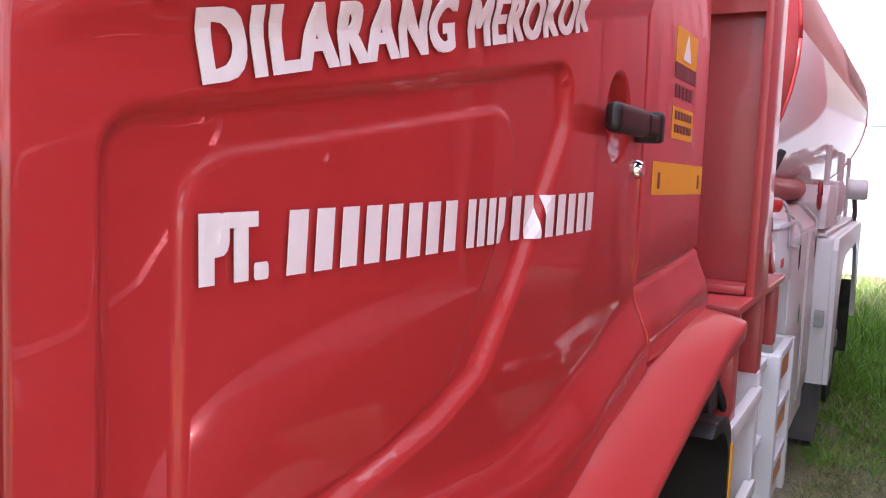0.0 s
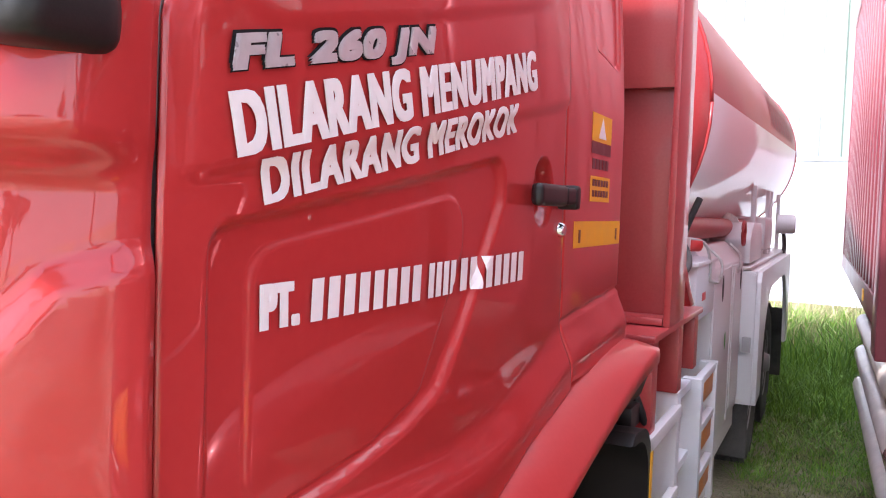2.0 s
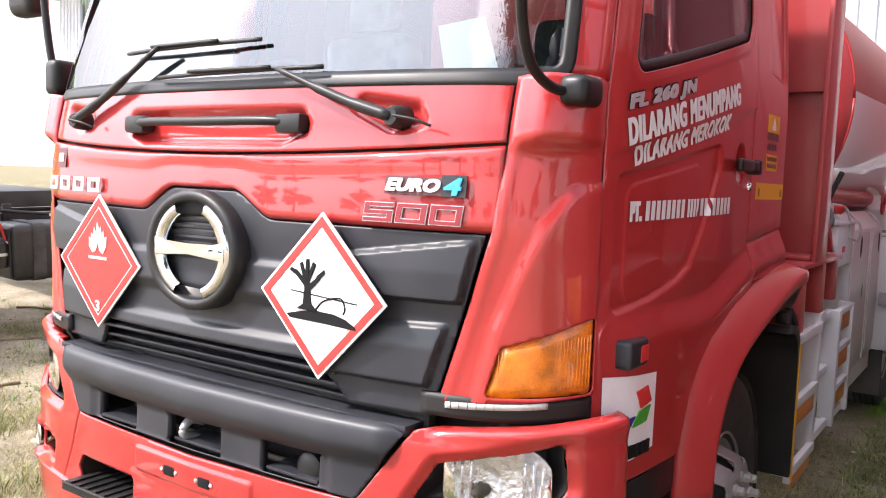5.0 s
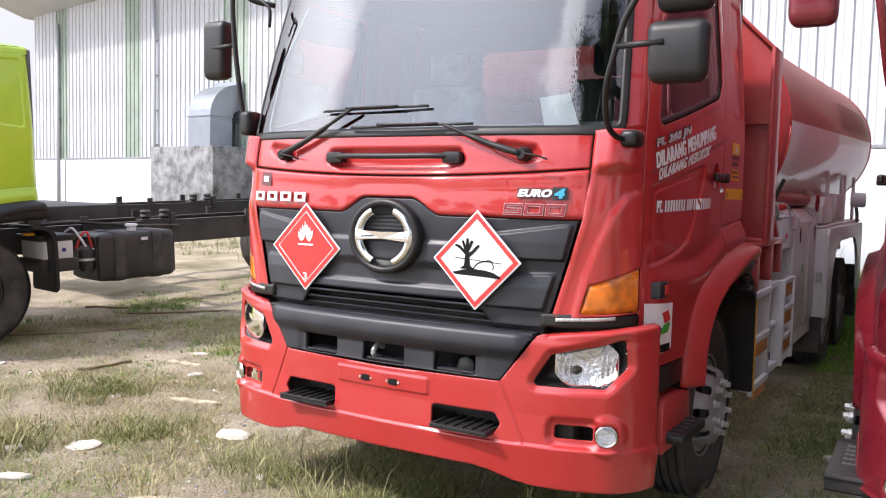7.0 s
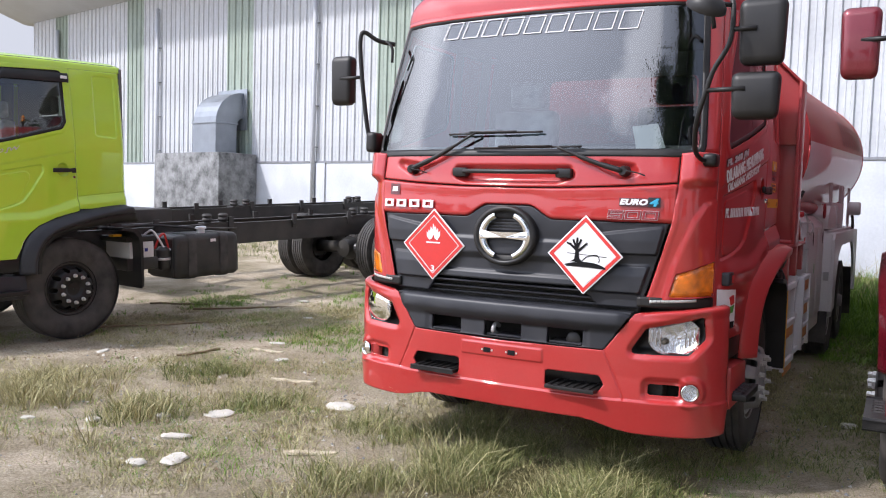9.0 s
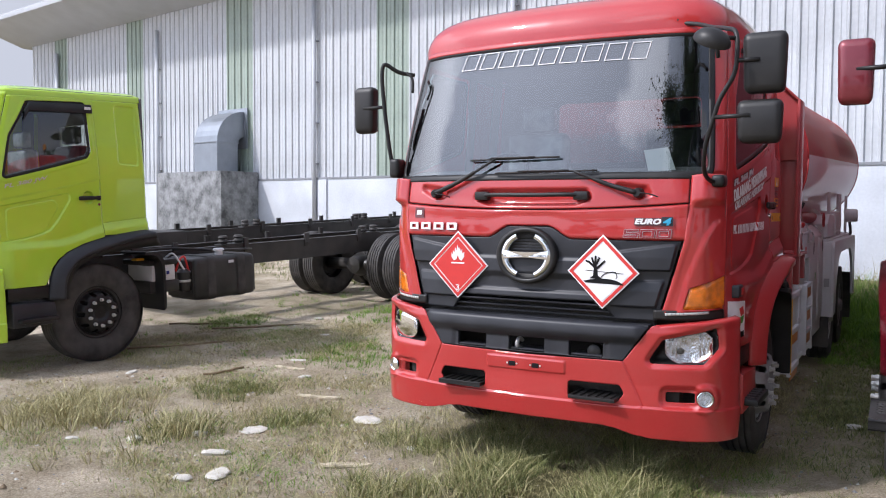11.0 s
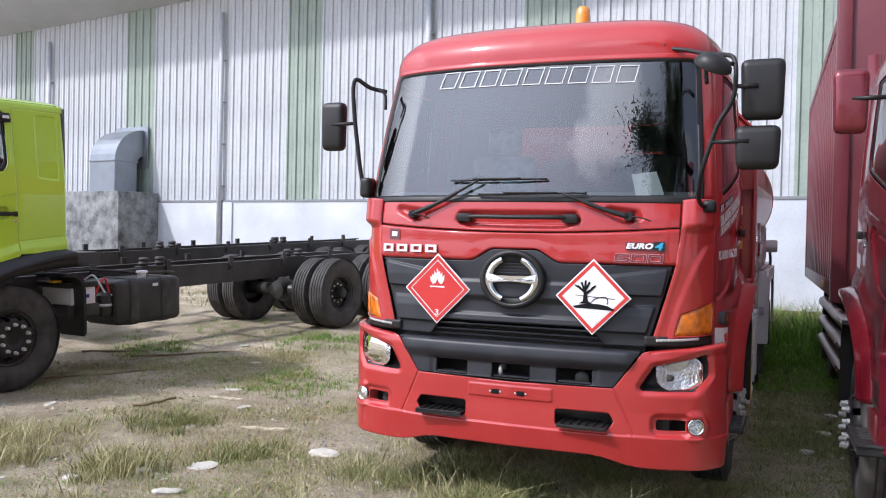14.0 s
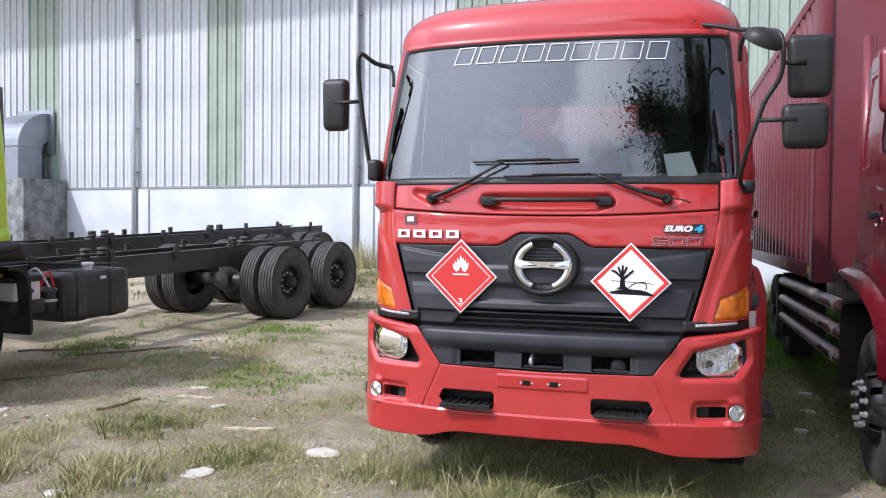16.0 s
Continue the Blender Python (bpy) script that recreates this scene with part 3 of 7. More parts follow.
# ---- the cab shape, shared by the three trucks ----
PLAN = np.array(smooth_path([(0, 0, 0), (0.3, 0.008, 0), (0.6, 0.035, 0), (0.85, 0.075, 0), (0.97, 0.112, 0), (1.06, 0.165, 0), (1.12, 0.235, 0), (1.158, 0.31, 0),
                             (1.183, 0.46, 0), (1.21, 0.75, 0), (1.226, 1.0, 0), (1.235, 1.2, 0), (1.237, 1.6, 0), (1.235, 2.02, 0)], 40))[:, :2]
PLAN_S = np.concatenate([[0], np.cumsum(np.hypot(*np.diff(PLAN, axis=0).T))])
FZ, FY, _ = np.array(smooth_path([(0.3, 0, 0), (1.1, 0, 0), (1.35, 0, 0), (1.58, -0.012, 0), (1.79, 0.005, 0), (1.95, 0.035, 0), (2.4, 0.145, 0), (2.88, 0.285, 0), (3.1, 0.36, 0)], 40)).T


def s_at_x(x):
    return float(np.interp(x, PLAN[:, 0], PLAN_S))


def s_at_y(y):
    return np.interp(y, PLAN[:, 1], PLAN_S) + np.clip(y - PLAN[-1, 1], 0, None)


def cab_pt(s, z):
    s, z = np.broadcast_arrays(np.asarray(s, float), np.asarray(z, float))
    a = np.abs(s)
    x, y = np.interp(a, PLAN_S, PLAN[:, 0]), np.interp(a, PLAN_S, PLAN[:, 1])
    over = np.clip(a - PLAN_S[-1], 0, None)
    y = y + over
    low = np.interp(np.minimum(z, 1.95), FZ, FY)
    high = np.interp(z, FZ, FY) - low
    high = np.where(z > 1.95, high, 0)
    yy = y + low * (1 - sstep(0.10, 0.36, y)) + high * (1 - sstep(0.25, 1.0, y))
    x = x * (1 - 0.055 * np.clip((z - 2.0) / 0.88, 0, 1.2) ** 1.3)
    return np.stack([x * np.sign(s + 1e-12), yy, z], -1)


SIDE_A, SIDE_B = [0.2, 0.35, 0.43, 0.5, 0.75, 0.955, 3.0], [0.19, 0.313, 0.383, 0.45, 0.73, 0.953, 3.0]


def side_y(y):
    """From the door's own measure along the side to metres behind the front."""
    return np.interp(y, SIDE_A, SIDE_B)


def side_pt(y, z, sg):
    return cab_pt(sg * s_at_y(side_y(y)), z)


BUMP = np.array(smooth_path([(0, 0, 0), (0.5, 0.02, 0), (0.85, 0.07, 0), (1.03, 0.125, 0), (1.13, 0.18, 0), (1.2, 0.265, 0), (1.235, 0.38, 0), (1.243, 0.6, 0)], 10))[:, :2]
BUMP_S = np.concatenate([[0], np.cumsum(np.hypot(*np.diff(BUMP, axis=0).T))])
BZ, BO = np.array([0.3, 0.45, 0.56, 0.7, 0.82, 1.02, 1.16]), np.array([0.0, -0.02, -0.035, -0.03, -0.035, -0.03, 0.0])


def bump_pt(s, z):
    s, z = np.broadcast_arrays(np.asarray(s, float), np.asarray(z, float))
    a = np.abs(s)
    x, y = np.interp(a, BUMP_S, BUMP[:, 0]), np.interp(a, BUMP_S, BUMP[:, 1])
    o = np.interp(z, BZ, BO)
    w = 1 - sstep(0.15, 0.4, y)
    return np.stack([(x - (1 - w) * o * 0.6) * np.sign(s + 1e-12), y + o * w, z], -1)


def bump_s(x):
    return float(np.interp(x, BUMP[:, 0], BUMP_S))


def bs(pts):
    return [(bump_s(x), z) for x, z in pts]


DOOR_BOTTOM = np.array([(0.3, 0.90), (0.80, 0.905), (0.835, 0.98), (0.87, 1.08), (0.93, 1.16), (1.02, 1.232), (1.2, 1.308), (1.45, 1.368), (2.1, 1.40)])
WINDOW = [(0.455, 1.993), (0.46, 2.45), (0.62, 2.80), (1.34, 2.82), (1.355, 2.29), (1.31, 2.217)]
RECESS = [(0.43, 1.731), (1.095, 1.856), (1.095, 1.775), (0.965, 1.575), (0.885, 1.472), (0.80, 1.432), (0.64, 1.39), (0.43, 1.362)]
INNER = [(0.50, 1.706), (0.955, 1.790), (0.965, 1.70), (0.84, 1.47), (0.72, 1.42), (0.50, 1.38)]


def door_rear(z):
    return 1.449 - 0.022 * (z - 1.5)


def door_disp(y, z):
    d = -0.015 * sstep(0.009, -0.009, sdf_poly(y, z, RECESS, 0.035))
    d = d + 0.0045 * sstep(0.0045, -0.0045, sdf_poly(y, z, INNER, 0.05))
    ridge = 1.365 + 0.15 * sstep(0.9, 1.6, y)
    d = d + 0.030 * sstep(ridge + 0.015, ridge - 0.085, z) * sstep(0.36, 0.55, y)
    crease = 1.780 + 0.150 * (y - 0.36) / 0.75
    d = d + 0.009 * sstep(crease - 0.016, crease + 0.016, z) * sstep(0.354, 0.42, y)
    d = d - 0.030 * sstep(0.006, -0.014, np.hypot((y - 1.30) / 0.85, (z - 1.80)) - 0.068) * (y < 1.43)
    d = d + 0.010 * sstep(0.05, 0.025, np.abs(sdf_poly(y, z, WINDOW, 0.05)) ) * 0.4
    return d


def offset_lines(fun, widths):
    return [lambda a, b, w=w: fun(a, b) + w for w in widths]


DOOR_FOLDS = (offset_lines(lambda y, z: sdf_poly(y, z, RECESS, 0.035), (-0.016, -0.0095, -0.003, 0.003, 0.0095, 0.016))
              + offset_lines(lambda y, z: sdf_poly(y, z, INNER, 0.05), (-0.009, -0.005, 0.0, 0.005, 0.009))
              + offset_lines(lambda y, z: z - 1.780 - 0.20 * (y - 0.36), (-0.018, -0.0125, -0.004, 0.004, 0.0125, 0.018))
              + offset_lines(lambda y, z: np.hypot((y - 1.30) / 0.85, z - 1.80) - 0.068, (-0.011, -0.006, 0.0, 0.008, 0.014, 0.02))
              + offset_lines(lambda y, z: sdf_poly(y, z, WINDOW, 0.05), (-0.050, -0.042, -0.034, -0.026, -0.003)))


def build_cab(truck, paint, trim, lower, extras=True, deep=2.02, crown=0.325, left_tread=(1.30, 0.47)):
    """The cab's panels and fittings, under the truck. paint: the body; trim: bumper; lower: wheel arches."""
    S97, SD, SW = s_at_x(0.985), float(s_at_y(0.313)), s_at_x(1.088)
    GAP = 0.004
    # upper front strip below the windscreen
    ws_low = lambda s: 1.952 + 0.028 * (s / SW) ** 2
    hood_top = lambda s: 1.757 + 0.042 * (s / S97) ** 2
    cut_lo = lambda s, z: (hood_top(s) + GAP) - z
    cut_hi = lambda s, z: z - (ws_low(s) - 0.002)
    cuts = (cut_lo, cut_hi)
    rec = [(-0.41, 1.825), (-0.38, 1.885), (0.38, 1.885), (0.41, 1.825), (0.31, 1.788), (-0.31, 1.788)]

    def cowl_disp(s, z):
        d = -0.035 * sstep(0.014, -0.02, sdf_poly(s, z, rec, 0.02))
        for wx in (-0.72, 0.695):
            d = d - 0.03 * sstep(0.012, -0.02, sdf_poly(s, z, [(wx - 0.15, 1.925), (wx + 0.05, 1.90), (wx + 0.09, 1.84), (wx - 0.02, 1.825), (wx - 0.13, 1.88)], 0.02))
        return d

    cowl_z = lambda s, t: hood_top(s) + GAP + (ws_low(s) - 0.002 - hood_top(s) - GAP) * t
    g = panel(lambda s, t: cab_pt(s, cowl_z(s, t)), rng(-S97 + GAP, S97 - GAP, 0.012), np.linspace(0, 1, 22), {"p": lambda s, t: t > -1}, (), lambda s, t: cowl_disp(s, cowl_z(s, t)))
    sheet("cowl_panel", g["p"], paint, truck)
    # front hatch with the arch over the round badge
    hood_low = lambda s: 1.573 + 0.078 * sstep(0.30, 0.13, np.abs(s))
    hatch_z = lambda s, t: hood_low(s) + (hood_top(s) - GAP - hood_low(s)) * t
    g = panel(lambda s, t: cab_pt(s, hatch_z(s, t)), rng(-S97 + GAP, S97 - GAP, 0.012), np.linspace(0, 1, 22), {"p": lambda s, t: t > -1}, (),
              lambda s, t: -0.014 * sstep(0.08, 0.0, t) + 0.006 * sstep(0.6, 0.95, t) - 0.010 * sstep(0.97, 1.0, t))
    sheet("front_hatch", g["p"], paint, truck)
    tube("grab_handle", [(-0.365, 0.045, 1.842), (-0.275, -0.002, 1.850), (0, -0.025, 1.848), (0.275, -0.002, 1.850), (0.365, 0.045, 1.842)], 0.014, BLACK, truck, label="black grab handle")
    for e in (-0.345, 0.345):
        box("handle_foot", e - 0.05, e + 0.05, 0.0, 0.05, 1.815, 1.872, BLACK, truck, 0.016)
    # grille
    edge = lambda z: np.interp(z, [1.08, 1.13, 1.575, 1.6], [0.815, 0.832, 0.962, 0.967])
    c3 = lambda s, z: (np.abs(s) - edge(z)) * 0.95
    c4 = lambda s, z: (z - (hood_low(s) - GAP)) * 0.8
    slot = [(-0.60, 1.06), (-0.48, 1.192), (0.48, 1.192), (0.60, 1.06)]
    c5 = lambda s, z: sdf_poly(s, z, slot, 0.006)
    UP = [(0.50, 1.385), (0.55, 1.50), (0.94, 1.558), (0.90, 1.39)]
    LOW = [(0.46, 1.165), (0.47, 1.285), (0.52, 1.32), (0.865, 1.335), (0.815, 1.165)]

    def grille_disp(s, z):
        a = np.abs(s)
        base = np.interp(z, GZ, GD) * sstep(0.62, 0.46, a)
        u, w = sdf_poly(a, z, UP, 0.01), sdf_poly(a, z, LOW, 0.01)
        d = np.maximum(base, 0.030 * sstep(0.004, -0.012, u) * np.interp(z, [1.38, 1.47, 1.56], [1.0, 0.92, 0.45]))
        d = np.maximum(d, 0.030 * sstep(0.004, -0.012, w) * np.interp(z, [1.16, 1.27, 1.33], [1.0, 0.95, 0.5]))
        return d - 0.012

    GZ = [1.06, 1.10, 1.165, 1.235, 1.245, 1.30, 1.355, 1.44, 1.452, 1.60]
    GD = [0.0, 0.010, 0.026, 0.020, -0.010, -0.010, 0.024, 0.016, 0.0, -0.006]
    PODS = (offset_lines(lambda s, z: sdf_poly(np.abs(s), z, UP, 0.01), (-0.008, -0.003, 0.011, 0.016)) + offset_lines(lambda s, z: sdf_poly(np.abs(s), z, LOW, 0.01), (-0.008, -0.003, 0.011, 0.016)))
    g = panel(cab_pt, rng(-0.97, 0.97, 0.0125), rng(1.088, 1.66, 0.0095),
              {"p": lambda s, z: (c3(s, z) < 0) & (c4(s, z) < 0) & (c5(s, z) > 0)}, (c3, c4, c5),
              grille_disp, folds=PODS)
    sheet("grille", g["p"], PLASTIC, truck, "dark grey moulded plastic grille", thick=0.02)
    # near-black sheet: the shade behind the grille is put into its colour
    box("grille_backing", -0.80, 0.80, 0.10, 0.14, 1.0, 1.60, VOID, truck, 0.01)
    for k, zz in enumerate((1.092, 1.128, 1.168)):
        box("grille_slat", -0.60 + 0.03 * k, 0.60 - 0.03 * k, 0.070 - 0.028 * k, 0.095, zz - 0.005, zz + 0.005, PLASTIC, truck, 0.003)
    # corner panels, lamps, A pillars
    for sg in (-1, 1):
        inner = lambda z: np.interp(z, [1.10, 1.13, 1.575, 1.80, 1.98], [0.836, 0.846, 0.976, s_at_x(0.985) + 0.003, s_at_x(0.985) + 0.003])
        ind = [(0.968, 1.160), (1.005, 1.290), (SD - 0.006, 1.370), (SD - 0.006, 1.170)]
        q1 = lambda s, z: (inner(z) - sg * s) * 0.95
        q2 = lambda s, z: sdf_poly(sg * s, z, ind, 0.012)
        q3 = lambda s, z: (1.135 + 0.03 * np.clip((sg * s - 0.8) / 0.45, 0, 1)) - z

        sw = [(SD + 0.1, 1.715), (SD - 0.02, 1.705), (1.17, 1.685), (1.10, 1.60), (1.04, 1.47), (0.985, 1.33), (0.93, 1.10), (SD + 0.1, 1.10)]
        SWOOSH = offset_lines(lambda s, z: sdf_poly(sg * s, z, sw, 0.03), (-0.030, -0.020, -0.007, 0.007, 0.020, 0.030))

        def corner_disp(s, z):
            a = sg * s
            d = 0.011 * sstep(0.020, -0.020, sdf_poly(a, z, sw, 0.03))
            d = d + 0.046 * sstep(1.772, 1.822, z - 0.03 * (a - 1.1)) * sstep(0.985, 1.08, a) * sstep(SD + 0.02, SD - 0.10, a)
            d = d + 0.007 * sstep(0.02, -0.01, np.abs(a - inner(z) - 0.02))
            return d

        g = panel(cab_pt, sg * rng(0.825, SD - GAP, 0.011), rng(1.125, 1.965, 0.011), {"p": lambda s, z: (q1(s, z) < 0) & (q2(s, z) > 0) & (q3(s, z) < 0)}, (q1, q2, q3), corner_disp, folds=SWOOSH)
        sheet("corner_panel", g["p"], paint, truck)
        g = panel(lambda s, z: cab_pt(s, z), sg * rng(0.945, SD, 0.009), rng(1.150, 1.36, 0.009), {"p": lambda s, z: q2(s, z) < 0.002}, (q2,),
                  lambda s, z: 0.010 * sstep(0.0, -0.02, q2(s, z)))
        lamp = sheet("indicator_lamp", g["p"], AMBER, truck, "amber indicator lens", thick=0.012)
        for k in range(26):
            a = 0.995 + (SD - 1.02) * k / 25
            p, m3, q = (cab_pt(sg * a, zz) for zz in (1.178 + 0.0004 * k, 1.235, 1.280 + 0.0018 * k))
            out = np.array((sg * 0.55 * (a - 0.95), -0.0085, 0))
            out = out / np.linalg.norm(out) * 0.0095
            tube("lens_rib", [p + out, m3 + out, q + out], 0.0024, AMBER, lamp, sides=6, n=2)
        g = panel(cab_pt, sg * rng(0.80, SD, 0.02), rng(1.098, 1.156, 0.0145), {"p": lambda s, z: z > 0}, (), lambda s, z: 0.004 + 0 * s)
        base = sheet("lamp_base", g["p"], BLACK, truck, "black lamp base", thick=0.03)
        g = panel(lambda s, z: cab_pt(s, z + 0.055 * (sg * s - 0.87) ), sg * rng(0.87, 1.13, 0.012), rng(1.123, 1.139, 0.008), {"p": lambda s, z: z > 0}, (), lambda s, z: 0.010 + 0 * s)
        sheet("running_light", g["p"], LED, base, "clear daytime running strip", thick=0.006)
        for k in range(11):
            a = 0.888 + 0.0225 * k
            p = cab_pt(sg * a, 1.120 + 0.055 * (a - 0.87))
            q = cab_pt(sg * a, 1.144 + 0.055 * (a - 0.87))
            tube("led_divider", [p + (0, -0.010, 0), q + (0, -0.010, 0)], 0.0012, BLACK, base, sides=5)
        # pillar beside the windscreen
        pil = lambda z: np.interp(z, [1.96, 2.1, 2.88], [SW + 0.012, SW + 0.012, SW + 0.008])
        q4 = lambda s, z: pil(z) - sg * s
        g = panel(cab_pt, sg * rng(SW - 0.01, SD - GAP, 0.012), rng(1.972, 2.885, 0.03), {"p": lambda s, z: q4(s, z) < 0}, (q4,), None)
        sheet("windscreen_pillar", g["p"], paint, truck)
    # windscreen
    screen = [(-SW, 1.965), (-SW + 0.01, 2.86), (SW - 0.01, 2.86), (SW, 1.965)]
    wf = lambda s, z: sdf_poly(s, z, screen, 0.05)
    wg = lambda s, z: sdf_poly(s, z, screen, 0.05) + 0.024
    g = panel(cab_pt, rng(-SW - 0.02, SW + 0.02, 0.016), rng(1.94, 2.885, 0.016), {"rim": lambda s, z: (wf(s, z) < 0.02) & (wg(s, z) > 0)}, (wg, lambda s, z: wf(s, z) - 0.02),
              lambda s, z: 0.006 * sstep(-0.002, 0.014, wg(s, z)) - 0.003)
    sheet("windscreen_seal", g["rim"], BLACK, truck, "black rubber windscreen surround", thick=0.012)
    g = panel(cab_pt, rng(-SW - 0.02, SW + 0.02, 0.085), rng(1.94, 2.885, 0.085), {"glass": lambda s, z: wf(s, z) < 0.01}, (lambda s, z: wf(s, z) - 0.01,), lambda s, z: -0.003 + 0 * s)
    ob = sheet("windscreen", g["glass"], WINDSCREEN, truck, "clear curved windscreen", thick=0)
    ob.visible_shadow = False
    # doors and rear quarters
    for sg in (-1, 1):
        wn_ = lambda y, z: sdf_poly(y, z, WINDOW, 0.05)
        wi = lambda y, z: sdf_poly(y, z, WINDOW, 0.05) + 0.032
        rear = lambda y, z: y - (door_rear(z) - GAP)
        bott = lambda y, z: (np.interp(y, DOOR_BOTTOM[:, 0], DOOR_BOTTOM[:, 1]) - z) * 0.7
        surf = lambda y, z: side_pt(y, z, sg)
        fl = sg < 0
        # the door's grid leans with its rear edge
        dy = lambda f, z: 0.35 + GAP + f * (door_rear(z) - 2 * GAP - 0.35)
        on_door = lambda fun: lambda f, z: fun(dy(f, z), z)
        g = panel(on_door(surf), np.linspace(0, 1, 112), rng(0.90, 2.85, 0.0105), {"p": on_door(lambda y, z: (wn_(y, z) > 0) & (bott(y, z) < 0))}, (on_door(wn_), on_door(bott)), on_door(door_disp), flip=fl, folds=[on_door(q) for q in DOOR_FOLDS])
        door = sheet("door", g["p"], paint, truck, "painted door with a pressed panel")
        g = panel(surf, rng(0.42, 1.42, 0.012), rng(1.96, 2.85, 0.012), {"seal": lambda y, z: (wn_(y, z) < 0) & (wi(y, z) > 0), "glass": lambda y, z: wi(y, z) < 0}, (wn_, wi),
                  lambda y, z: 0.006 * sstep(0.0, -0.012, wn_(y, z)) * sstep(-0.005, 0.012, wi(y, z)), flip=fl, folds=offset_lines(wn_, (0.0025, 0.006, 0.012, 0.020, 0.026, 0.0297)))
        sheet("window_seal", g["seal"], BLACK, door, "black rubber seal", thick=0.012)
        ob = sheet("window_glass", g["glass"], SIDE_GLASS, door, "tinted side glass", thick=0)
        ob.visible_shadow = False
        # lining added behind the seams to stop daylight shining through them
        g = panel(surf, rng(0.36, deep - 0.07, 0.03), rng(1.45, 2.93, 0.03), {"p": lambda y, z: (np.abs(y - door_rear(z)) < 0.06) | (z > 2.83) | (y < 0.40) | (y > 1.80)}, (), lambda y, z: -0.022 + 0 * y, flip=fl)
        sheet("seam_lining", g["p"], INTERIOR, truck, "grey lining added behind the door seams", thick=0.006)
        p = side_pt(1.35, 1.79, sg)
        hx = p[0] + sg * 0.028
        hb = box_bm(hx - 0.014, hx + 0.012, 1.178, 1.345, 1.772, 1.816, 0.013, 3)
        box_bm(hx - 0.011, hx + 0.014, 1.335, 1.400, 1.776, 1.812, 0.009, 3, hb)
        box_bm(hx - 0.030, hx + 0.017, 1.390, 1.420, 1.766, 1.818, 0.010, 3, hb)
        part("door_handle", hb, BLACK, door, "black pull handle", smooth=True)
        lathe("door_lock", [(0.0, sg * 0.012), (0.012, sg * 0.012), (0.016, sg * 0.006), (0.017, 0)], "x", (side_pt(1.412, 1.722, sg)[0] + sg * 0.001, 1.412, 1.722), CHROME, door, n=16)
        # rear quarter

        press = [(1.68 + 0.4 * (deep - 2.02), 2.165), (1.68 + 0.4 * (deep - 2.02), 2.80), (deep - 0.10, 2.80), (deep - 0.10, 2.14)]
        QUARTER = (offset_lines(lambda y, z: sdf_poly(y, z, press, 0.03), (-0.017, -0.011, 0.0, 0.009, 0.015))
                   + offset_lines(lambda y, z: z - 1.515 - 0.075 * (y - 1.43), (-0.016, -0.010, -0.002, 0.002, 0.010)))

        def quarter_disp(y, z):
            d = -0.010 * sstep(0.010, -0.008, sdf_poly(y, z, press, 0.03))
            seam = 1.515 + 0.075 * (y - 1.43)
            d = d - 0.006 * sstep(0.010, 0.002, np.abs(z - seam))
            d = d + 0.030 * sstep(seam, seam - 0.10, z)
            return d - 0.06 * sstep(deep - 0.07, deep + 0.02, y) ** 2

        qy = lambda f, z: door_rear(z) + f * (deep - door_rear(z))
        on_quarter = lambda fun: lambda f, z: fun(qy(f, z), z)
        g = panel(on_quarter(surf), np.linspace(0, 1, 46), rng(1.385, 2.85, 0.013), {"p": lambda f, z: f > -1}, (), on_quarter(quarter_disp), flip=fl, folds=[on_quarter(q) for q in QUARTER])
        sheet("rear_quarter", g["p"], paint, truck)
        # wheel arch
        A = np.array(smooth_path([(0.815, 0.74, 0), (0.835, 0.95, 0), (0.90, 1.115, 0), (1.02, 1.235, 0), (1.22, 1.32, 0), (1.50, 1.385, 0), (1.75, 1.415, 0), (1.93, 1.425, 0)], 6))[:, :2]
        B = np.array(smooth_path([(0.925, 0.74, 0), (0.945, 0.92, 0), (1.00, 1.055, 0), (1.11, 1.16, 0), (1.28, 1.235, 0), (1.55, 1.305, 0), (1.82, 1.360, 0), (2.03, 1.385, 0)], 6))[:, :2]
        C_ = np.array(smooth_path([(1.02, 0.74, 0), (1.03, 0.89, 0), (1.08, 1.00, 0), (1.17, 1.085, 0), (1.32, 1.145, 0), (1.55, 1.19, 0), (1.85, 1.22, 0), (2.14, 1.225, 0)], 6))[:, :2]
        rows, lip = [], []
        for k, (a, b, c_) in enumerate(zip(A, B, C_)):
            r, wide = [], 0.03 * sstep(0, 30, k)
            for w, x in ((0.0, 1.222), (0.06, 1.240), (0.30, 1.266 + 0.5 * wide), (0.60, 1.288 + 0.8 * wide), (0.85, 1.302 + wide), (0.95, 1.309 + wide), (1.0, 1.312 + wide)):
                q = a + (b - a) * w
                r.append((sg * x, q[0], q[1]))
            for w, x in ((0.10, 1.313 + wide), (0.26, 1.308 + wide), (0.33, 1.298 + wide), (0.35, 1.262 + wide)):
                q = b + (c_ - b) * w
                r.append((sg * x, q[0], q[1]))
            rows.append(r)
            l2 = []
            for w, x in ((0.30, 1.270 + wide), (0.34, 1.286 + wide), (0.94, 1.276), (1.0, 1.25), (1.0, 1.05)):
                q = b + (c_ - b) * w
                l2.append((sg * x, q[0], q[1]))
            lip.append(l2)
        for nm, data, mt, lb in (("wheel_arch", rows, lower, ""), ("arch_lip", lip, BLACK, "black plastic arch lip")):
            k = len(data[0])
            v = [q for r in data for q in r]
            f = [(i * k + j, i * k + j + 1, (i + 1) * k + j + 1, (i + 1) * k + j) for i in range(len(data) - 1) for j in range(k - 1)]
            ob = mesh_ob(nm, v, f, mt, truck, lb)
            md = ob.modifiers.new("thickness", "SOLIDIFY")
            md.thickness, md.offset = 0.008, 0.0
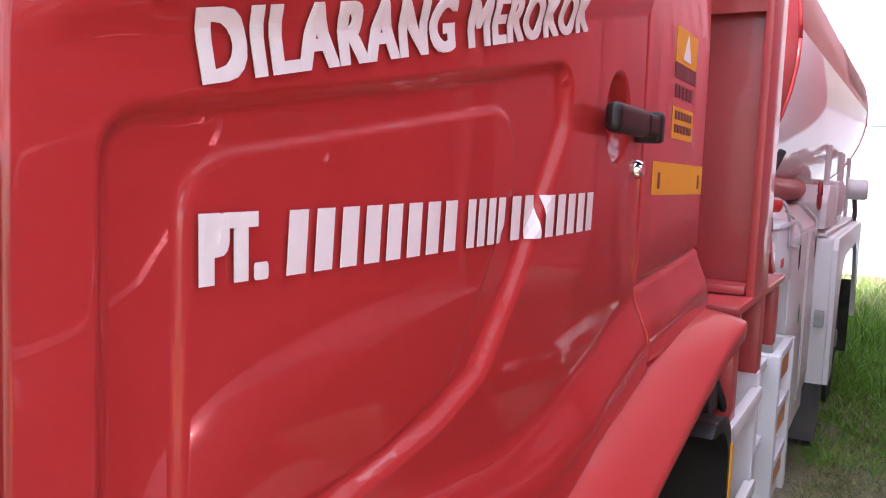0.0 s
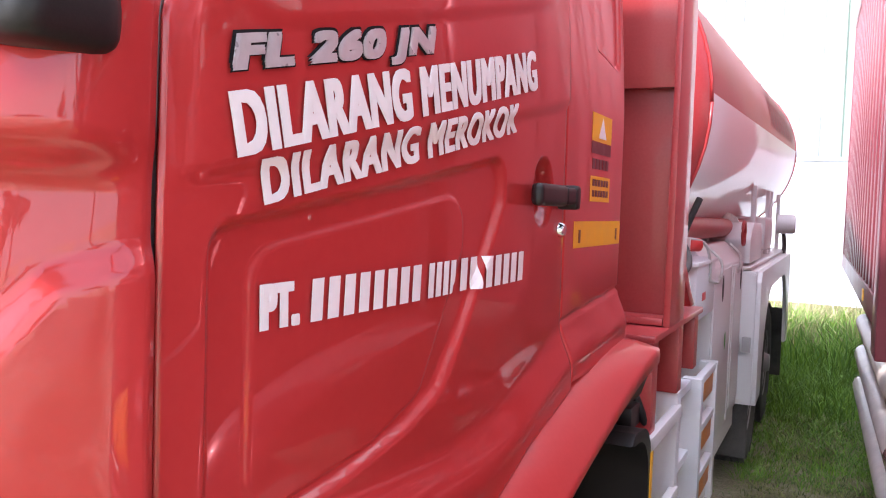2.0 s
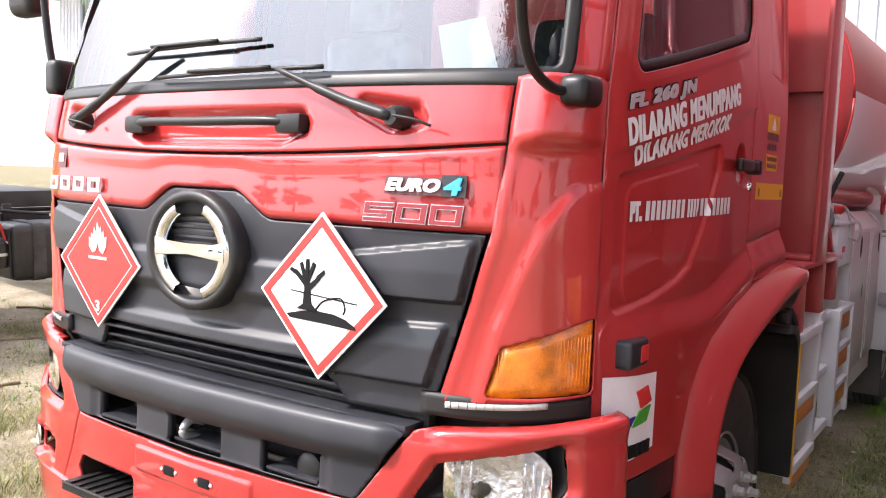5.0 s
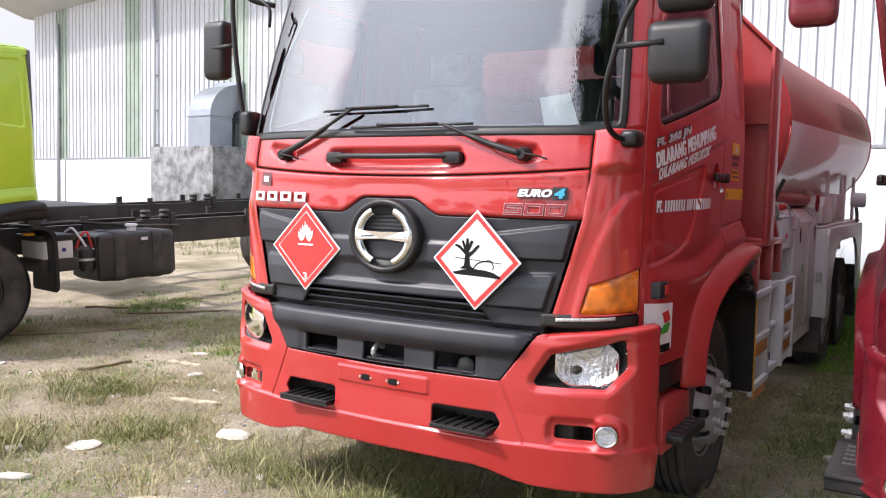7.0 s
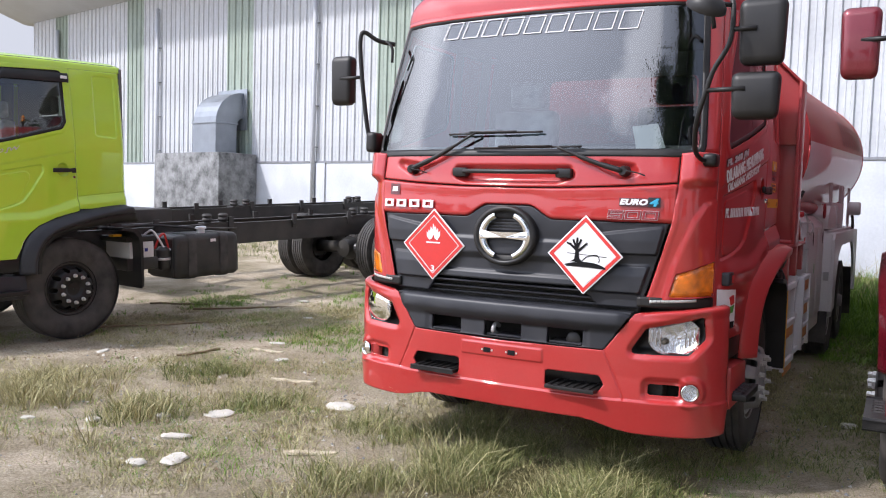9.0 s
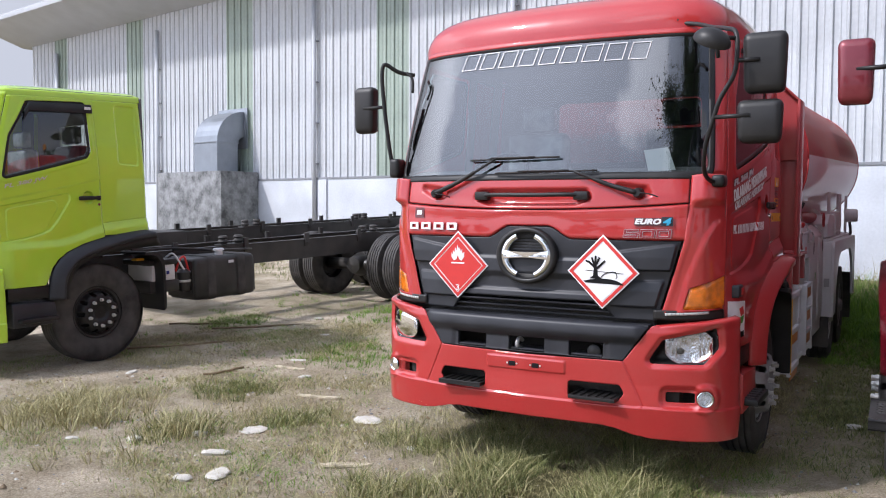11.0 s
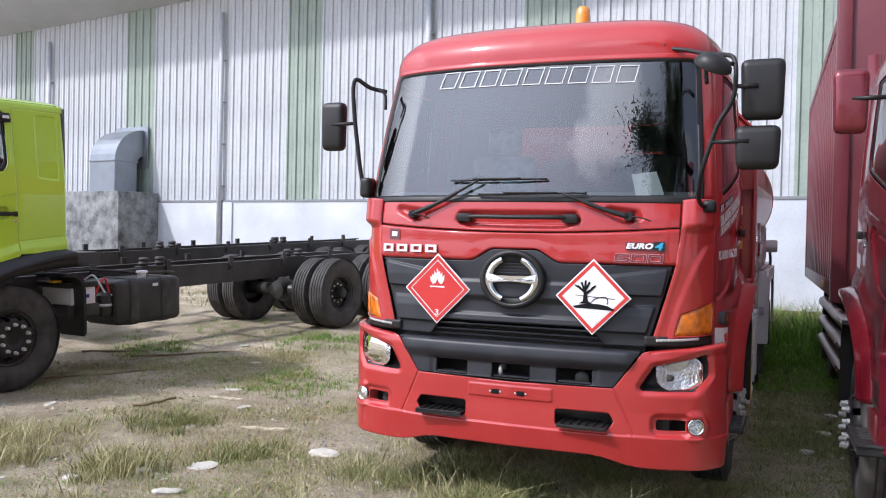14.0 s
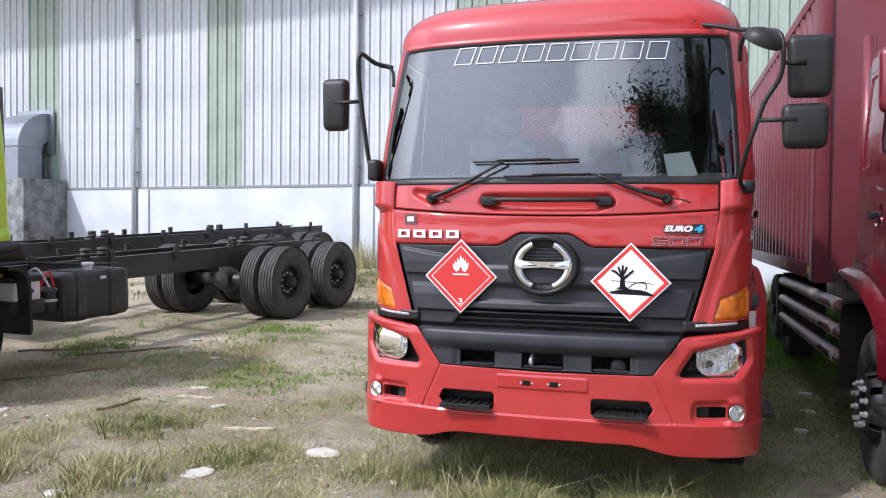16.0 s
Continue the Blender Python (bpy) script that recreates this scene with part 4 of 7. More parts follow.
        flap = np.array(smooth_path([(1.92, 1.165, 0), (2.05, 1.150, 0), (2.125, 1.09, 0), (2.15, 0.98, 0), (2.155, 0.75, 0), (2.155, 0.50, 0)], 5))[:, :2]
        prism("mudguard", [tuple(p) for p in flap] + [(p[0] - 0.035, p[1] - 0.03) for p in flap[::-1]], "x", sg * 0.80, sg * 1.315, BLACK, truck, 0.008)
        # step under the door
        box("sill", sg * 1.02, sg * 1.225, 0.40, 0.86, 0.77, 0.90, BLACK, truck, 0.02)
        step = prism("cab_step", [(0.42, 0.50), (0.84, 0.50), (0.88, 0.57), (0.86, 0.73), (0.42, 0.75)], "x", sg * 0.98, sg * 1.262, lower, truck, 0.015)
        edge_x, edge_y = (1.345, 0.47) if sg > 0 else left_tread
        tread = box("step_tread", sg * 1.10, sg * edge_x, edge_y, 0.86, 0.545, 0.59, BLACK, step, 0.012, "black tread plate")
        for i in range(5):
            for j in range(3):
                lathe("tread_stud", [(0.0, 0.598), (0.014, 0.598), (0.022, 0.590)], "z", (sg * (1.285 + 0.022 * (j - 1)), 0.51 + 0.07 * i, 0), BLACK, tread, n=6) if extras else None
    # roof
    reach = PLAN_S[-1] + deep - 2.02
    ss = rng(-reach, reach, 0.035)
    ring = np.concatenate([cab_pt(ss, 2.882 + 0 * ss), np.stack([rng(1.10, -1.10, 0.06), deep + 0 * rng(1.10, -1.10, 0.06), 2.882 + 0 * rng(1.10, -1.10, 0.06)], -1)])
    C = np.array((0, 1.28 + (deep - 2.02) / 2, 0))
    levels = np.linspace(0, 1, 17)
    vs, fs = [], []
    n = len(ring)
    for v in levels:
        a = v * math.pi / 2 * 0.97
        r, zz = math.cos(a) ** (0.42 + 1.4 * (0.325 - crown)), crown * math.sin(a) ** 0.85
        for p in ring:
            rr = r
            vs.append((C[0] + (p[0] - C[0]) * rr, C[1] + (p[1] - C[1]) * rr, p[2] + zz - 0.03 * (v == 0)))
    for i in range(len(levels) - 1):
        for k in range(n):
            j = (k + 1) % n
            fs.append((i * n + k, i * n + j, (i + 1) * n + j, (i + 1) * n + k))
    fs.append(tuple(range((len(levels) - 1) * n, len(levels) * n)))
    roof = mesh_ob("roof", vs, fs, paint, truck)
    g = panel(cab_pt, rng(-SW, SW, 0.03), rng(2.855, 2.888, 0.011), {"p": lambda s, z: z > 0}, (), lambda s, z: 0.006 + 0 * s)
    sheet("roof_drip_rail", g["p"], paint, truck, thick=0.01)
    # back wall with its window, floor, dashboard
    rw = [(-0.62, 2.16), (-0.62, 2.68), (0.62, 2.68), (0.62, 2.16)]
    rf = lambda x, z: sdf_poly(x, z, rw, 0.05)
    g = panel(lambda x, z: np.stack([x, deep - 0.02 + 0 * x, z], -1), rng(-1.17, 1.17, 0.03), rng(1.34, 2.90, 0.03), {"p": lambda x, z: rf(x, z) > 0, "g": lambda x, z: rf(x, z) <= 0}, (rf,))
    sheet("back_wall", g["p"], INTERIOR, truck, "grey trimmed back wall", thick=0.03)
    ob = sheet("back_window", g["g"], SIDE_GLASS, truck, "tinted back window", thick=0)
    ob.visible_shadow = False
    # near-black boxes added inside, so that the panel seams look shaded
    box("cab_filler", -1.08, 1.08, 0.20, 0.84, 0.95, 1.90, VOID, truck, 0.02)
    box("cab_floor", -1.14, 1.14, 0.84, deep - 0.03, 1.36, 1.44, VOID, truck, 0.02)
    prism("dashboard", [(0.16, 1.88), (0.20, 1.99), (0.42, 2.03), (0.62, 1.98), (0.66, 1.80), (0.5, 1.5), (0.2, 1.5)], "x", -1.05, 1.05, INTERIOR, truck, 0.02, "grey moulded dashboard")
    box("headliner", -1.02, 1.02, 0.55, deep - 0.04, 2.86, 2.885, INTERIOR, truck, 0.01)
    for x in (-0.58, 0.58):
        seat = box("seat", x - 0.27, x + 0.27, 0.95, 1.45, 1.62, 1.78, SEAT, truck, 0.05, "dark cloth seat", 4)
        part("seat_back", box_bm(x - 0.26, x + 0.26, 1.42, 1.58, 1.74, 2.38, 0.06, 4), WRAP if x < 0 else SEAT, seat, "seat back under clear plastic wrap" if x < 0 else "", smooth=True)
        part("headrest", box_bm(x - 0.14, x + 0.14, 1.45, 1.56, 2.40, 2.60, 0.045, 4), WRAP if x < 0 else SEAT, seat, smooth=True)
    wheel_c = np.array((-0.58, 0.74, 2.02))
    ax1, ax2 = np.array((1.0, 0, 0)), np.array((0, 0.72, 0.69))
    tube("steering_wheel", [wheel_c + 0.225 * (math.cos(t) * ax1 + math.sin(t) * ax2) for t in np.linspace(0, 2 * math.pi, 33)], 0.016, BLACK, truck, sides=8, curve=False, label="black steering wheel")
    tube("steering_column", [(-0.58, 0.72, 2.0), (-0.58, 0.5, 1.8)], 0.04, BLACK, truck)
    # wipers
    for piv, tip, b0, b1, zz in ((-0.72, -0.25, -0.46, 0.19, 2.085), (0.695, 0.30, -0.255, 0.44, 1.995)):
        w = lathe("wiper", [(0.0, -0.035), (0.022, -0.035), (0.030, -0.02), (0.032, 0.03)], "y", (piv, float(cab_pt(piv, 1.86)[1]) - 0.01, 1.86), BLACK, truck, n=16, label="black windscreen wiper")
        e = cab_pt(tip, zz) + np.array((0, -0.05, 0))
        m_ = cab_pt(piv + 0.42 * (tip - piv), 1.86 + 0.36 * (zz - 1.86)) + np.array((0, -0.035, 0))
        tube("wiper_arm", [cab_pt(piv, 1.86) + np.array((0, -0.035, 0)), m_, e], [0.017] * 5 + [0.014] * 4 + [0.009] * 3 + [0.007], BLACK, w, sides=8)
        tube("wiper_blade", [cab_pt(b0 + (b1 - b0) * k / 8, zz - 0.004 + 0.008 * k / 8) + np.array((0, -0.022 - 0.008 * math.sin(math.pi * k / 8), 0)) for k in range(9)], 0.0065, BLACK, w, sides=6, n=2)
        tube("wiper_spine", [cab_pt(b0 + (b1 - b0) * (0.25 + 0.5 * k / 4), zz + 0.006) + np.array((0, -0.042, 0)) for k in range(5)], 0.006, BLACK, w, sides=6, n=2)
        tube("washer_hose", [(piv + 0.03, -0.01, 1.86), (piv + 0.09, 0.0, 1.85), (piv + 0.13, 0.02, 1.835)], 0.004, BLACK, w, sides=6)


def build_bumper(truck, red, insert=PLASTIC, skirt=True):
    UM = float(np.interp(0.365, BUMP[:, 1], BUMP_S))
    ins = bs([(0.797, 1.072), (0.637, 0.840)])
    insert_poly = [(-ins[0][0], 1.072), (ins[0][0], 1.072), (ins[1][0], 0.840), (-ins[1][0], 0.840)]
    HLP = bs([(0.772, 0.832), (0.862, 0.978), (1.160, 1.060), (1.172, 0.935), (1.095, 0.838)])
    FOG = bs([(0.885, 0.605), (0.885, 0.668), (1.05, 0.668), (1.05, 0.605)])
    SLOT = [(0.290, 0.590), (0.290, 0.690), (0.615, 0.690), (0.645, 0.640), (0.61, 0.590)]
    fogc = bump_s(1.10)
    low_edge = [0.432, 0.434, 0.425, 0.392, 0.378, 0.368, 0.372] if skirt else [0.566, 0.566, 0.564, 0.560, 0.556, 0.566, 0.620]
    bot = lambda s, z: (np.interp(np.abs(s), [0, 0.50, 0.58, 0.70, 0.80, 1.4, 1.8], low_edge) - z) * 0.8
    top = lambda s, z: z - np.interp(np.abs(s), [0, 0.637, 0.80, 0.86, 1.2, 1.45, 1.9], [0.83, 0.838, 1.058, 1.076, 1.112, 1.128, 1.130])
    cin = lambda s, z: sdf_poly(s, z, insert_poly, 0.01)
    hl = lambda s, z: sdf_poly(np.abs(s), z, HLP, 0.02)
    fs_ = lambda s, z: sdf_poly(np.abs(s), z, FOG, 0.012)
    fc = lambda s, z: np.hypot(np.abs(s) - fogc, z - 0.633) - 0.050
    sl = lambda s, z: sdf_poly(np.abs(s), z, SLOT, 0.02)
    holes = [(-0.089, 0.762), (0.074, 0.762)]

    def disp(s, z):
        a = np.abs(s)
        d = 0.010 * sstep(0.575, 0.560, z)                                           # lower lip stands proud
        d = d + 0.008 * sstep(0.006, -0.006, np.maximum(a - 0.27, np.abs(z - 0.765) - 0.040))   # number plate field
        seam = np.interp(z, [0.57, 0.843], [0.757, 0.634])
        d = d - 0.008 * sstep(0.006, 0.001, np.abs(a - seam)) * (z > 0.565) * (z < 0.86)
        d = d - 0.006 * sstep(0.006, 0.001, np.abs(z - 0.567)) * (a < 0.73)
        d = d - 0.022 * sstep(0.012, -0.012, np.maximum(fs_(s, z) * 1.0, -1) - 0.028) * (a < fogc)
        d = d + 0.012 * sstep(0.035, 0.008, np.abs(fc(s, z) - 0.012))
        d = d - 0.02 * sstep(0.03, 0.0, hl(s, z))
        d = d + 0.010 * sstep(1.04, 1.09, z) * sstep(0.84, 0.92, a)
        return d - 0.05 * sstep(-0.02, 0.012, top(s, z)) * (a > 0.84)

    SEAMS = (offset_lines(lambda s, z: np.abs(s) - np.interp(z, [0.57, 0.843], [0.757, 0.634]), (-0.008, -0.0035, 0.0035, 0.008))
             + offset_lines(lambda s, z: z - 0.567, (-0.009, -0.0035, 0.0035, 0.009))
             + offset_lines(lambda s, z: np.maximum(np.abs(s) - 0.27, np.abs(z - 0.765) - 0.040), (-0.006, 0.006)))
    keep = lambda s, z: (bot(s, z) < 0) & (top(s, z) < 0) & (cin(s, z) > 0)
    g = panel(bump_pt, rng(-UM, UM, 0.0105), rng(0.375, 1.165, 0.0095),
              {"p": lambda s, z: keep(s, z) & (hl(s, z) > 0) & (fs_(s, z) > 0) & (fc(s, z) > 0) & (sl(s, z) > 0)},
              (bot, top, cin, hl, fs_, fc, sl), disp, folds=SEAMS)
    bumper = sheet("bumper", g["p"], red, truck, thick=0.012)
    for hx, hz in holes:
        yb = float(bump_pt(hx, hz)[1]) - 0.008
        # black block on the surface: the hole's shade is put into its colour
        box("hole_block", hx - 0.024, hx + 0.024, yb - 0.0025, yb + 0.01, hz - 0.015, hz + 0.015, DECAL_BLACK, bumper, 0.001)
        for e in (-0.034, 0.034):
            lathe("plate_bolt", [(0.0, yb - 0.005), (0.005, yb - 0.005), (0.007, yb - 0.001)], "y", (hx + e, 0, hz), BOLT, bumper, n=8)
    # near-black plate: dark colour in place of the shade inside the bumper
    box("bumper_backing", -1.05, 1.05, 0.24, 0.30, 0.46, 1.08, VOID, truck, 0.01)
    box("bumper_beam", -0.95, 0.95, 0.12, 0.22, 0.50, 0.80, VOID, truck, 0.01)
    # black upper insert with three openings
    op = [(-0.51, -0.29), (-0.125, 0.125), (0.29, 0.51)]
    co = lambda s, z: np.minimum.reduce([np.maximum(np.abs(s - (a + b) / 2) - (b - a) / 2, np.abs(z - 0.893) - 0.046) for a, b in op])
    cin2 = lambda s, z: sdf_poly(s, z, insert_poly, 0.006) + 0.004
    g = panel(bump_pt, rng(-0.83, 0.83, 0.0105), rng(0.80, 1.09, 0.0095), {"p": lambda s, z: (cin2(s, z) < 0) & (co(s, z) > 0)}, (cin2, co),
              lambda s, z: 0.03 * sstep(0.93, 1.0, z) * sstep(0.80, 0.70, np.abs(s)) - 0.03 * sstep(1.045, 1.072, z) - 0.012 * sstep(0.006, -0.02, np.maximum(np.abs(s) - 0.55, np.abs(z - 0.893) - 0.062)))
    ins_ob = sheet("bumper_insert", g["p"], insert, truck, "dark grey moulded bumper insert", thick=0.03)
    box("insert_shelf", -0.78, 0.78, 0.02, 0.14, 1.050, 1.066, insert, ins_ob, 0.004)
    for a, b in op:
        box("opening_tread", a + 0.01, b - 0.01, 0.0, 0.12, 0.850, 0.860, insert, ins_ob, 0.002)
    tube("tow_hook", [(-0.07, 0.06, 0.85), (-0.07, 0.01, 0.87), (-0.07, 0.0, 0.89), (-0.07, 0.03, 0.915), (-0.07, 0.08, 0.90)], 0.014, STEEL, truck)
    lathe("horn", [(0.0, 0.02), (0.03, 0.02), (0.045, 0.03), (0.045, 0.09), (0.02, 0.10)], "y", (0.44, 0, 0.875), BLACK, truck, n=20)
    for sg in (-1, 1):
        st = box("bumper_step", sg * 0.31, sg * 0.61, -0.075, 0.14, 0.590, 0.612, BLACK, truck, 0.005, "black ribbed step")
        for k in range(6):
            box("step_rib", sg * (0.33 + 0.048 * k), sg * (0.345 + 0.048 * k), -0.070, 0.13, 0.612, 0.619, BLACK, st, 0.001)
        # headlamp in its housing
        g = panel(bump_pt, sg * rng(0.75, 1.33, 0.014), rng(0.82, 1.075, 0.014), {"p": lambda s, z: hl(s, z) < 0.004}, (hl,),
                  lambda s, z: -0.03 - 0.07 * sstep(0.004, -0.03, hl(s, z)))
        lamp = sheet("headlight", g["p"], BLACK, truck, "clear halogen headlight in a black housing", thick=0.0)
        c = np.array(bump_pt(sg * bump_s(1.000), 0.942)) + np.array((0, 0.042, 0))
        yaw = sg * radians(24)
        R = np.array(((math.cos(yaw), -math.sin(yaw), 0), (math.sin(yaw), math.cos(yaw), 0), (0, 0, 1)))

        def dish(name, prof, mt, n=40):
            v, f, m = [], [], len(prof)
            for k in range(n):
                t = 2 * math.pi * k / n
                for r, a in prof:
                    q = np.array((r * math.cos(t) * 0.150, a, r * math.sin(t) * 0.112))
                    q[0] = np.clip(q[0], -0.138, 0.138)
                    v.append(c + R @ q)
            for k in range(n):
                j = (k + 1) % n
                f += [(k * m + i, k * m + i + 1, j * m + i + 1, j * m + i) for i in range(m - 1)]
            return mesh_ob(name, v, f, mt, lamp)

        dish("reflector", [(1.0, 0.0), (0.9, 0.012), (0.75, 0.024), (0.6, 0.03), (0.45, 0.036), (0.3, 0.040), (0.0, 0.043)], REFLECTOR)
        ob = dish("lens", [(1.02, 0.002), (0.9, -0.006), (0.6, -0.013), (0.3, -0.017), (0.0, -0.018)], LENS_GLASS)
        ob.visible_shadow = False
        b = c + R @ np.array((-0.045 * sg, 0.022, -0.035))
        lathe("bulb", [(0.0, -0.03), (0.012, -0.025), (0.018, 0.0), (0.018, 0.04)], "y", tuple(b), VOID, lamp, n=14)
        for k in (-5, -4, -3, 3, 4, 5):
            h = 0.092 * math.sqrt(max(0.05, 1 - (k / 6) ** 2))
            p = c + R @ np.array((0.023 * k, 0.02, -h * 0.8))
            q = c + R @ np.array((0.023 * k, 0.02, h * 0.8))
            tube("reflector_flute", [p, q], 0.005, REFLECTOR, lamp, sides=6)
        # fog lamp
        fcn = np.array(bump_pt(sg * fogc, 0.633))
        fog = mesh_ob("fog_light", *ring_faces(fcn, radians(22) * sg, [(0.049, -0.006), (0.045, -0.012), (0.040, -0.006), (0.037, 0.006), (0.026, 0.036), (0.0, 0.042)]), CHROME, truck, "round fog light in a chrome ring")
        ob = mesh_ob("fog_lens", *ring_faces(fcn, radians(22) * sg, [(0.040, -0.002), (0.026, -0.008), (0.0, -0.011)]), LENS_GLASS, fog)
        ob.visible_shadow = False
        mesh_ob("fog_reflector", *ring_faces(fcn, radians(22) * sg, [(0.036, 0.009), (0.026, 0.026), (0.010, 0.034), (0.0, 0.034)]), REFLECTOR, fog)
    return bumper


def ring_faces(c, yaw, prof, n=28):
    R = np.array(((math.cos(yaw), -math.sin(yaw), 0), (math.sin(yaw), math.cos(yaw), 0), (0, 0, 1)))
    v, f, m = [], [], len(prof)
    for k in range(n):
        t = 2 * math.pi * k / n
        for r, a in prof:
            v.append(c + R @ np.array((r * math.cos(t), a, r * math.sin(t))))
    for k in range(n):
        j = (k + 1) % n
        f += [(k * m + i, k * m + i + 1, j * m + i + 1, j * m + i) for i in range(m - 1)]
    return v, f


def badge_round(truck):
    """The round front badge: a dark ring with plain chrome curves inside."""
    C = np.array((0, -0.035, 1.463))

    def el(name, prof, mt, label="", par=truck):
        v, f, m, n = [], [], len(prof), 56
        for k in range(n):
            t = 2 * math.pi * k / n
            for r, a in prof:
                v.append(C + np.array((r * math.cos(t) * 0.205, a, r * math.sin(t) * 0.178)))
        for k in range(n):
            j = (k + 1) % n
            f += [(k * m + i, k * m + i + 1, j * m + i + 1, j * m + i) for i in range(m - 1)]
        return mesh_ob(name, v, f, mt, par, label)

    ring = el("front_badge", [(1.02, 0.08), (1.02, 0.0), (0.98, -0.012), (0.88, -0.014), (0.82, 0.0), (0.80, 0.03), (0.0, 0.032)], BLACK, "oval chrome badge in a black ring")
    for sg in (-1, 1):
        v, f = [], []
        for k in range(25):
            t = radians(-66 + 132 * k / 24) + (math.pi if sg < 0 else 0)
            w = 0.75 + 0.25 * math.cos(radians(-66 + 132 * k / 24))
            for rr, a in ((0.86, 0.006), (0.83, -0.012), (0.80 - 0.13 * w, -0.014), (0.77 - 0.15 * w, 0.004)):
                v.append(C + np.array((rr * math.cos(t) * 0.205, a, rr * math.sin(t) * 0.178)))
        f = [(k * 4 + i, k * 4 + i + 1, k * 4 + i + 5, k * 4 + i + 4) for k in range(24) for i in range(3)]
        mesh_ob("badge_curve", v, f, CHROME, ring)
    prism("badge_bar", [(-0.158, 1.436), (-0.158, 1.496), (-0.11, 1.488), (0, 1.484), (0.11, 1.488), (0.158, 1.496), (0.158, 1.436), (0.11, 1.448), (0, 1.452), (-0.11, 1.448)], "y", -0.050, -0.028, CHROME, ring, 0.004)
    for k in range(11):
        zz = 1.365 + 0.0195 * k
        hw = 0.140 * math.sqrt(max(0.02, 1 - ((zz - 1.463) / 0.125) ** 2))
        box("badge_mesh", -hw, hw, -0.008, 0.0, zz - 0.004, zz + 0.004, PLASTIC, ring, 0.001)


def build_wheel(truck, x, y, r, sg, width=0.28, dual=False, rim=STEEL, dish_out=True):
    """One wheel with its tyre; sg: the side that faces out."""
    c = (x, y, r)
    w = width / 2
    ri = 0.262
    prof = [(ri, -w * 0.72), (ri + 0.02, -w * 0.80), (ri + 0.10, -w), (r - 0.07, -w * 0.98), (r - 0.022, -w * 0.88), (r - 0.004, -w * 0.74)]
    for k in range(5):
        a = -w * 0.70 + k * w * 0.35
        prof += [(r, a + 0.003), (r, a + w * 0.28 - 0.003), (r - 0.014, a + w * 0.285), (r - 0.014, a + w * 0.345)]
    prof = prof[:-2] + [(r - 0.004, w * 0.74), (r - 0.022, w * 0.88), (r - 0.07, w * 0.98), (ri + 0.10, w), (ri + 0.02, w * 0.80), (ri, w * 0.72)]
    tyre = lathe("wheel", prof, "x", c, RUBBER, truck, n=64, label="black truck tyre on a steel wheel")
    o = sg * w
    deep = 0.085 if dish_out else -0.10
    disc = lambda u, v: np.stack([c[0] + sg * (w * 0.72 + np.interp(v, [0.0, 0.07, 0.10, 0.15, 0.20, 0.235, 0.262], [0.055, 0.05, deep - 0.01, deep, deep - 0.015, -0.03, 0.0]) ), c[1] + v * np.cos(u), c[2] + v * np.sin(u)], -1)
    hole = lambda u, v: np.minimum.reduce([np.hypot((np.mod(u - radians(36 * k) + math.pi, 2 * math.pi) - math.pi) * 0.205, v - 0.205) for k in range(0, 10)]) - 0.026
    g = panel(disc, np.linspace(0, 2 * math.pi, 121), np.linspace(0.001, 0.262, 22), {"p": lambda u, v: hole(u, v) > 0}, (hole,))
    sheet("rim", g["p"], rim, tyre, thick=0.008)
    lathe("rim_edge", [(0.262, o * 0.72 - sg * 0.02), (0.285, o * 0.86), (0.292, o * 0.80), (0.262, o * 0.55), (0.255, -o * 0.6)], "x", c, rim, tyre, n=48)
    # near-black disc: the shade behind the rim holes is in its colour
    lathe("hub_back", [(0.25, o * 0.2), (0.0, o * 0.2)], "x", c, VOID, tyre, n=24)
    for k in range(10):
        t = radians(36 * k + 18)
        b = (c[0] + sg * (w * 0.72 + deep - 0.002), c[1] + 0.143 * math.cos(t), c[2] + 0.143 * math.sin(t))
        lathe("wheel_nut", [(0.021, 0), (0.021, sg * 0.018), (0.016, sg * 0.022), (0.016, sg * 0.045), (0.0, sg * 0.048)], "x", b, BOLT, tyre, n=6)
    return tyre


def build_mirror(truck, x0, x1, y, z0, z1, mat_, stem, sg, name="mirror"):
    yc = y
    bm = box_bm(x0, x1, yc - 0.062, yc + 0.05, z0, z1, 0.046, 5)
    for q in bm.verts:
        low = (z1 - q.co.z) / (z1 - z0)
        q.co.x = (x0 + x1) / 2 + (q.co.x - (x0 + x1) / 2) * (1 - 0.10 * low ** 3)
        if q.co.y < yc:
            q.co.y = yc + (q.co.y - yc) * (1 - 0.35 * abs(2 * low - 1) ** 2)
    ob = part(name, bm, mat_, truck, "large door mirror in a moulded housing", smooth=True)
    part("mirror_glass", box_bm(x0 + 0.02, x1 - 0.02, yc + 0.047, yc + 0.053, z0 + 0.02, z1 - 0.02, 0.002, 1), MIRROR, ob)
    tube("mirror_stem", stem, 0.013, BLACK, ob, sides=8, curve=False)
    return ob


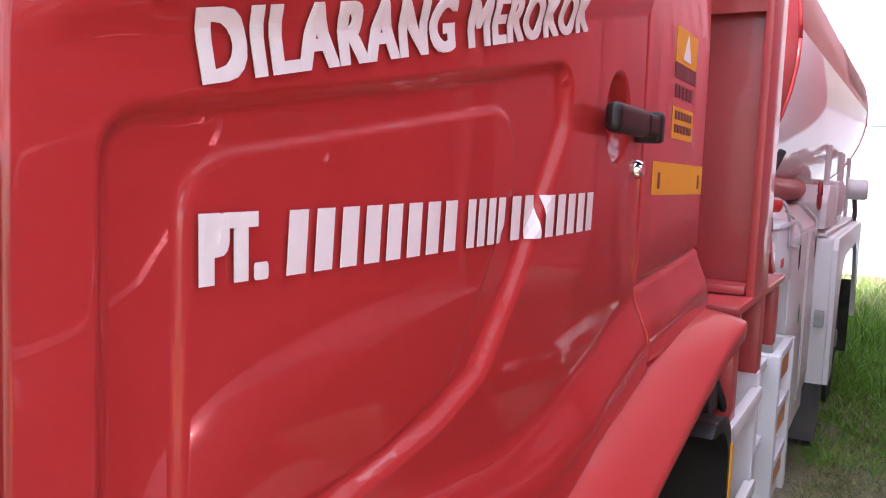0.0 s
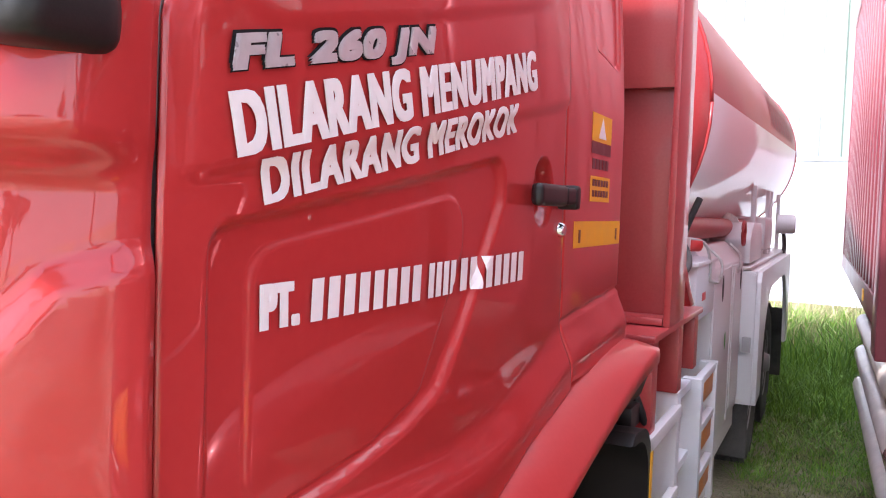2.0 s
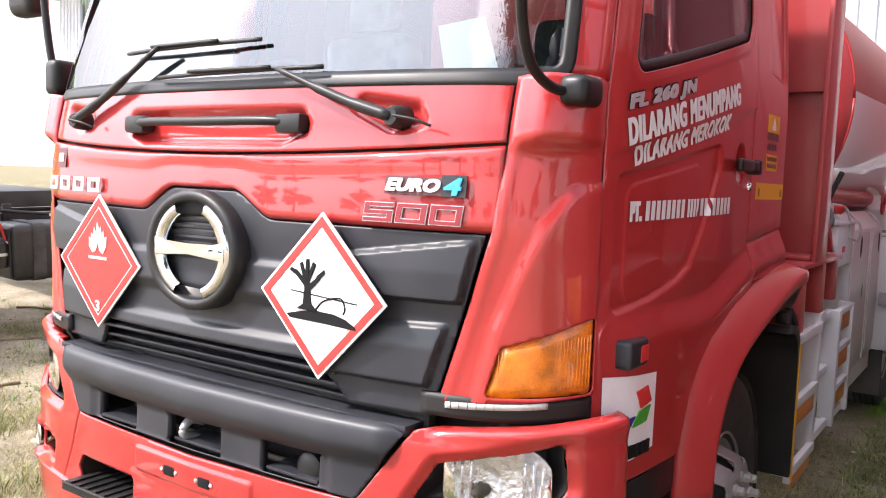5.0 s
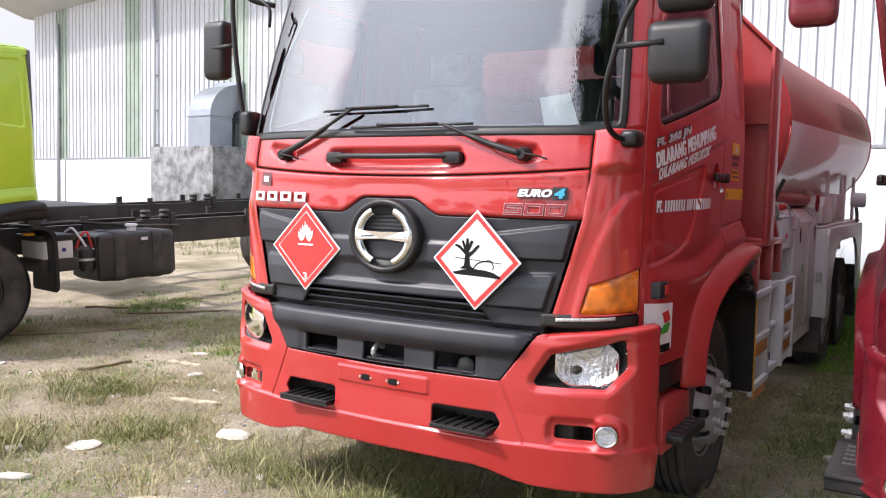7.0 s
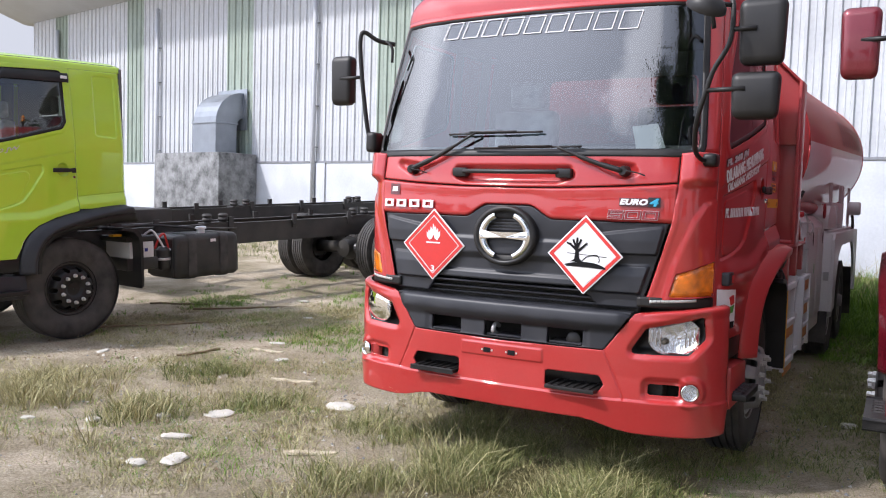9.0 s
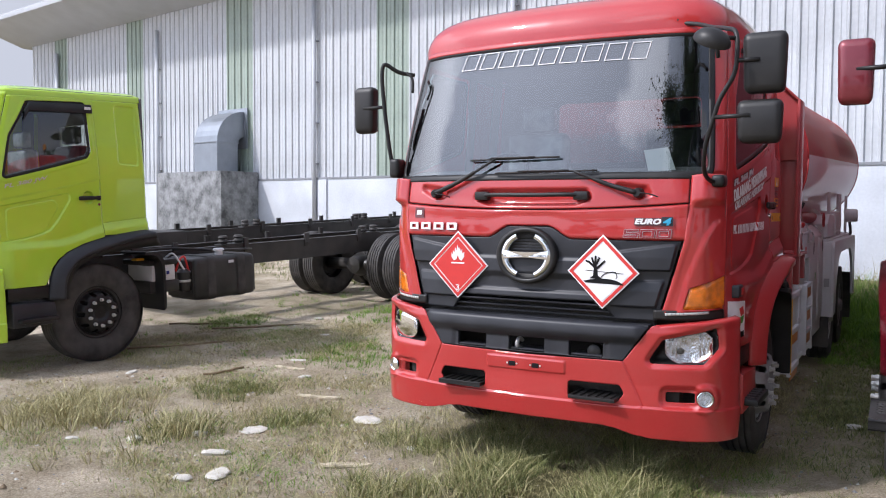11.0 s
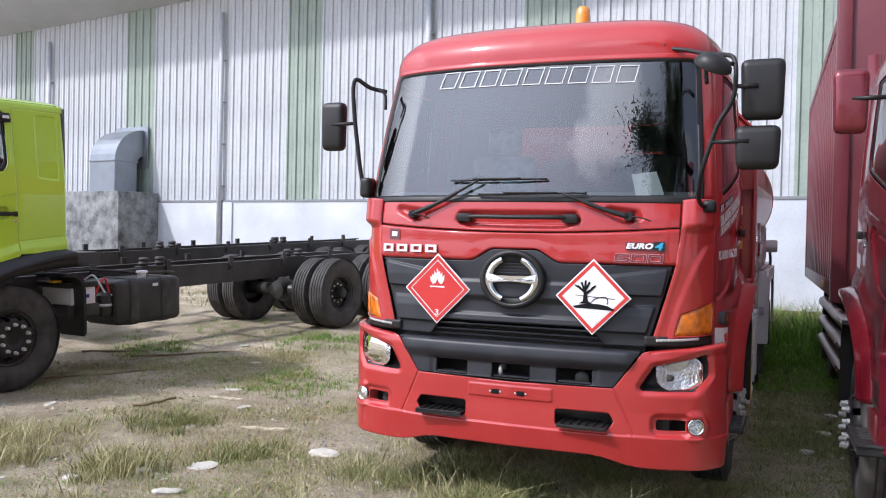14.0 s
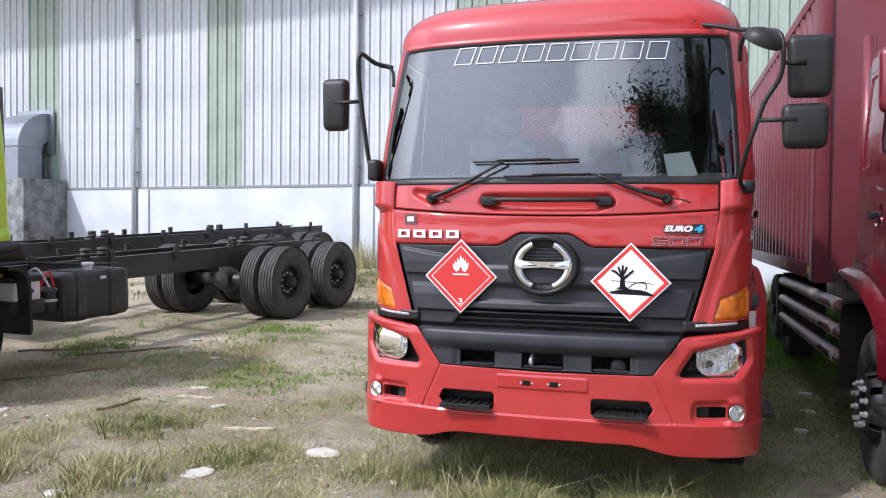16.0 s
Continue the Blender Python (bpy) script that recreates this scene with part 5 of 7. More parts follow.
def build_mirrors(truck, shell, left_only=False, dy=0.0):
    """Mirrors on their tubular arms on both sides."""
    if not left_only:
        arm = tube("mirror_arm", [(1.135, 0.19, 1.925), (1.10, 0.11, 1.935), (1.09, 0.02, 1.99), (1.115, -0.07, 2.12), (1.165, -0.10, 2.28), (1.20, -0.11, 2.38), (1.27, -0.12, 2.50), (1.285, -0.12, 2.62),
                                  (1.27, -0.09, 2.735), (1.20, 0.0, 2.78), (1.08, 0.22, 2.84), (0.95, 0.36, 2.90), (0.78, 0.42, 2.935)], 0.013, BLACK, truck, label="black tubular mirror arm")
        box("arm_bracket", 0.72, 0.84, 0.37, 0.46, 2.91, 2.95, BLACK, arm, 0.012)
        part("arm_socket", box_bm(1.10, 1.178, 0.145, 0.262, 1.893, 1.968, 0.030, 4), BLACK, arm, smooth=True)
        box("arm_base", 1.128, 1.148, 0.250, 0.305, 1.878, 1.955, BLACK, arm, 0.006)
        tube("arm_strut", [(1.12, 0.16, 2.82), (1.09, 0.28, 2.76), (1.09, 0.33, 2.68)], 0.013, BLACK, arm)
        build_mirror(truck, 1.308, 1.537, -0.06, 2.395, 2.726, BLACK, [(1.285, -0.12, 2.575), (1.40, -0.11, 2.575)], 1)
        build_mirror(truck, 1.286, 1.522, -0.07, 2.122, 2.362, BLACK, [(1.165, -0.10, 2.275), (1.36, -0.12, 2.275)], 1)
        v, f = ring_faces(np.array((0, 0, 0)), 0, [(0.100, 0.0), (0.097, -0.02), (0.075, -0.05), (0.04, -0.068), (0.0, -0.072)], 28)
        M = Matrix.LocRotScale((1.17, -0.22, 2.67), Euler((radians(-58), radians(25), 0)), (1.05, 1.0, 0.8))
        ob = mesh_ob("round_mirror", [tuple(M @ Vector(q)) for q in v], f, BLACK, truck, "round black kerb mirror")
        tube("round_mirror_stem", [(1.20, -0.17, 2.70), (1.27, -0.11, 2.70)], 0.012, BLACK, ob)
    arm = tube("mirror_arm", [(-1.15, 0.28, 2.03), (-1.20, 0.24 + dy * 0.5, 2.08), (-1.24, 0.22 + dy, 2.35), (-1.275, 0.22 + dy, 2.62), (-1.28, 0.22 + dy, 2.77), (-1.26, 0.24 + dy, 2.81), (-1.19, 0.30 + dy * 0.5, 2.76), (-1.10, 0.38, 2.74)], 0.015, shell if left_only else BLACK, truck, label="tubular mirror arm")
    part("arm_socket", box_bm(-1.21, -1.13, 0.20, 0.32, 1.98, 2.12, 0.03, 3), BLACK, arm, smooth=True)
    tube("arm_stay", [(-1.12, 0.30, 2.75), (-1.07, 0.30, 2.70), (-1.06, 0.29, 2.60)], 0.010, BLACK, arm)
    build_mirror(truck, -1.552, -1.374, 0.28 + dy, 2.317, 2.662, shell, [(-1.27, 0.22 + dy, 2.50), (-1.46, 0.24 + dy, 2.50)], -1)


def side_text(name, vf, y0, z0, slope, mat_, parent, sg=1, label=""):
    c, s = math.cos(radians(slope)), math.sin(radians(slope))

    def place(a, b):
        y, z = np.interp(y0 + a * c - b * s, SIDE_B, SIDE_A), z0 + a * s + b * c
        p = side_pt(y, z, sg)
        q = side_pt(y + 0.01, z, sg) - p
        r = side_pt(y, z + 0.01, sg) - p
        n = np.cross(q, r) * sg
        n = n / np.linalg.norm(n, axis=-1, keepdims=True)
        return p + n * door_disp(y, z)[..., None], n

    return drape(name, vf, place, mat_, parent, label, 0.010)


def front_text(name, vf, x0, z0, slope, mat_, parent, label="", lift=0.0):
    def place(a, b):
        x, z = x0 + a, z0 + b + slope * a
        p = cab_pt(x, z)
        n = np.cross(cab_pt(x + 0.01, z) - p, cab_pt(x, z + 0.01) - p)
        n = n / np.linalg.norm(n, axis=-1, keepdims=True)
        return p + n * lift, n

    return drape(name, vf, place, mat_, parent, label)


# ---- the red tanker ----
tanker = empty("tanker_truck", Matrix.Identity(4), "red tanker lorry with a white-bellied tank, parked on dirt", "truck")
build_cab(tanker, RED, RED, FENDER)
build_bumper(tanker, RED)
badge_round(tanker)
build_mirrors(tanker, BLACK)
for sg in (-1, 1):
    build_wheel(tanker, sg * 1.085, 1.45, 0.515, sg, 0.27)
for yy in (5.98, 7.28):
    for sg in (-1, 1):
        build_wheel(tanker, sg * 1.135, yy, 0.515, sg, 0.26, dish_out=False)
        build_wheel(tanker, sg * 0.82, yy, 0.515, sg, 0.26, dish_out=False)
    tube("axle", [(-0.9, yy, 0.52), (0.9, yy, 0.52)], 0.09, VOID, tanker)
tube("axle", [(-0.95, 1.45, 0.5), (0.95, 1.45, 0.5)], 0.07, VOID, tanker)
for x in (-0.43, 0.43):
    box("chassis_rail", x - 0.04, x + 0.04, 0.4, 9.0, 0.78, 1.04, FRAME_BLACK, tanker, 0.01)

# guard plate behind the cab
guard_outline = [(-1.29, 1.405), (-1.29, 2.65), (-1.0, 2.96), (1.0, 2.96), (1.29, 2.65), (1.29, 1.405)]
guard = prism("cab_guard", guard_outline, "y", 2.47, 2.49, RED_TANK, tanker, 0.003, "red steel guard plate behind the cab")
for sg in (-1, 1):
    box("guard_post", sg * 1.290, sg * 1.312, 2.36, 2.62, 1.40, 2.655, RED_TANK, guard, 0.004)
    bar = prism("guard_gusset", [(2.62, 1.66), (2.62, 1.60), (2.87, 1.42), (2.95, 1.42)], "x", sg * 1.265, sg * 1.295, RED_TANK, guard, 0.003)
    box("gusset_plate", sg * 1.10, sg * 1.265, 2.62, 2.66, 1.42, 1.62, RED_TANK, bar, 0.003)
    prism("guard_slope", [(1.305 * sg, 2.655), (1.0 * sg, 2.965), (1.0 * sg, 2.945), (1.285 * sg, 2.65)], "y", 2.36, 2.62, RED_TANK, guard, 0.003)
    for y, z in ((2.22, 0.98), (2.66, 1.14), (3.0, 1.17)):
        box("guard_leg", sg * 1.22, sg * 1.30, y - 0.04, y + 0.04, z, 1.385, RED_TANK, guard, 0.004)
prism("guard_upper_plate", [(-1.288, 2.170), (-1.288, 2.65), (-1.0, 2.945), (1.0, 2.945), (1.288, 2.65), (1.288, 2.170)], "y", 2.425, 2.445, RED_TANK, guard, 0.004)
box("guard_rail", -1.288, 1.288, 2.36, 2.47, 1.405, 1.43, RED_TANK, guard, 0.006)
box("guard_rail", -1.0, 1.0, 2.36, 2.47, 2.945, 2.97, RED_TANK, guard, 0.006)
box("guard_skirt", 0.7, 1.22, 2.40, 2.42, 0.95, 1.40, RED_TANK, guard, 0.004)
box("guard_shelf", 0.9, 1.312, 2.14, 3.07, 1.380, 1.402, RED_TANK, guard, 0.004)


# the tank: an oval barrel, red above, white below
def tank_section(t):
    c, s = math.cos(t), math.sin(t)
    return (1.285 * math.copysign(abs(c) ** 0.97, c), 2.22 + 0.98 * math.copysign(abs(s) ** 0.97, s))


def tank_rise(y):
    return 0.035 * (y - 3.2)


def tank_strip(name, t0, t1, y0, y1, mat_, label, off=0.0):
    n = max(4, int(abs(t1 - t0) / 0.06))
    v, f = [], []
    ys = np.linspace(y0, y1, 9)
    for y in ys:
        for k in range(n + 1):
            x, z = tank_section(t0 + (t1 - t0) * k / n)
            v.append((x * (1 + off), y, 2.22 + (z - 2.22) * (1 + off) + tank_rise(y)))
    for i in range(len(ys) - 1):
        for k in range(n):
            f.append((i * (n + 1) + k, i * (n + 1) + k + 1, (i + 1) * (n + 1) + k + 1, (i + 1) * (n + 1) + k))
    return mesh_ob(name, v, f, mat_, tanker, label)


T_SPLIT = 0.04
tank_strip("tank_shell", T_SPLIT, math.pi - T_SPLIT, 3.2, 9.6, TANK_GLOSS, "red upper shell of the tank")
tank_strip("tank_belly", math.pi - T_SPLIT, 2 * math.pi + T_SPLIT, 3.2, 9.6, BELLY, "white lower shell of the tank")
for y in (3.2, 9.6):
    v, f, N = [], [], 72
    out = -1 if y < 5 else 1
    rings = [(1.0, 0.0), (0.985, 0.03), (0.93, 0.07), (0.75, 0.12), (0.5, 0.155), (0.25, 0.172), (0.02, 0.178)]
    for r, a in rings:
        for k in range(N):
            x, z = tank_section(2 * math.pi * k / N)
            v.append((x * r, y + out * a * 0.7, 2.22 + (z - 2.22) * r + tank_rise(y)))
    f = [(i * N + k, i * N + (k + 1) % N, (i + 1) * N + (k + 1) % N, (i + 1) * N + k) for i in range(len(rings) - 1) for k in range(N)]
    f.append(tuple(range((len(rings) - 1) * N, len(rings) * N)))
    mesh_ob("tank_end", v, f, RED_TANK, tanker, "dished red tank end")
    tube("tank_rim", [(*[tank_section(2 * math.pi * k / N)[0] * 1.003], y, 2.22 + (tank_section(2 * math.pi * k / N)[1] - 2.22) * 1.003 + tank_rise(y)) for k in range(N + 1)], 0.007, RED_TANK, tanker, sides=6, curve=False)
for k in range(5):
    y = 3.7 + 1.3 * k
    box("tank_saddle", -1.05, 1.05, y - 0.05, y + 0.05, 1.04, 1.62, WHITE, tanker, 0.01)

# pump cabinet, pipes and stands under the tank
cab2 = prism("pump_cabinet", [(0.72, 0.60), (1.248, 0.60), (1.248, 1.50), (1.14, 1.605), (0.72, 1.605)], "y", 3.80, 5.07, WHITE, tanker, 0.010, "white painted pump cabinet")
box("cabinet_skirt", 0.80, 1.235, 3.66, 5.07, 0.47, 0.595, WHITE, cab2, 0.006)
box("cabinet_rib", 1.245, 1.256, 4.54, 4.575, 0.62, 1.49, WHITE, cab2, 0.003)
for y in (4.14, 4.965):
    dr = box("cabinet_door", 1.246, 1.254, y - 0.31, y + (0.37 if y < 4.5 else 0.09), 0.66, 1.485, WHITE, cab2, 0.004)
    # flat near-black oval; the shade inside the opening is painted on
    v, f = ring_faces(np.array((1.257, y, 1.39)), radians(90), [(0.040, 0.002), (0.0, 0.001)], 18)
    mesh_ob("opening_disc", [(q[0], q[1], 1.39 + (q[2] - 1.39) * 1.75) for q in v], f, VOID, cab2)
    tube("lid_catch", [(1.20, y - 0.18, 1.60), (1.262, y - 0.18, 1.535), (1.266, y - 0.18, 1.45)], 0.008, BOLT, cab2, sides=6)
    box("catch_plate", 1.25, 1.262, y - 0.21, y - 0.15, 1.43, 1.47, BOLT, cab2, 0.003)
v, f = ring_faces(np.array((1.2585, 4.30, 1.10)), radians(90), [(0.030, 0.002), (0.0, 0.001)], 18)
mesh_ob("round_sticker", [(q[0], q[1], 1.10 + (q[2] - 1.10) * 1.6) for q in v], f, DECAL_GREEN, cab2, "faded green sticker")
small = box("hose_box", 0.98, 1.258, 3.24, 3.79, 1.31, 1.545, WHITE, tanker, 0.012, "white hose box")
box("hose_box_lid", 0.97, 1.266, 3.22, 3.80, 1.545, 1.565, WHITE, small, 0.006)
tube("box_grip", [(1.262, 3.60, 1.47), (1.280, 3.62, 1.46), (1.280, 3.72, 1.45), (1.262, 3.74, 1.45)], 0.007, BOLT, small, sides=6)
box("label_mark", 1.258, 1.2592, 3.40, 3.50, 1.39, 1.425, DECAL_RED, small, 0.0005)
tube("valve_body", [(1.16, 3.36, 1.56), (1.16, 3.36, 1.66)], 0.045, BOLT, tanker, sides=12)
tube("valve_cap_red", [(1.16, 3.44, 1.63), (1.22, 3.50, 1.63)], 0.030, DECAL_RED, tanker, sides=12)
tube("valve_lever", [(1.18, 3.20, 1.62), (1.22, 3.22, 1.74), (1.25, 3.26, 1.83)], 0.014, VOID, tanker)
tube("black_hose", [(1.20, 2.72, 1.56), (1.25, 2.90, 1.54), (1.24, 3.12, 1.58), (1.18, 3.28, 1.66)], 0.014, RUBBER, tanker)
tube("small_hose", [(1.16, 3.42, 1.66), (1.24, 3.50, 1.64), (1.262, 3.56, 1.56), (1.264, 3.58, 1.46)], 0.007, BOLT, tanker, sides=6)
tube("pipe", [(1.10, 3.25, 1.70), (1.10, 4.5, 1.69), (1.10, 6.4, 1.68), (1.12, 6.9, 1.70)], 0.06, TANK_GLOSS, tanker, sides=14, label="red pipe along the tank")
lathe("pipe_flange", [(0.0, 5.36), (0.095, 5.36), (0.095, 5.33), (0.0, 5.33)], "y", (1.10, 0, 1.69), BOLT, tanker, n=18)
prism("valve_box", [(5.15, 1.47), (5.15, 1.62), (5.32, 1.72), (5.80, 1.72), (5.92, 1.62), (5.92, 1.47)], "x", 0.98, 1.285, WHITE, tanker, 0.012)
box("catwalk", 0.90, 1.30, 5.1, 8.6, 1.432, 1.452, WHITE, tanker, 0.006)
for y in (5.95, 7.15, 7.42, 8.4):
    box("stand", 1.20, 1.235, y - 0.025, y + 0.025, 1.45, 1.98, WHITE, tanker, 0.004)
box("valve_housing", 0.98, 1.28, 6.3, 6.95, 1.50, 1.76, WHITE, tanker, 0.05)
lathe("valve_cap", [(0.0, 1.40), (0.075, 1.40), (0.09, 1.38), (0.09, 1.24)], "x", (0, 8.0, 1.70), WHITE, tanker, n=18)
tube("valve_wheel", [(1.25, 5.05 + 0.07 * math.cos(t), 1.66 + 0.07 * math.sin(t)) for t in np.linspace(0, 2 * math.pi, 17)], 0.010, TANK_GLOSS, tanker, curve=False)
tube("tail_hose", [(1.30, 8.0, 1.62), (1.31, 8.05, 1.50), (1.30, 8.1, 1.40)], 0.02, RUBBER, tanker)
box("top_catwalk", -0.30, 0.30, 3.6, 9.3, 3.20, 3.235, TANK_GLOSS, tanker, 0.006)

# dark lettering on the tank's side, as plain bars
for k in range(9):
    y0 = 6.35 + 0.32 * k
    v, f = [], []
    for a in (0.0, 0.22):
        for b in (0.10, 0.20, 0.30, 0.40):
            x, z = tank_section(b)
            v.append((x * 1.004, y0 + a, 2.22 + (z - 2.22) * 1.004 + tank_rise(y0 + a)))
    f = [(i, i + 1, i + 5, i + 4) for i in range(3)]
    mesh_ob("tank_letter", v, f, FADED, tanker, "dark letter block on the tank" if k == 0 else "", smooth=False)

# white ladder and side guard
rails = empty("side_guard", Matrix.Identity(4))
rails.parent = tanker
tagged(rails, "white steel ladder and side guard")
for z in (1.075, 0.785, 0.485):
    box("guard_bar", 1.285, 1.315, 2.14, 2.66, z - 0.022, z + 0.022, WHITE, rails, 0.006)
    box("ladder_rung", 1.14, 1.262, 2.70, 3.20, z - 0.028, z + 0.008, WHITE, rails, 0.006)
for z in (0.68, 0.40):
    box("reflector_strip", 1.300, 1.307, 2.18, 2.60, z, z + 0.075, DECAL_ORANGE, rails, 0.001, "faded orange reflective strip")
for z in (1.075, 0.865, 0.655):
    box("guard_bar", 1.268, 1.300, 3.24, 3.68, z - 0.02, z + 0.015, WHITE, rails, 0.006)
    box("reflector_strip", 1.280, 1.290, 3.27, 3.65, z - 0.115, z - 0.022, DECAL_ORANGE, rails, 0.001, "faded orange reflective strip")
box("guard_upright", 1.285, 1.315, 2.125, 2.175, 0.44, 1.10, WHITE, rails, 0.006)
box("reflector_strip", 1.315, 1.319, 2.128, 2.152, 0.46, 1.06, DECAL_YELLOW, rails, 0.001, "yellow reflective strip")
for y, z in ((2.66, 1.14), (3.22, 1.09), (3.67, 1.09)):
    box("guard_upright", 1.225, 1.305, y - 0.03, y + 0.03, 0.455, z, WHITE, rails, 0.006)
box("guard_bar", 1.25, 1.28, 2.70, 3.68, 0.455, 0.50, WHITE, rails, 0.006)
box("guard_leg_foot", 1.22, 1.30, 2.18, 2.26, 0.45, 0.98, WHITE, rails, 0.006)
tube("catch", [(1.25, 2.17, 1.22), (1.285, 2.20, 1.12), (1.27, 2.30, 1.10), (1.25, 2.34, 1.22)], 0.014, BLACK, tanker)
box("catch_arm", 1.22, 1.27, 2.06, 2.18, 1.13, 1.20, BLACK, tanker, 0.01)

# rear mudguard over both axles
for sg in (-1, 1):
    arch = [(5.34 + 0.64 - 0.63 * math.cos(t), 0.62 + 0.66 * math.sin(t)) for t in np.linspace(0, math.pi / 2, 9)] + [(7.28 + 0.63 * math.sin(t), 0.62 + 0.66 * math.cos(t)) for t in np.linspace(0, math.pi / 2, 9)]
    prof = [(5.08, 0.60), (5.08, 1.36), (5.14, 1.425), (8.14, 1.425), (8.20, 1.36), (8.20, 0.60)] + [(y, max(0.60, z)) for y, z in arch[::-1]]
    fd = prism("rear_mudguard", prof, "x", sg * 1.335, sg * 1.365, WHITE, tanker, 0.006, "white steel rear mudguard")
    box("mudguard_front", sg * 0.66, sg * 1.335, 5.08, 5.11, 0.60, 1.41, WHITE, fd, 0.004)
    box("mudguard_top", sg * 0.66, sg * 1.335, 5.11, 8.18, 1.398, 1.425, WHITE, fd, 0.004)
    box("mudguard_lamp", sg * 1.27, sg * 1.32, 5.045, 5.08, 0.93, 1.02, STEEL, fd, 0.004)
    box("mud_flap", sg * 0.66, sg * 1.32, 8.22, 8.23, 0.25, 0.9, RUBBER, fd, 0.002)
    box("front_flap", sg * 0.66, sg * 1.32, 5.10, 5.12, 0.26, 0.62, RUBBER, fd, 0.002)
box("rear_bumper", -1.2, 1.2, 9.0, 9.1, 0.55, 0.70, WHITE, tanker, 0.01)
beacon = lathe("beacon_light", [(0.0, 3.602), (0.03, 3.598), (0.052, 3.578), (0.060, 3.520), (0.064, 3.440)], "z", (-0.01, 1.69, 0), BEACON, tanker, n=20, label="orange beacon on the cab roof")
lathe("beacon_base", [(0.068, 3.442), (0.068, 3.415), (0.03, 3.405), (0.028, 3.22), (0.07, 3.20), (0.07, 3.15)], "z", (-0.01, 1.69, 0), BLACK, beacon, n=20)

# lettering on the door
side_text("door_lettering", heavy("DILARANG MENUMPANG", 0.822, 0.0735, 0.0046, 0.5), 0.406, 1.810, 12.9, DECAL, tanker, label="white vinyl warning words")
side_text("door_lettering", heavy("DILARANG MEROKOK", 0.690, 0.0545, 0.0036, 0.5), 0.456, 1.759, 12.25, DECAL, tanker, label="white vinyl warning words")
side_text("model_letters", heavy("FL 260 JN", 0.427, 0.056, 0.0085, 0.6, 0.2), 0.395, 1.890, 12.4, DECAL_BLACK, tanker, label="dark edge of the model letters")
side_text("model_letters", heavy("FL 260 JN", 0.421, 0.050, 0.0052, 0.6, 0.2, 0.0026), 0.398, 1.893, 12.4, DECAL_GREY, tanker, label="silver model letters")
side_text("company_lettering", heavy("PT.", 0.070, 0.056, 0.005, 0.6), 0.463, 1.610, 1.3, DECAL, tanker, label="white vinyl firm line")
for y0, w, n in ((0.548, 0.272, 8), (0.835, 0.095, 4), (0.948, 0.243, 7)):
    side_text("company_lettering", bars(n, w, 0.055, fill=0.66, tilt=0.004), y0, 1.610 + 0.026 * (y0 - 0.463), 1.5, DECAL, tanker, label="white vinyl firm line")



def quad(a0, b0, a1, b1, t=0.0008):
    v = [(a0, b0, 0), (a1, b0, 0), (a1, b1, 0), (a0, b1, 0), (a0, b0, t), (a1, b0, t), (a1, b1, t), (a0, b1, t)]
    return np.array(v, float), [(4, 5, 6, 7), (0, 1, 5, 4), (1, 2, 6, 5), (2, 3, 7, 6), (3, 0, 4, 7)]


def side_plate(name, y0, z0, y1, z1, mat_, label="", lift=0.0):
    def place(a, b):
        p = side_pt(a, b, 1)
        return p + np.array((lift, 0, 0)), np.array((1.0, 0, 0))

    return drape(name, quad(y0, z0, y1, z1), place, mat_, tanker, label)


side_plate("yellow_strip", 1.518, 1.678, 1.955, 1.740, DECAL_YELLOW, "yellow warning strip", -0.003)
side_plate("warning_sticker", 1.64, 1.935, 1.822, 2.003, DECAL_YELLOW, "yellow warning sticker", -0.003)
side_plate("warning_sticker", 1.64, 1.905, 1.822, 1.933, DECAL_DARK, "dark sticker band", -0.003)
side_plate("warning_sticker", 1.64, 1.788, 1.822, 1.850, DECAL_YELLOW, "yellow warning sticker", -0.003)
for k in (0, 6):
    side_plate("sticker_bar", 1.555 + 0.058 * k, 1.69, 1.57 + 0.058 * k, 1.72, DECAL_DARK, lift=-0.002)
for k in range(2):
    for j in range(6):
        side_plate("sticker_bar", 1.655 + 0.026 * j, 1.800 + 0.026 * k, 1.674 + 0.026 * j, 1.816 + 0.026 * k, DECAL_DARK, lift=-0.002)
for j in range(5):
    side_plate("sticker_bar", 1.652 + 0.032 * j, 1.868, 1.676 + 0.032 * j, 1.893, DECAL_DARK, lift=-0.003)


# side marker lamp and the white sticker beside it
mk = part("side_marker", box_bm(1.165, 1.232, 0.395, 0.525, 1.220, 1.298, 0.014, 3), PLASTIC, tanker, "black side marker with a red insert", smooth=True)
part("marker_lens", box_bm(1.19, 1.2345, 0.462, 0.518, 1.234, 1.280, 0.004, 2), DECAL_RED, mk, smooth=True)


def low_place(a, b):
    p = side_pt(a, b, 1)
    n = np.cross(side_pt(a + 0.01, b, 1) - p, side_pt(a, b + 0.01, 1) - p)
    n = n / np.linalg.norm(n, axis=-1, keepdims=True)
    return p + n * door_disp(a, b)[..., None], n


def flat(pts, t=0.0008):
    n = len(pts)
    v = [(a, b, 0) for a, b in pts] + [(a, b, t) for a, b in pts]
    return np.array(v, float), [tuple(range(n, 2 * n))] + [(i, (i + 1) % n, n + (i + 1) % n, n + i) for i in range(n)]


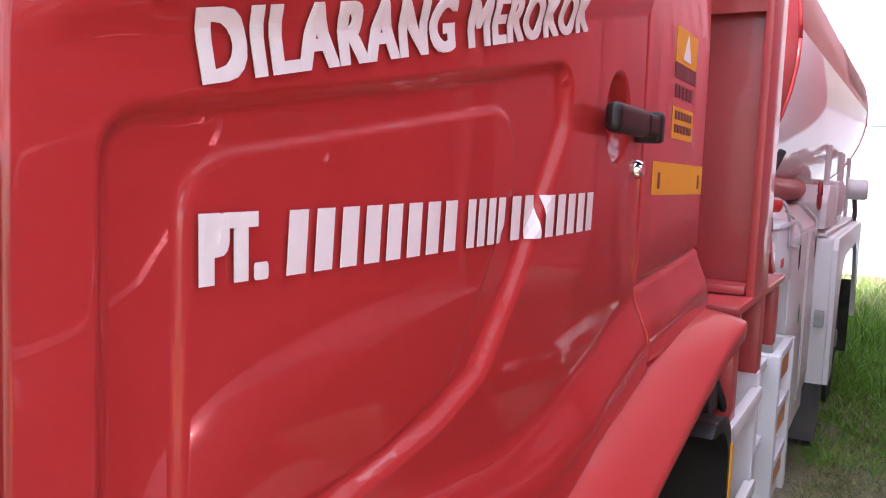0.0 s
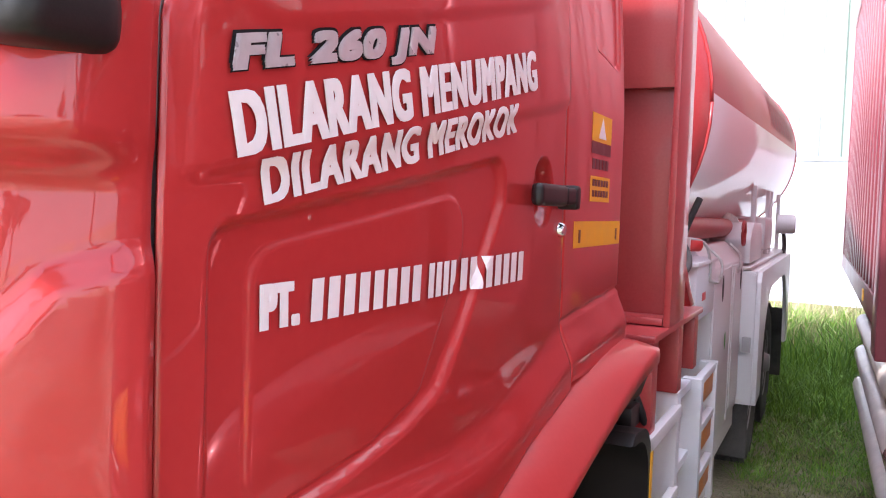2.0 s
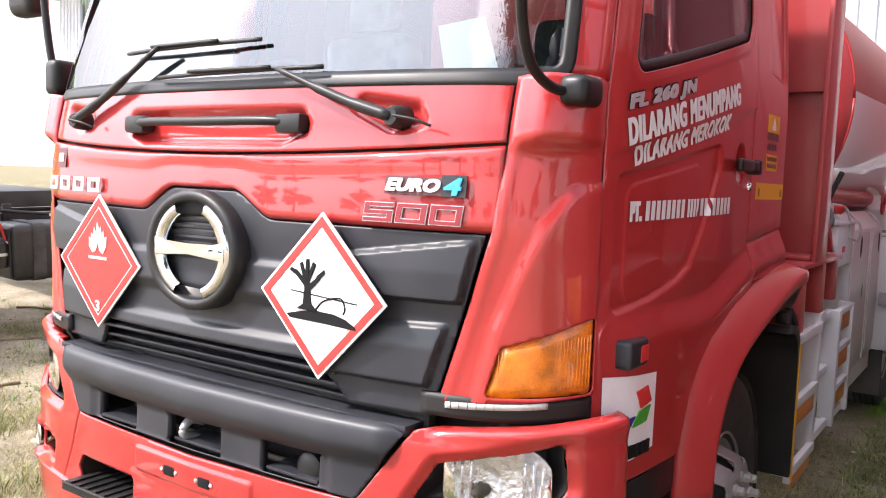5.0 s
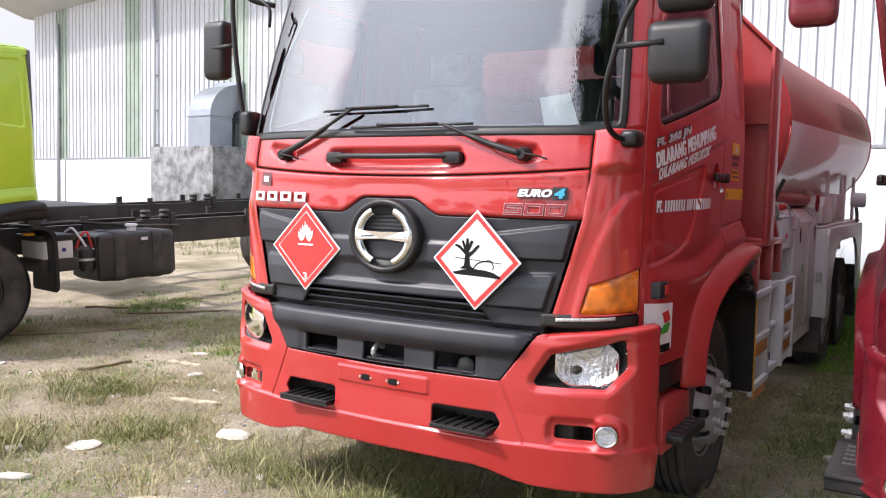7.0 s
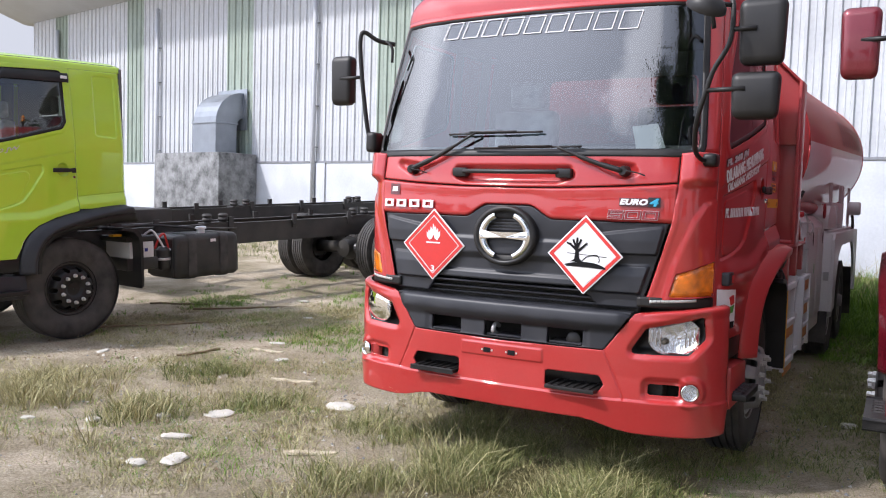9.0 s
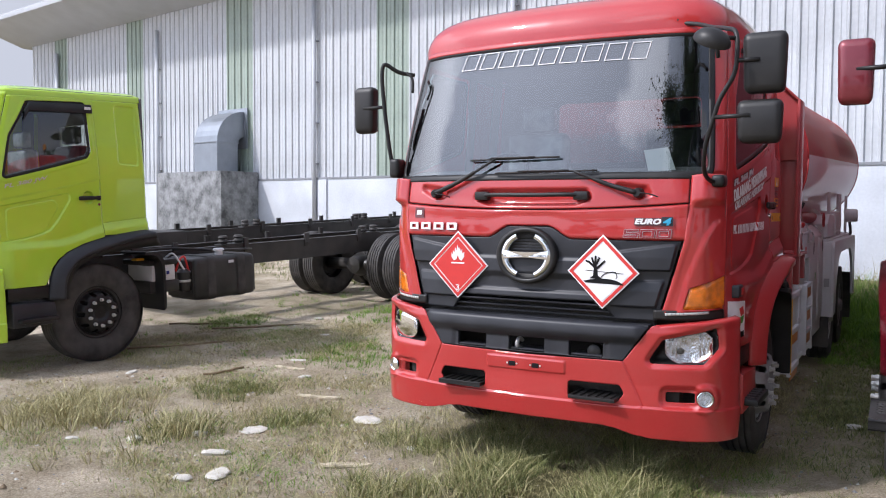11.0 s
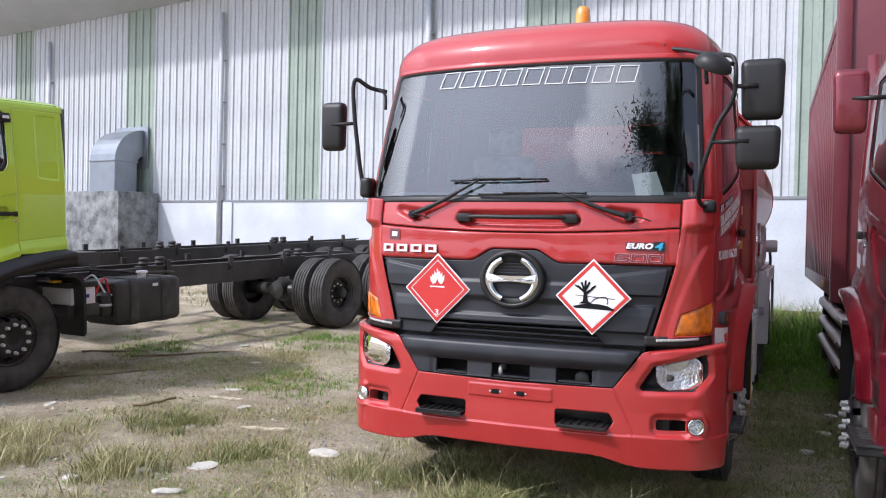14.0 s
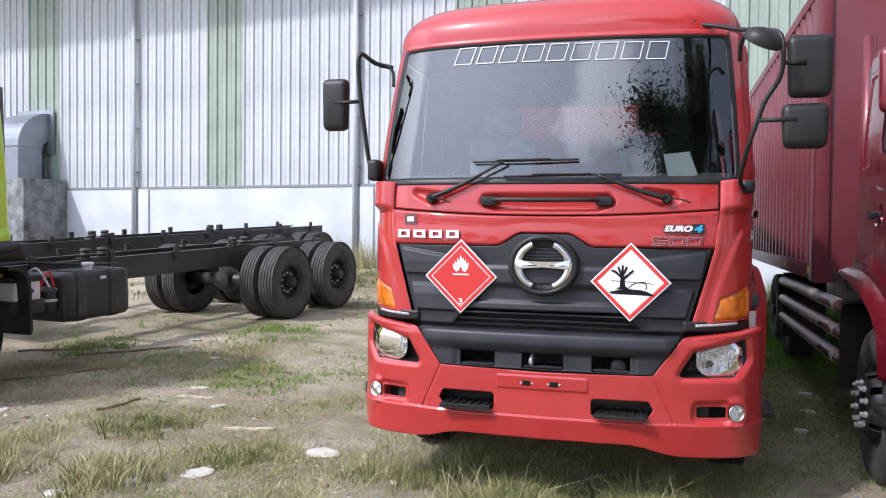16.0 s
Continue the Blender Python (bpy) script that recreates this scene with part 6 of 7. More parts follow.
drape("warning_triangle", flat([(1.695, 1.944), (1.765, 1.944), (1.73, 1.995)]), lambda a, b: (side_pt(a, b, 1) - np.array((0.0015, 0, 0)), np.array((1.0, 0, 0))), DECAL, tanker, "white warning triangle")
drape("fuel_sticker", flat([(0.392, 1.203), (0.632, 1.188), (0.632, 0.974), (0.402, 0.945)]), low_place, DECAL, tanker, "white square sticker with coloured shapes", 0.02)
drape("sticker_shape", flat([(0.528, 1.150), (0.583, 1.158), (0.606, 1.112), (0.553, 1.100)], 0.0055), low_place, DECAL_RED, tanker, "", 0.02)
drape("sticker_shape", flat([(0.518, 1.052), (0.543, 1.092), (0.603, 1.100), (0.583, 1.058)], 0.0055), low_place, DECAL_GREEN, tanker, "", 0.02)
drape("sticker_shape", flat([(0.455, 1.072), (0.528, 1.082), (0.483, 1.022), (0.455, 1.030)], 0.0055), low_place, DECAL_BLUE, tanker, "", 0.02)
for k in range(7):
    drape("sticker_bar", flat([(0.425 + 0.027 * k, 0.966), (0.445 + 0.027 * k, 0.967), (0.445 + 0.027 * k, 1.003), (0.425 + 0.027 * k, 1.002)], 0.0055), low_place, DECAL_BLACK, tanker)

# badges on the front hatch

front_text("front_sticker", quad(0, 0, 0.085, 0.07), -0.905, 1.695, 0.0, DECAL_DARK, tanker, "small dark sticker", 0.002)
front_text("front_sticker", quad(0, 0, 0.045, 0.03), -0.885, 1.715, 0.0, DECAL, tanker, "", 0.004)
front_text("emission_badge", quad(0, 0, 0.160, 0.046, 0.006), 0.682, 1.662, 0.0, DECAL_DARK, tanker, "dark badge plate", 0.004)
front_text("emission_badge", heavy("EURO", 0.155, 0.034, 0.0028, 0.7, 0.25, 0.004, 1.05), 0.686, 1.669, 0.0, DECAL, tanker, "white badge letters", 0.011)
front_text("emission_badge", quad(0, 0, 0.066, 0.054, 0.006), 0.842, 1.660, 0.0, PLASTIC, tanker, "grey badge plate", 0.004)
front_text("emission_badge", heavy("4", 0.048, 0.044, 0.003, 0.7, 0.2, 0.004), 0.850, 1.664, 0.0, DECAL_CYAN, tanker, "light blue badge number", 0.011)


def squared(text, w, h, tx, ty, pitch, inset, depth, shear=0.12):
    """Square-cut digits 5 and 0 with strokes tx and ty thick, drawn in by inset; one mesh a digit."""
    out = []
    W, H, A, B = w - 2 * inset, h - 2 * inset, tx - 2 * inset, ty - 2 * inset
    m = (H - B) / 2
    xs, ys = (0, A, W - A, W), (0, B, m, m + B, H - B, H)
    rows5, rows0 = ("111", "001", "111", "100", "111"), ("111", "101", "101", "101", "111")
    for k, c in enumerate(text):
        cells = {(i, j) for j, r in enumerate(rows5 if c == "5" else rows0) for i in range(3) if r[i] == "1"}
        v = [(k * pitch + inset + x + shear * y, inset + y, zz) for zz in (0.0, depth) for y in ys for x in xs]
        at = lambda i, j, top: top * 24 + j * 4 + i
        f = []
        for i, j in sorted(cells):
            ring = ((i, j), (i + 1, j), (i + 1, j + 1), (i, j + 1))
            f.append(tuple(at(p, q, 1) for p, q in ring))
            for n, (di, dj) in enumerate(((0, -1), (1, 0), (0, 1), (-1, 0))):
                if (i + di, j + dj) not in cells:
                    p, q = ring[n], ring[(n + 1) % 4]
                    f.append((at(*p, 0), at(*q, 0), at(*q, 1), at(*p, 1)))
        used = sorted({i for q in f for i in q})
        to = {i: n for n, i in enumerate(used)}
        out.append((np.array([v[i] for i in used]), [tuple(to[i] for i in q) for q in f]))
    return out


front_text("model_number", squared("500", 0.088, 0.052, 0.018, 0.0128, 0.0965, 0.0, 0.004), 0.617, 1.588, 0.0, DECAL_GREY, tanker, "chrome outlined number", 0.0)
front_text("model_number", squared("500", 0.088, 0.052, 0.018, 0.0128, 0.0965, 0.0020, 0.002), 0.617, 1.588, 0.0, FADED, tanker, "", 0.0035)

front_text("maker_letters", squared("0000", 0.083, 0.048, 0.021, 0.012, 0.112, 0.0, 0.008, 0.0), -0.945, 1.615, 0.0, BADGE, tanker, "chrome letter blocks", 0.004)

# outlined word across the windscreen's top, as plain outlined blocks
for k in range(9):
    x0 = -0.675 + 0.1565 * k
    for pts in ([(0, 0), (0.130, 0), (0.1311, 0.004), (0.0011, 0.004)], [(0.0299, 0.108), (0.1599, 0.108), (0.161, 0.112), (0.031, 0.112)], [(0.0011, 0.004), (0.0058, 0.004), (0.0346, 0.108), (0.0299, 0.108)],
                [(0.1264, 0.004), (0.1311, 0.004), (0.1599, 0.108), (0.1552, 0.108)]):
        front_text("screen_lettering", flat([(a * 0.93, b) for a, b in pts]), x0, 2.718 - 0.014 * (x0 + 0.675), 0.0, DECAL, tanker, "white outlined blocks on the glass" if k == 0 else "", 0.001)


# hazard placards on the grille
def placard(x, z, h, face, border, label):
    def dia(r):
        return [(x - r, z), (x, z + r), (x + r, z), (x, z - r)]

    ob = prism("hazard_placard", dia(h), "y", -0.012, -0.006, DECAL, tanker, 0.001, label)
    if border is not None:
        o, i = h * 0.95, h * 0.83
        for k in range(4):
            a, b = dia(o), dia(i)
            prism("placard_border", [a[k], a[(k + 1) % 4], b[(k + 1) % 4], b[k]], "y", -0.0145, -0.0125, border, ob, 0)
    prism("placard_face", dia(h * (0.79 if border is not None else 0.93)), "y", -0.0138, -0.0125, face, ob, 0)
    return ob


pa = placard(-0.507, 1.384, 0.226, DECAL_RED, DECAL_RED, "red diamond flammable liquid placard on the grille")
pb = placard(0.503, 1.377, 0.228, DECAL, DECAL_RED, "white diamond environmental hazard placard on the grille")
flame = [(-0.030, 0.0), (-0.050, 0.03), (-0.052, 0.07), (-0.040, 0.052), (-0.038, 0.09), (-0.026, 0.07), (-0.022, 0.115), (-0.008, 0.085), (-0.004, 0.14), (0.010, 0.10), (0.016, 0.12),
         (0.022, 0.08), (0.034, 0.105), (0.036, 0.065), (0.052, 0.08), (0.050, 0.035), (0.030, 0.0), (0.012, 0.012), (0.0, 0.05), (-0.012, 0.012)]
prism("placard_flame", [(-0.507 + a * 0.95, 1.411 + b * 0.75) for a, b in flame], "y", -0.0165, -0.014, DECAL, pa, 0)
prism("placard_bar", [(-0.557, 1.391), (-0.457, 1.391), (-0.457, 1.400), (-0.557, 1.400)], "y", -0.0165, -0.014, DECAL, pa, 0)
v, f = lettering("3", 0.026, 0.038, 0.02, 0, 0.002)
mesh_ob("placard_number", [(-0.520 + a, -0.0145 - c, 1.213 + b) for a, b, c in v], f, DECAL, pa, smooth=False)
prism("placard_ground", [(0.381, 1.318), (0.436, 1.330), (0.476, 1.338), (0.556, 1.334), (0.596, 1.325), (0.631, 1.308), (0.634, 1.300), (0.536, 1.305), (0.396, 1.308)], "y", -0.0162, -0.014, DECAL_BLACK, pb, 0)
for k, pts in enumerate(([(0.441, 1.335), (0.448, 1.40), (0.441, 1.43), (0.461, 1.43), (0.468, 1.40), (0.476, 1.335)], [(0.448, 1.40), (0.408, 1.435), (0.414, 1.445), (0.461, 1.41)], [(0.456, 1.40), (0.498, 1.432), (0.504, 1.422), (0.464, 1.385)],
            [(0.444, 1.42), (0.428, 1.462), (0.438, 1.466), (0.456, 1.42)], [(0.456, 1.42), (0.478, 1.468), (0.488, 1.462), (0.466, 1.415)], [(0.411, 1.43), (0.393, 1.44), (0.396, 1.448), (0.418, 1.44)],
            [(0.491, 1.43), (0.518, 1.45), (0.521, 1.44), (0.498, 1.42)], [(0.449, 1.42), (0.454, 1.475), (0.463, 1.475), (0.464, 1.42)], [(0.421, 1.336), (0.446, 1.352), (0.476, 1.352), (0.496, 1.336)])):
    prism("placard_tree", pts, "y", -0.0164 - 0.0003 * k, -0.014, DECAL_BLACK, pb, 0)
prism("placard_line", [(0.396, 1.386), (0.636, 1.371), (0.636, 1.368), (0.396, 1.383)], "y", -0.016, -0.014, DECAL_BLACK, pb, 0)
tube("placard_outline", [(0.491, -0.015, 1.340), (0.511, -0.015, 1.362), (0.546, -0.015, 1.375), (0.581, -0.015, 1.378), (0.594, -0.015, 1.352), (0.588, -0.015, 1.338)], 0.0025, DECAL_BLACK, pb, sides=5)

# paper behind the windscreen
paper = prism("paper_sheet", [(0.695, 1.992), (0.865, 2.005), (0.815, 2.145), (0.665, 2.13)], "y", 0.262, 0.264, PAPER, None, 0)
tagged(paper, "white paper sheet leaning behind the windscreen", "paper")


# ---- the crimson box truck alongside ----
wing = empty("box_truck", pose(3.325, 0.036, 0, 0, 0, 1.45), "crimson box truck with a ribbed cargo box, parked close by", "truck")
build_cab(wing, CRIMSON, CRIMSON, CRIMSON, left_tread=(1.35, 0.28))
build_bumper(wing, CRIMSON, skirt=False)
badge_round(wing)
build_mirrors(wing, CRIMSON, left_only=True, dy=-0.25)
for sg in (-1, 1):
    build_wheel(wing, sg * 1.14, 1.28, 0.515, sg, 0.28, rim=BLACK)
for yy in (6.9, 8.2):
    for sg in (-1, 1):
        build_wheel(wing, sg * 0.93, yy, 0.515, sg, 0.30, rim=BLACK, dish_out=False)
for x in (-0.43, 0.43):
    box("chassis_rail", x - 0.04, x + 0.04, 0.4, 10.4, 0.80, 1.06, FRAME_BLACK, wing, 0.01)
bx = box("cargo_box", -1.20, 1.20, 3.50, 10.6, 1.22, 4.05, BOX_PAINT, wing, 0.01, "crimson ribbed cargo box")
box("box_front", -1.245, 1.245, 3.44, 3.52, 1.20, 4.07, BOX_PAINT, bx, 0.02)
box("box_corner_post", -1.31, -1.19, 3.40, 3.66, 1.20, 4.07, BOX_PAINT, bx, 0.012)
box("box_corner_post", -1.25, -1.19, 10.42, 10.62, 1.20, 4.07, BOX_PAINT, bx, 0.012)
box("box_bottom_rail", -1.25, -1.19, 3.5, 10.6, 1.20, 1.36, BOX_PAINT, bx, 0.006)
box("box_top_rail", -1.25, -1.19, 3.5, 10.6, 3.96, 4.07, BOX_PAINT, bx, 0.008)
rib = None
for k in range(19):
    y = 3.90 + 0.35 * k
    if rib is None:
        rib = prism("box_rib", [(-1.20, -0.105), (-1.242, -0.075), (-1.242, 0.075), (-1.20, 0.105)], "z", 1.36, 3.96, BOX_PAINT, bx, 0.003)
        rib.location.y = y
    else:
        r2 = new("box_rib", rib.data)
        r2.parent = bx
        r2.location.y = y
for k, z in enumerate((1.05, 0.83, 0.61)):
    bar = tube("side_tube", [(-1.05, 2.36, z), (-1.16, 2.40, z), (-1.20, 2.55, z), (-1.20, 4.6, z), (-1.20, 6.2, z)], 0.058, CRIMSON, wing, sides=14, n=5, label="crimson tubular side guard")
    tube("film_sleeve", [(-1.20, 2.72, z), (-1.20, 3.9, z), (-1.20, 6.15, z)], 0.0605, SLEEVE, bar, sides=14, n=4, label="pale protective film on the tube")
    box("tube_bracket", -1.19, -1.0, 3.2, 3.25, z - 0.03, z + 0.03, FRAME_BLACK, wing, 0.004)
for y in (4.0, 5.6):
    box("box_reflector", -1.256, -1.25, y, y + 0.12, 1.25, 1.32, DECAL_YELLOW, wing, 0.002)
box("mud_flap", -1.2, -0.7, 6.25, 6.27, 0.35, 1.15, RUBBER, wing, 0.004)
box("cab_gap_panel", -1.15, 1.15, 2.1, 3.4, 1.1, 1.3, FRAME_BLACK, wing, 0.02)
tube("exhaust_pipe", [(-1.12, 2.3, 1.2), (-1.12, 2.3, 3.2)], 0.05, CRIMSON, wing)

# ---- the lime green chassis truck ----
chassis = empty("green_chassis_truck", pose(-6.981, -0.083, 0.008, 2.2, 0, -7.5), "lime green cab on a bare black chassis", "truck")
build_cab(chassis, GREEN, PLASTIC, PLASTIC, extras=False, crown=0.13)
build_bumper(chassis, GREEN)
build_mirrors(chassis, BLACK, left_only=True)
for sg in (-1, 1):
    build_wheel(chassis, sg * 1.05, 1.38, 0.54, sg, 0.29, rim=BLACK)
for yy in (6.83, 8.20):
    for sg in (-1, 1):
        build_wheel(chassis, sg * 1.08, yy, 0.54, sg, 0.28, rim=BLACK, dish_out=False)
        build_wheel(chassis, sg * 0.74, yy, 0.54, sg, 0.28, rim=BLACK, dish_out=False)
    tube("axle", [(-0.8, yy, 0.54), (0.8, yy, 0.54)], 0.10, FRAME_BLACK, chassis)
    lathe("axle_housing", [(0.0, -0.2), (0.14, -0.17), (0.20, 0.0), (0.14, 0.17), (0.0, 0.2)], "y", (0, yy, 0.54), FRAME_BLACK, chassis, n=20)


def bare_frame(truck, y0, y1, z0, z1):
    """Two channel rails with cross members and small brackets."""
    for sg in (-1, 1):
        prism("chassis_rail", [(sg * 0.43, z0), (sg * 0.43, z1), (sg * 0.35, z1), (sg * 0.35, z1 - 0.012), (sg * 0.42, z1 - 0.012), (sg * 0.42, z0 + 0.012), (sg * 0.35, z0 + 0.012), (sg * 0.35, z0)],
              "y", y0, y1, FRAME_BLACK, truck, 0, "black channel rail")
        for y in np.arange(y0 + 1.0, y1, 1.15):
            box("rail_bracket", sg * 0.425, sg * 0.455, y - 0.04, y + 0.04, z1 - 0.10, z1 + 0.10, FRAME_BLACK, truck, 0.004)
            for w in (-0.018, 0.018):
                lathe("bracket_bolt", [(0.0, sg * 0.010), (0.010, sg * 0.010), (0.012, 0)], "x", (sg * 0.455, y + w, z1 - 0.05), FRAME_BLACK, truck, n=8)
        prism("rail_flange", [(sg * 0.435, z1), (sg * 0.435, z1 + 0.008), (sg * 0.34, z1 + 0.008), (sg * 0.34, z1)], "y", y0, y1, FRAME_BLACK, truck, 0)
    for y in np.arange(y0 + 0.8, y1, 1.05):
        tube("cross_member", [(-0.42, y, z0 + 0.13), (0.42, y, z0 + 0.13)], 0.06, FRAME_BLACK, truck)
    for y in (y0 + 1.95, y0 + 4.75):
        for sg in (1,):
            pad = box("bump_stop", sg * 0.28, sg * 0.44, y - 0.22, y + 0.22, z1 + 0.008, z1 + 0.03, FRAME_BLACK, truck, 0.004)
            for w in (-0.13, 0.13):
                lathe("rubber_bellows", [(0.0, z1 + 0.145), (0.05, z1 + 0.142), (0.068, z1 + 0.118), (0.055, z1 + 0.092), (0.070, z1 + 0.062), (0.05, z1 + 0.03)], "z", (sg * 0.36, y + w, 0), RUBBER, pad, n=14)


bare_frame(chassis, 1.9, 8.92, 0.80, 1.08)
gear = empty("side_gear", pose(0, -0.11, 0))
gear.parent = chassis
tankf = part("fuel_tank", box_bm(0.56, 1.16, 2.78, 3.72, 0.50, 1.03, 0.085, 4), FRAME_BLACK, gear, "black fuel tank", smooth=True)
for y in (3.02, 3.48):
    part("tank_strap", box_bm(0.552, 1.168, y - 0.028, y + 0.028, 0.492, 1.038, 0.088, 4), RUBBER, tankf, smooth=True)
    box("strap_foot", 0.45, 0.60, y - 0.04, y + 0.04, 0.55, 0.86, FRAME_BLACK, tankf, 0.006)
for dz, y in ((0.0, 2.775), (0.0, 3.722)):
    part("tank_end_seam", box_bm(0.60, 1.12, y - 0.008, y + 0.008, 0.54, 0.99, 0.007, 2), FRAME_BLACK, tankf)
cap = lathe("fuel_cap", [(0.0, 1.115), (0.060, 1.112), (0.068, 1.10), (0.068, 1.085), (0.050, 1.08), (0.050, 1.02)], "z", (1.0, 3.26, 0), DECAL, tankf, n=20, label="white fuel filler cap")
box("tank_label", 1.164, 1.167, 3.28, 3.36, 0.93, 0.965, DECAL, tankf, 0.001)
bat = box("battery_tray", 0.62, 1.15, 2.16, 2.56, 0.66, 0.80, FRAME_BLACK, gear, 0.02)
box("battery", 0.66, 1.155, 2.19, 2.50, 0.80, 0.985, WHITE, bat, 0.012, "white battery")
box("battery_lid", 0.62, 1.17, 2.14, 2.53, 0.985, 1.05, BLACK, bat, 0.022, "black battery cover")
for y in (2.26, 2.40):
    box("battery_mark", 1.155, 1.158, y - 0.02, y + 0.02, 0.87, 0.91, DECAL_BLUE, bat, 0.001)
box("battery_plate", 0.95, 1.05, 2.06, 2.16, 1.05, 1.075, DECAL_YELLOW, bat, 0.003)
tube("cable", [(1.02, 2.60, 0.88), (1.06, 2.64, 1.02), (1.06, 2.70, 1.05), (1.05, 2.74, 0.96), (1.06, 2.76, 0.86)], 0.013, DECAL_RED, bat, label="red battery cable")
tube("cable", [(0.95, 2.50, 1.04), (1.04, 2.55, 1.10), (1.07, 2.62, 1.00), (1.07, 2.70, 0.88), (1.08, 2.78, 0.86)], 0.012, DECAL, bat, label="white cable loop")
filt = lathe("air_dryer", [(0.0, 0.62), (0.07, 0.63), (0.085, 0.68), (0.085, 0.86), (0.05, 0.90), (0.0, 0.90)], "z", (1.03, 2.70, 0), FRAME_BLACK, gear, n=18, label="black air dryer canister")
lathe("dryer_collar", [(0.087, 0.74), (0.092, 0.745), (0.092, 0.765), (0.087, 0.77)], "z", (1.03, 2.70, 0), BOLT, filt, n=18)
tube("air_pipe", [(0.5, 2.3, 1.12), (0.5, 2.9, 1.12), (0.62, 3.5, 1.06), (0.5, 4.2, 1.02)], 0.016, RUBBER, gear)
tube("cab_hose", [(0.55, 2.24, 1.10), (0.60, 2.34, 1.22), (0.58, 2.36, 1.38), (0.55, 2.28, 1.50)], 0.022, RUBBER, gear, label="black hose looped behind the cab")
box("cab_mount", 0.40, 0.62, 2.28, 2.44, 1.08, 1.22, FRAME_BLACK, gear, 0.03)
side_green = lambda a, b: (side_pt(0.49 + a * 0.97, 1.90 + b + a * 0.22, 1) + np.array((0.012, 0, 0)), np.array((1.0, 0, 0)))
drape("model_letters", lettering("FL 380 JW", 0.395, 0.05, 0.02, 0.15), side_green, DECAL_GREY, chassis, "silver model letters")

# dark rain deflector over the side window
v, f = [], []
ys = np.linspace(0.62, 1.40, 14)
for y in ys:
    for z, o in ((2.80, 0.006), (2.785, 0.028), (2.735, 0.034), (2.70, 0.030)):
        v.append(tuple(side_pt(y, z - 0.10 * (y < 0.63), 1) + np.array((o, 0, 0))))
f = [(i * 4 + j, i * 4 + j + 1, i * 4 + j + 5, i * 4 + j + 4) for i in range(len(ys) - 1) for j in range(3)]
mesh_ob("rain_deflector", v, f, BLACK, chassis, "smoked plastic rain deflector")
box("deflector_label", 1.238, 1.242, 1.30, 1.37, 2.735, 2.765, DECAL, chassis, 0.001)

# a second bare chassis beyond it
second = empty("bare_chassis", pose(-8.753, 3.471, 0.172, 2.13, 0, -7.36), "bare black lorry chassis on dual wheels", "truck")
for yy in (6.6, 7.95):
    for sg in (-1, 1):
        build_wheel(second, sg * 1.08, yy, 0.53, sg, 0.28, rim=BLACK, dish_out=False)
        build_wheel(second, sg * 0.74, yy, 0.53, sg, 0.28, rim=BLACK, dish_out=False)
bare_frame(second, 0.8, 9.2, 0.86, 1.14)
box("cab_stub", -1.1, 1.1, -0.2, 0.9, 0.9, 1.2, FRAME_BLACK, second, 0.03)

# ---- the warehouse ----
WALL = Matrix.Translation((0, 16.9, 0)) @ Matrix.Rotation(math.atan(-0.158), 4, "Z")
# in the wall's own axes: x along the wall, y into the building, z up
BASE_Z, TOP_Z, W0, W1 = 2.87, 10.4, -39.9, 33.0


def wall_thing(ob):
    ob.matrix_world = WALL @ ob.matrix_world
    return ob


plinth = wall_thing(box("wall_plinth", W0, W1, 0.0, 0.25, -0.6, BASE_Z, PLASTER, None, 0.01))
tagged(plinth, "whitewashed masonry plinth of the warehouse", "wall", kind="structure")
clad = wall_thing(box("wall_cladding", W0, W1, 0.10, 0.24, BASE_Z, TOP_Z, GREY_PAINT, None, 0.01))
tagged(clad, "tall warehouse wall of galvanised ribbed sheets", "wall", kind="structure")
shade_bands = [(-37.45, -36.15), (-30.6, -29.2), (-23.05, -21.35), (-14.6, -13.1), (-5.68, -3.93), (1.6, 3.4), (11.2, 12.8), (20, 21.6)]


def rib_panel(width):
    """One ribbed sheet: trapezoid ribs every 0.36 m."""
    v, f = [], []
    xs = []
    n = int(round(width / 0.36))
    for k in range(n):
        a = k * width / n
        s = width / n
        xs += [(a, 0.0), (a + s * 0.07, -0.050), (a + s * 0.22, -0.050), (a + s * 0.29, 0.0), (a + s * 0.60, 0.0), (a + s * 0.63, -0.012), (a + s * 0.69, -0.012), (a + s * 0.74, 0.0)]
    xs.append((width, 0.0))
    for x, y in xs:
        v += [(x, y, 0), (x, y, TOP_Z - BASE_Z)]
    for k in range(len(xs) - 1):
        f.append((2 * k, 2 * k + 2, 2 * k + 3, 2 * k + 1))
    return v, f


sheet_mesh = {}
cuts_x = [W0] + [q for ab in shade_bands for q in ab] + [W1]
for seg in range(len(cuts_x) - 1):
    a, b = cuts_x[seg], cuts_x[seg + 1]
    n_ = max(1, int(round((b - a) / 1.05)))
    wd = round((b - a) / n_, 4)
    mt = SKYLIGHT if seg % 2 else CLADDING
    for k in range(n_):
        key = (seg % 2, wd)
        if key not in sheet_mesh:
            ob = mesh_ob("cladding_sheet", *rib_panel(wd), mt, clad, smooth=False)
            sheet_mesh[key] = ob.data
        else:
            ob = new("cladding_sheet", sheet_mesh[key])
            ob.parent = clad
        ob.matrix_local = Matrix.Translation((a + k * wd, 0.07 - (0.006 if k % 2 else 0), BASE_Z))
flash = box("wall_flashing", W0, W1, -0.02, 0.12, BASE_Z - 0.05, BASE_Z + 0.03, GREY_PAINT, clad, 0.004)
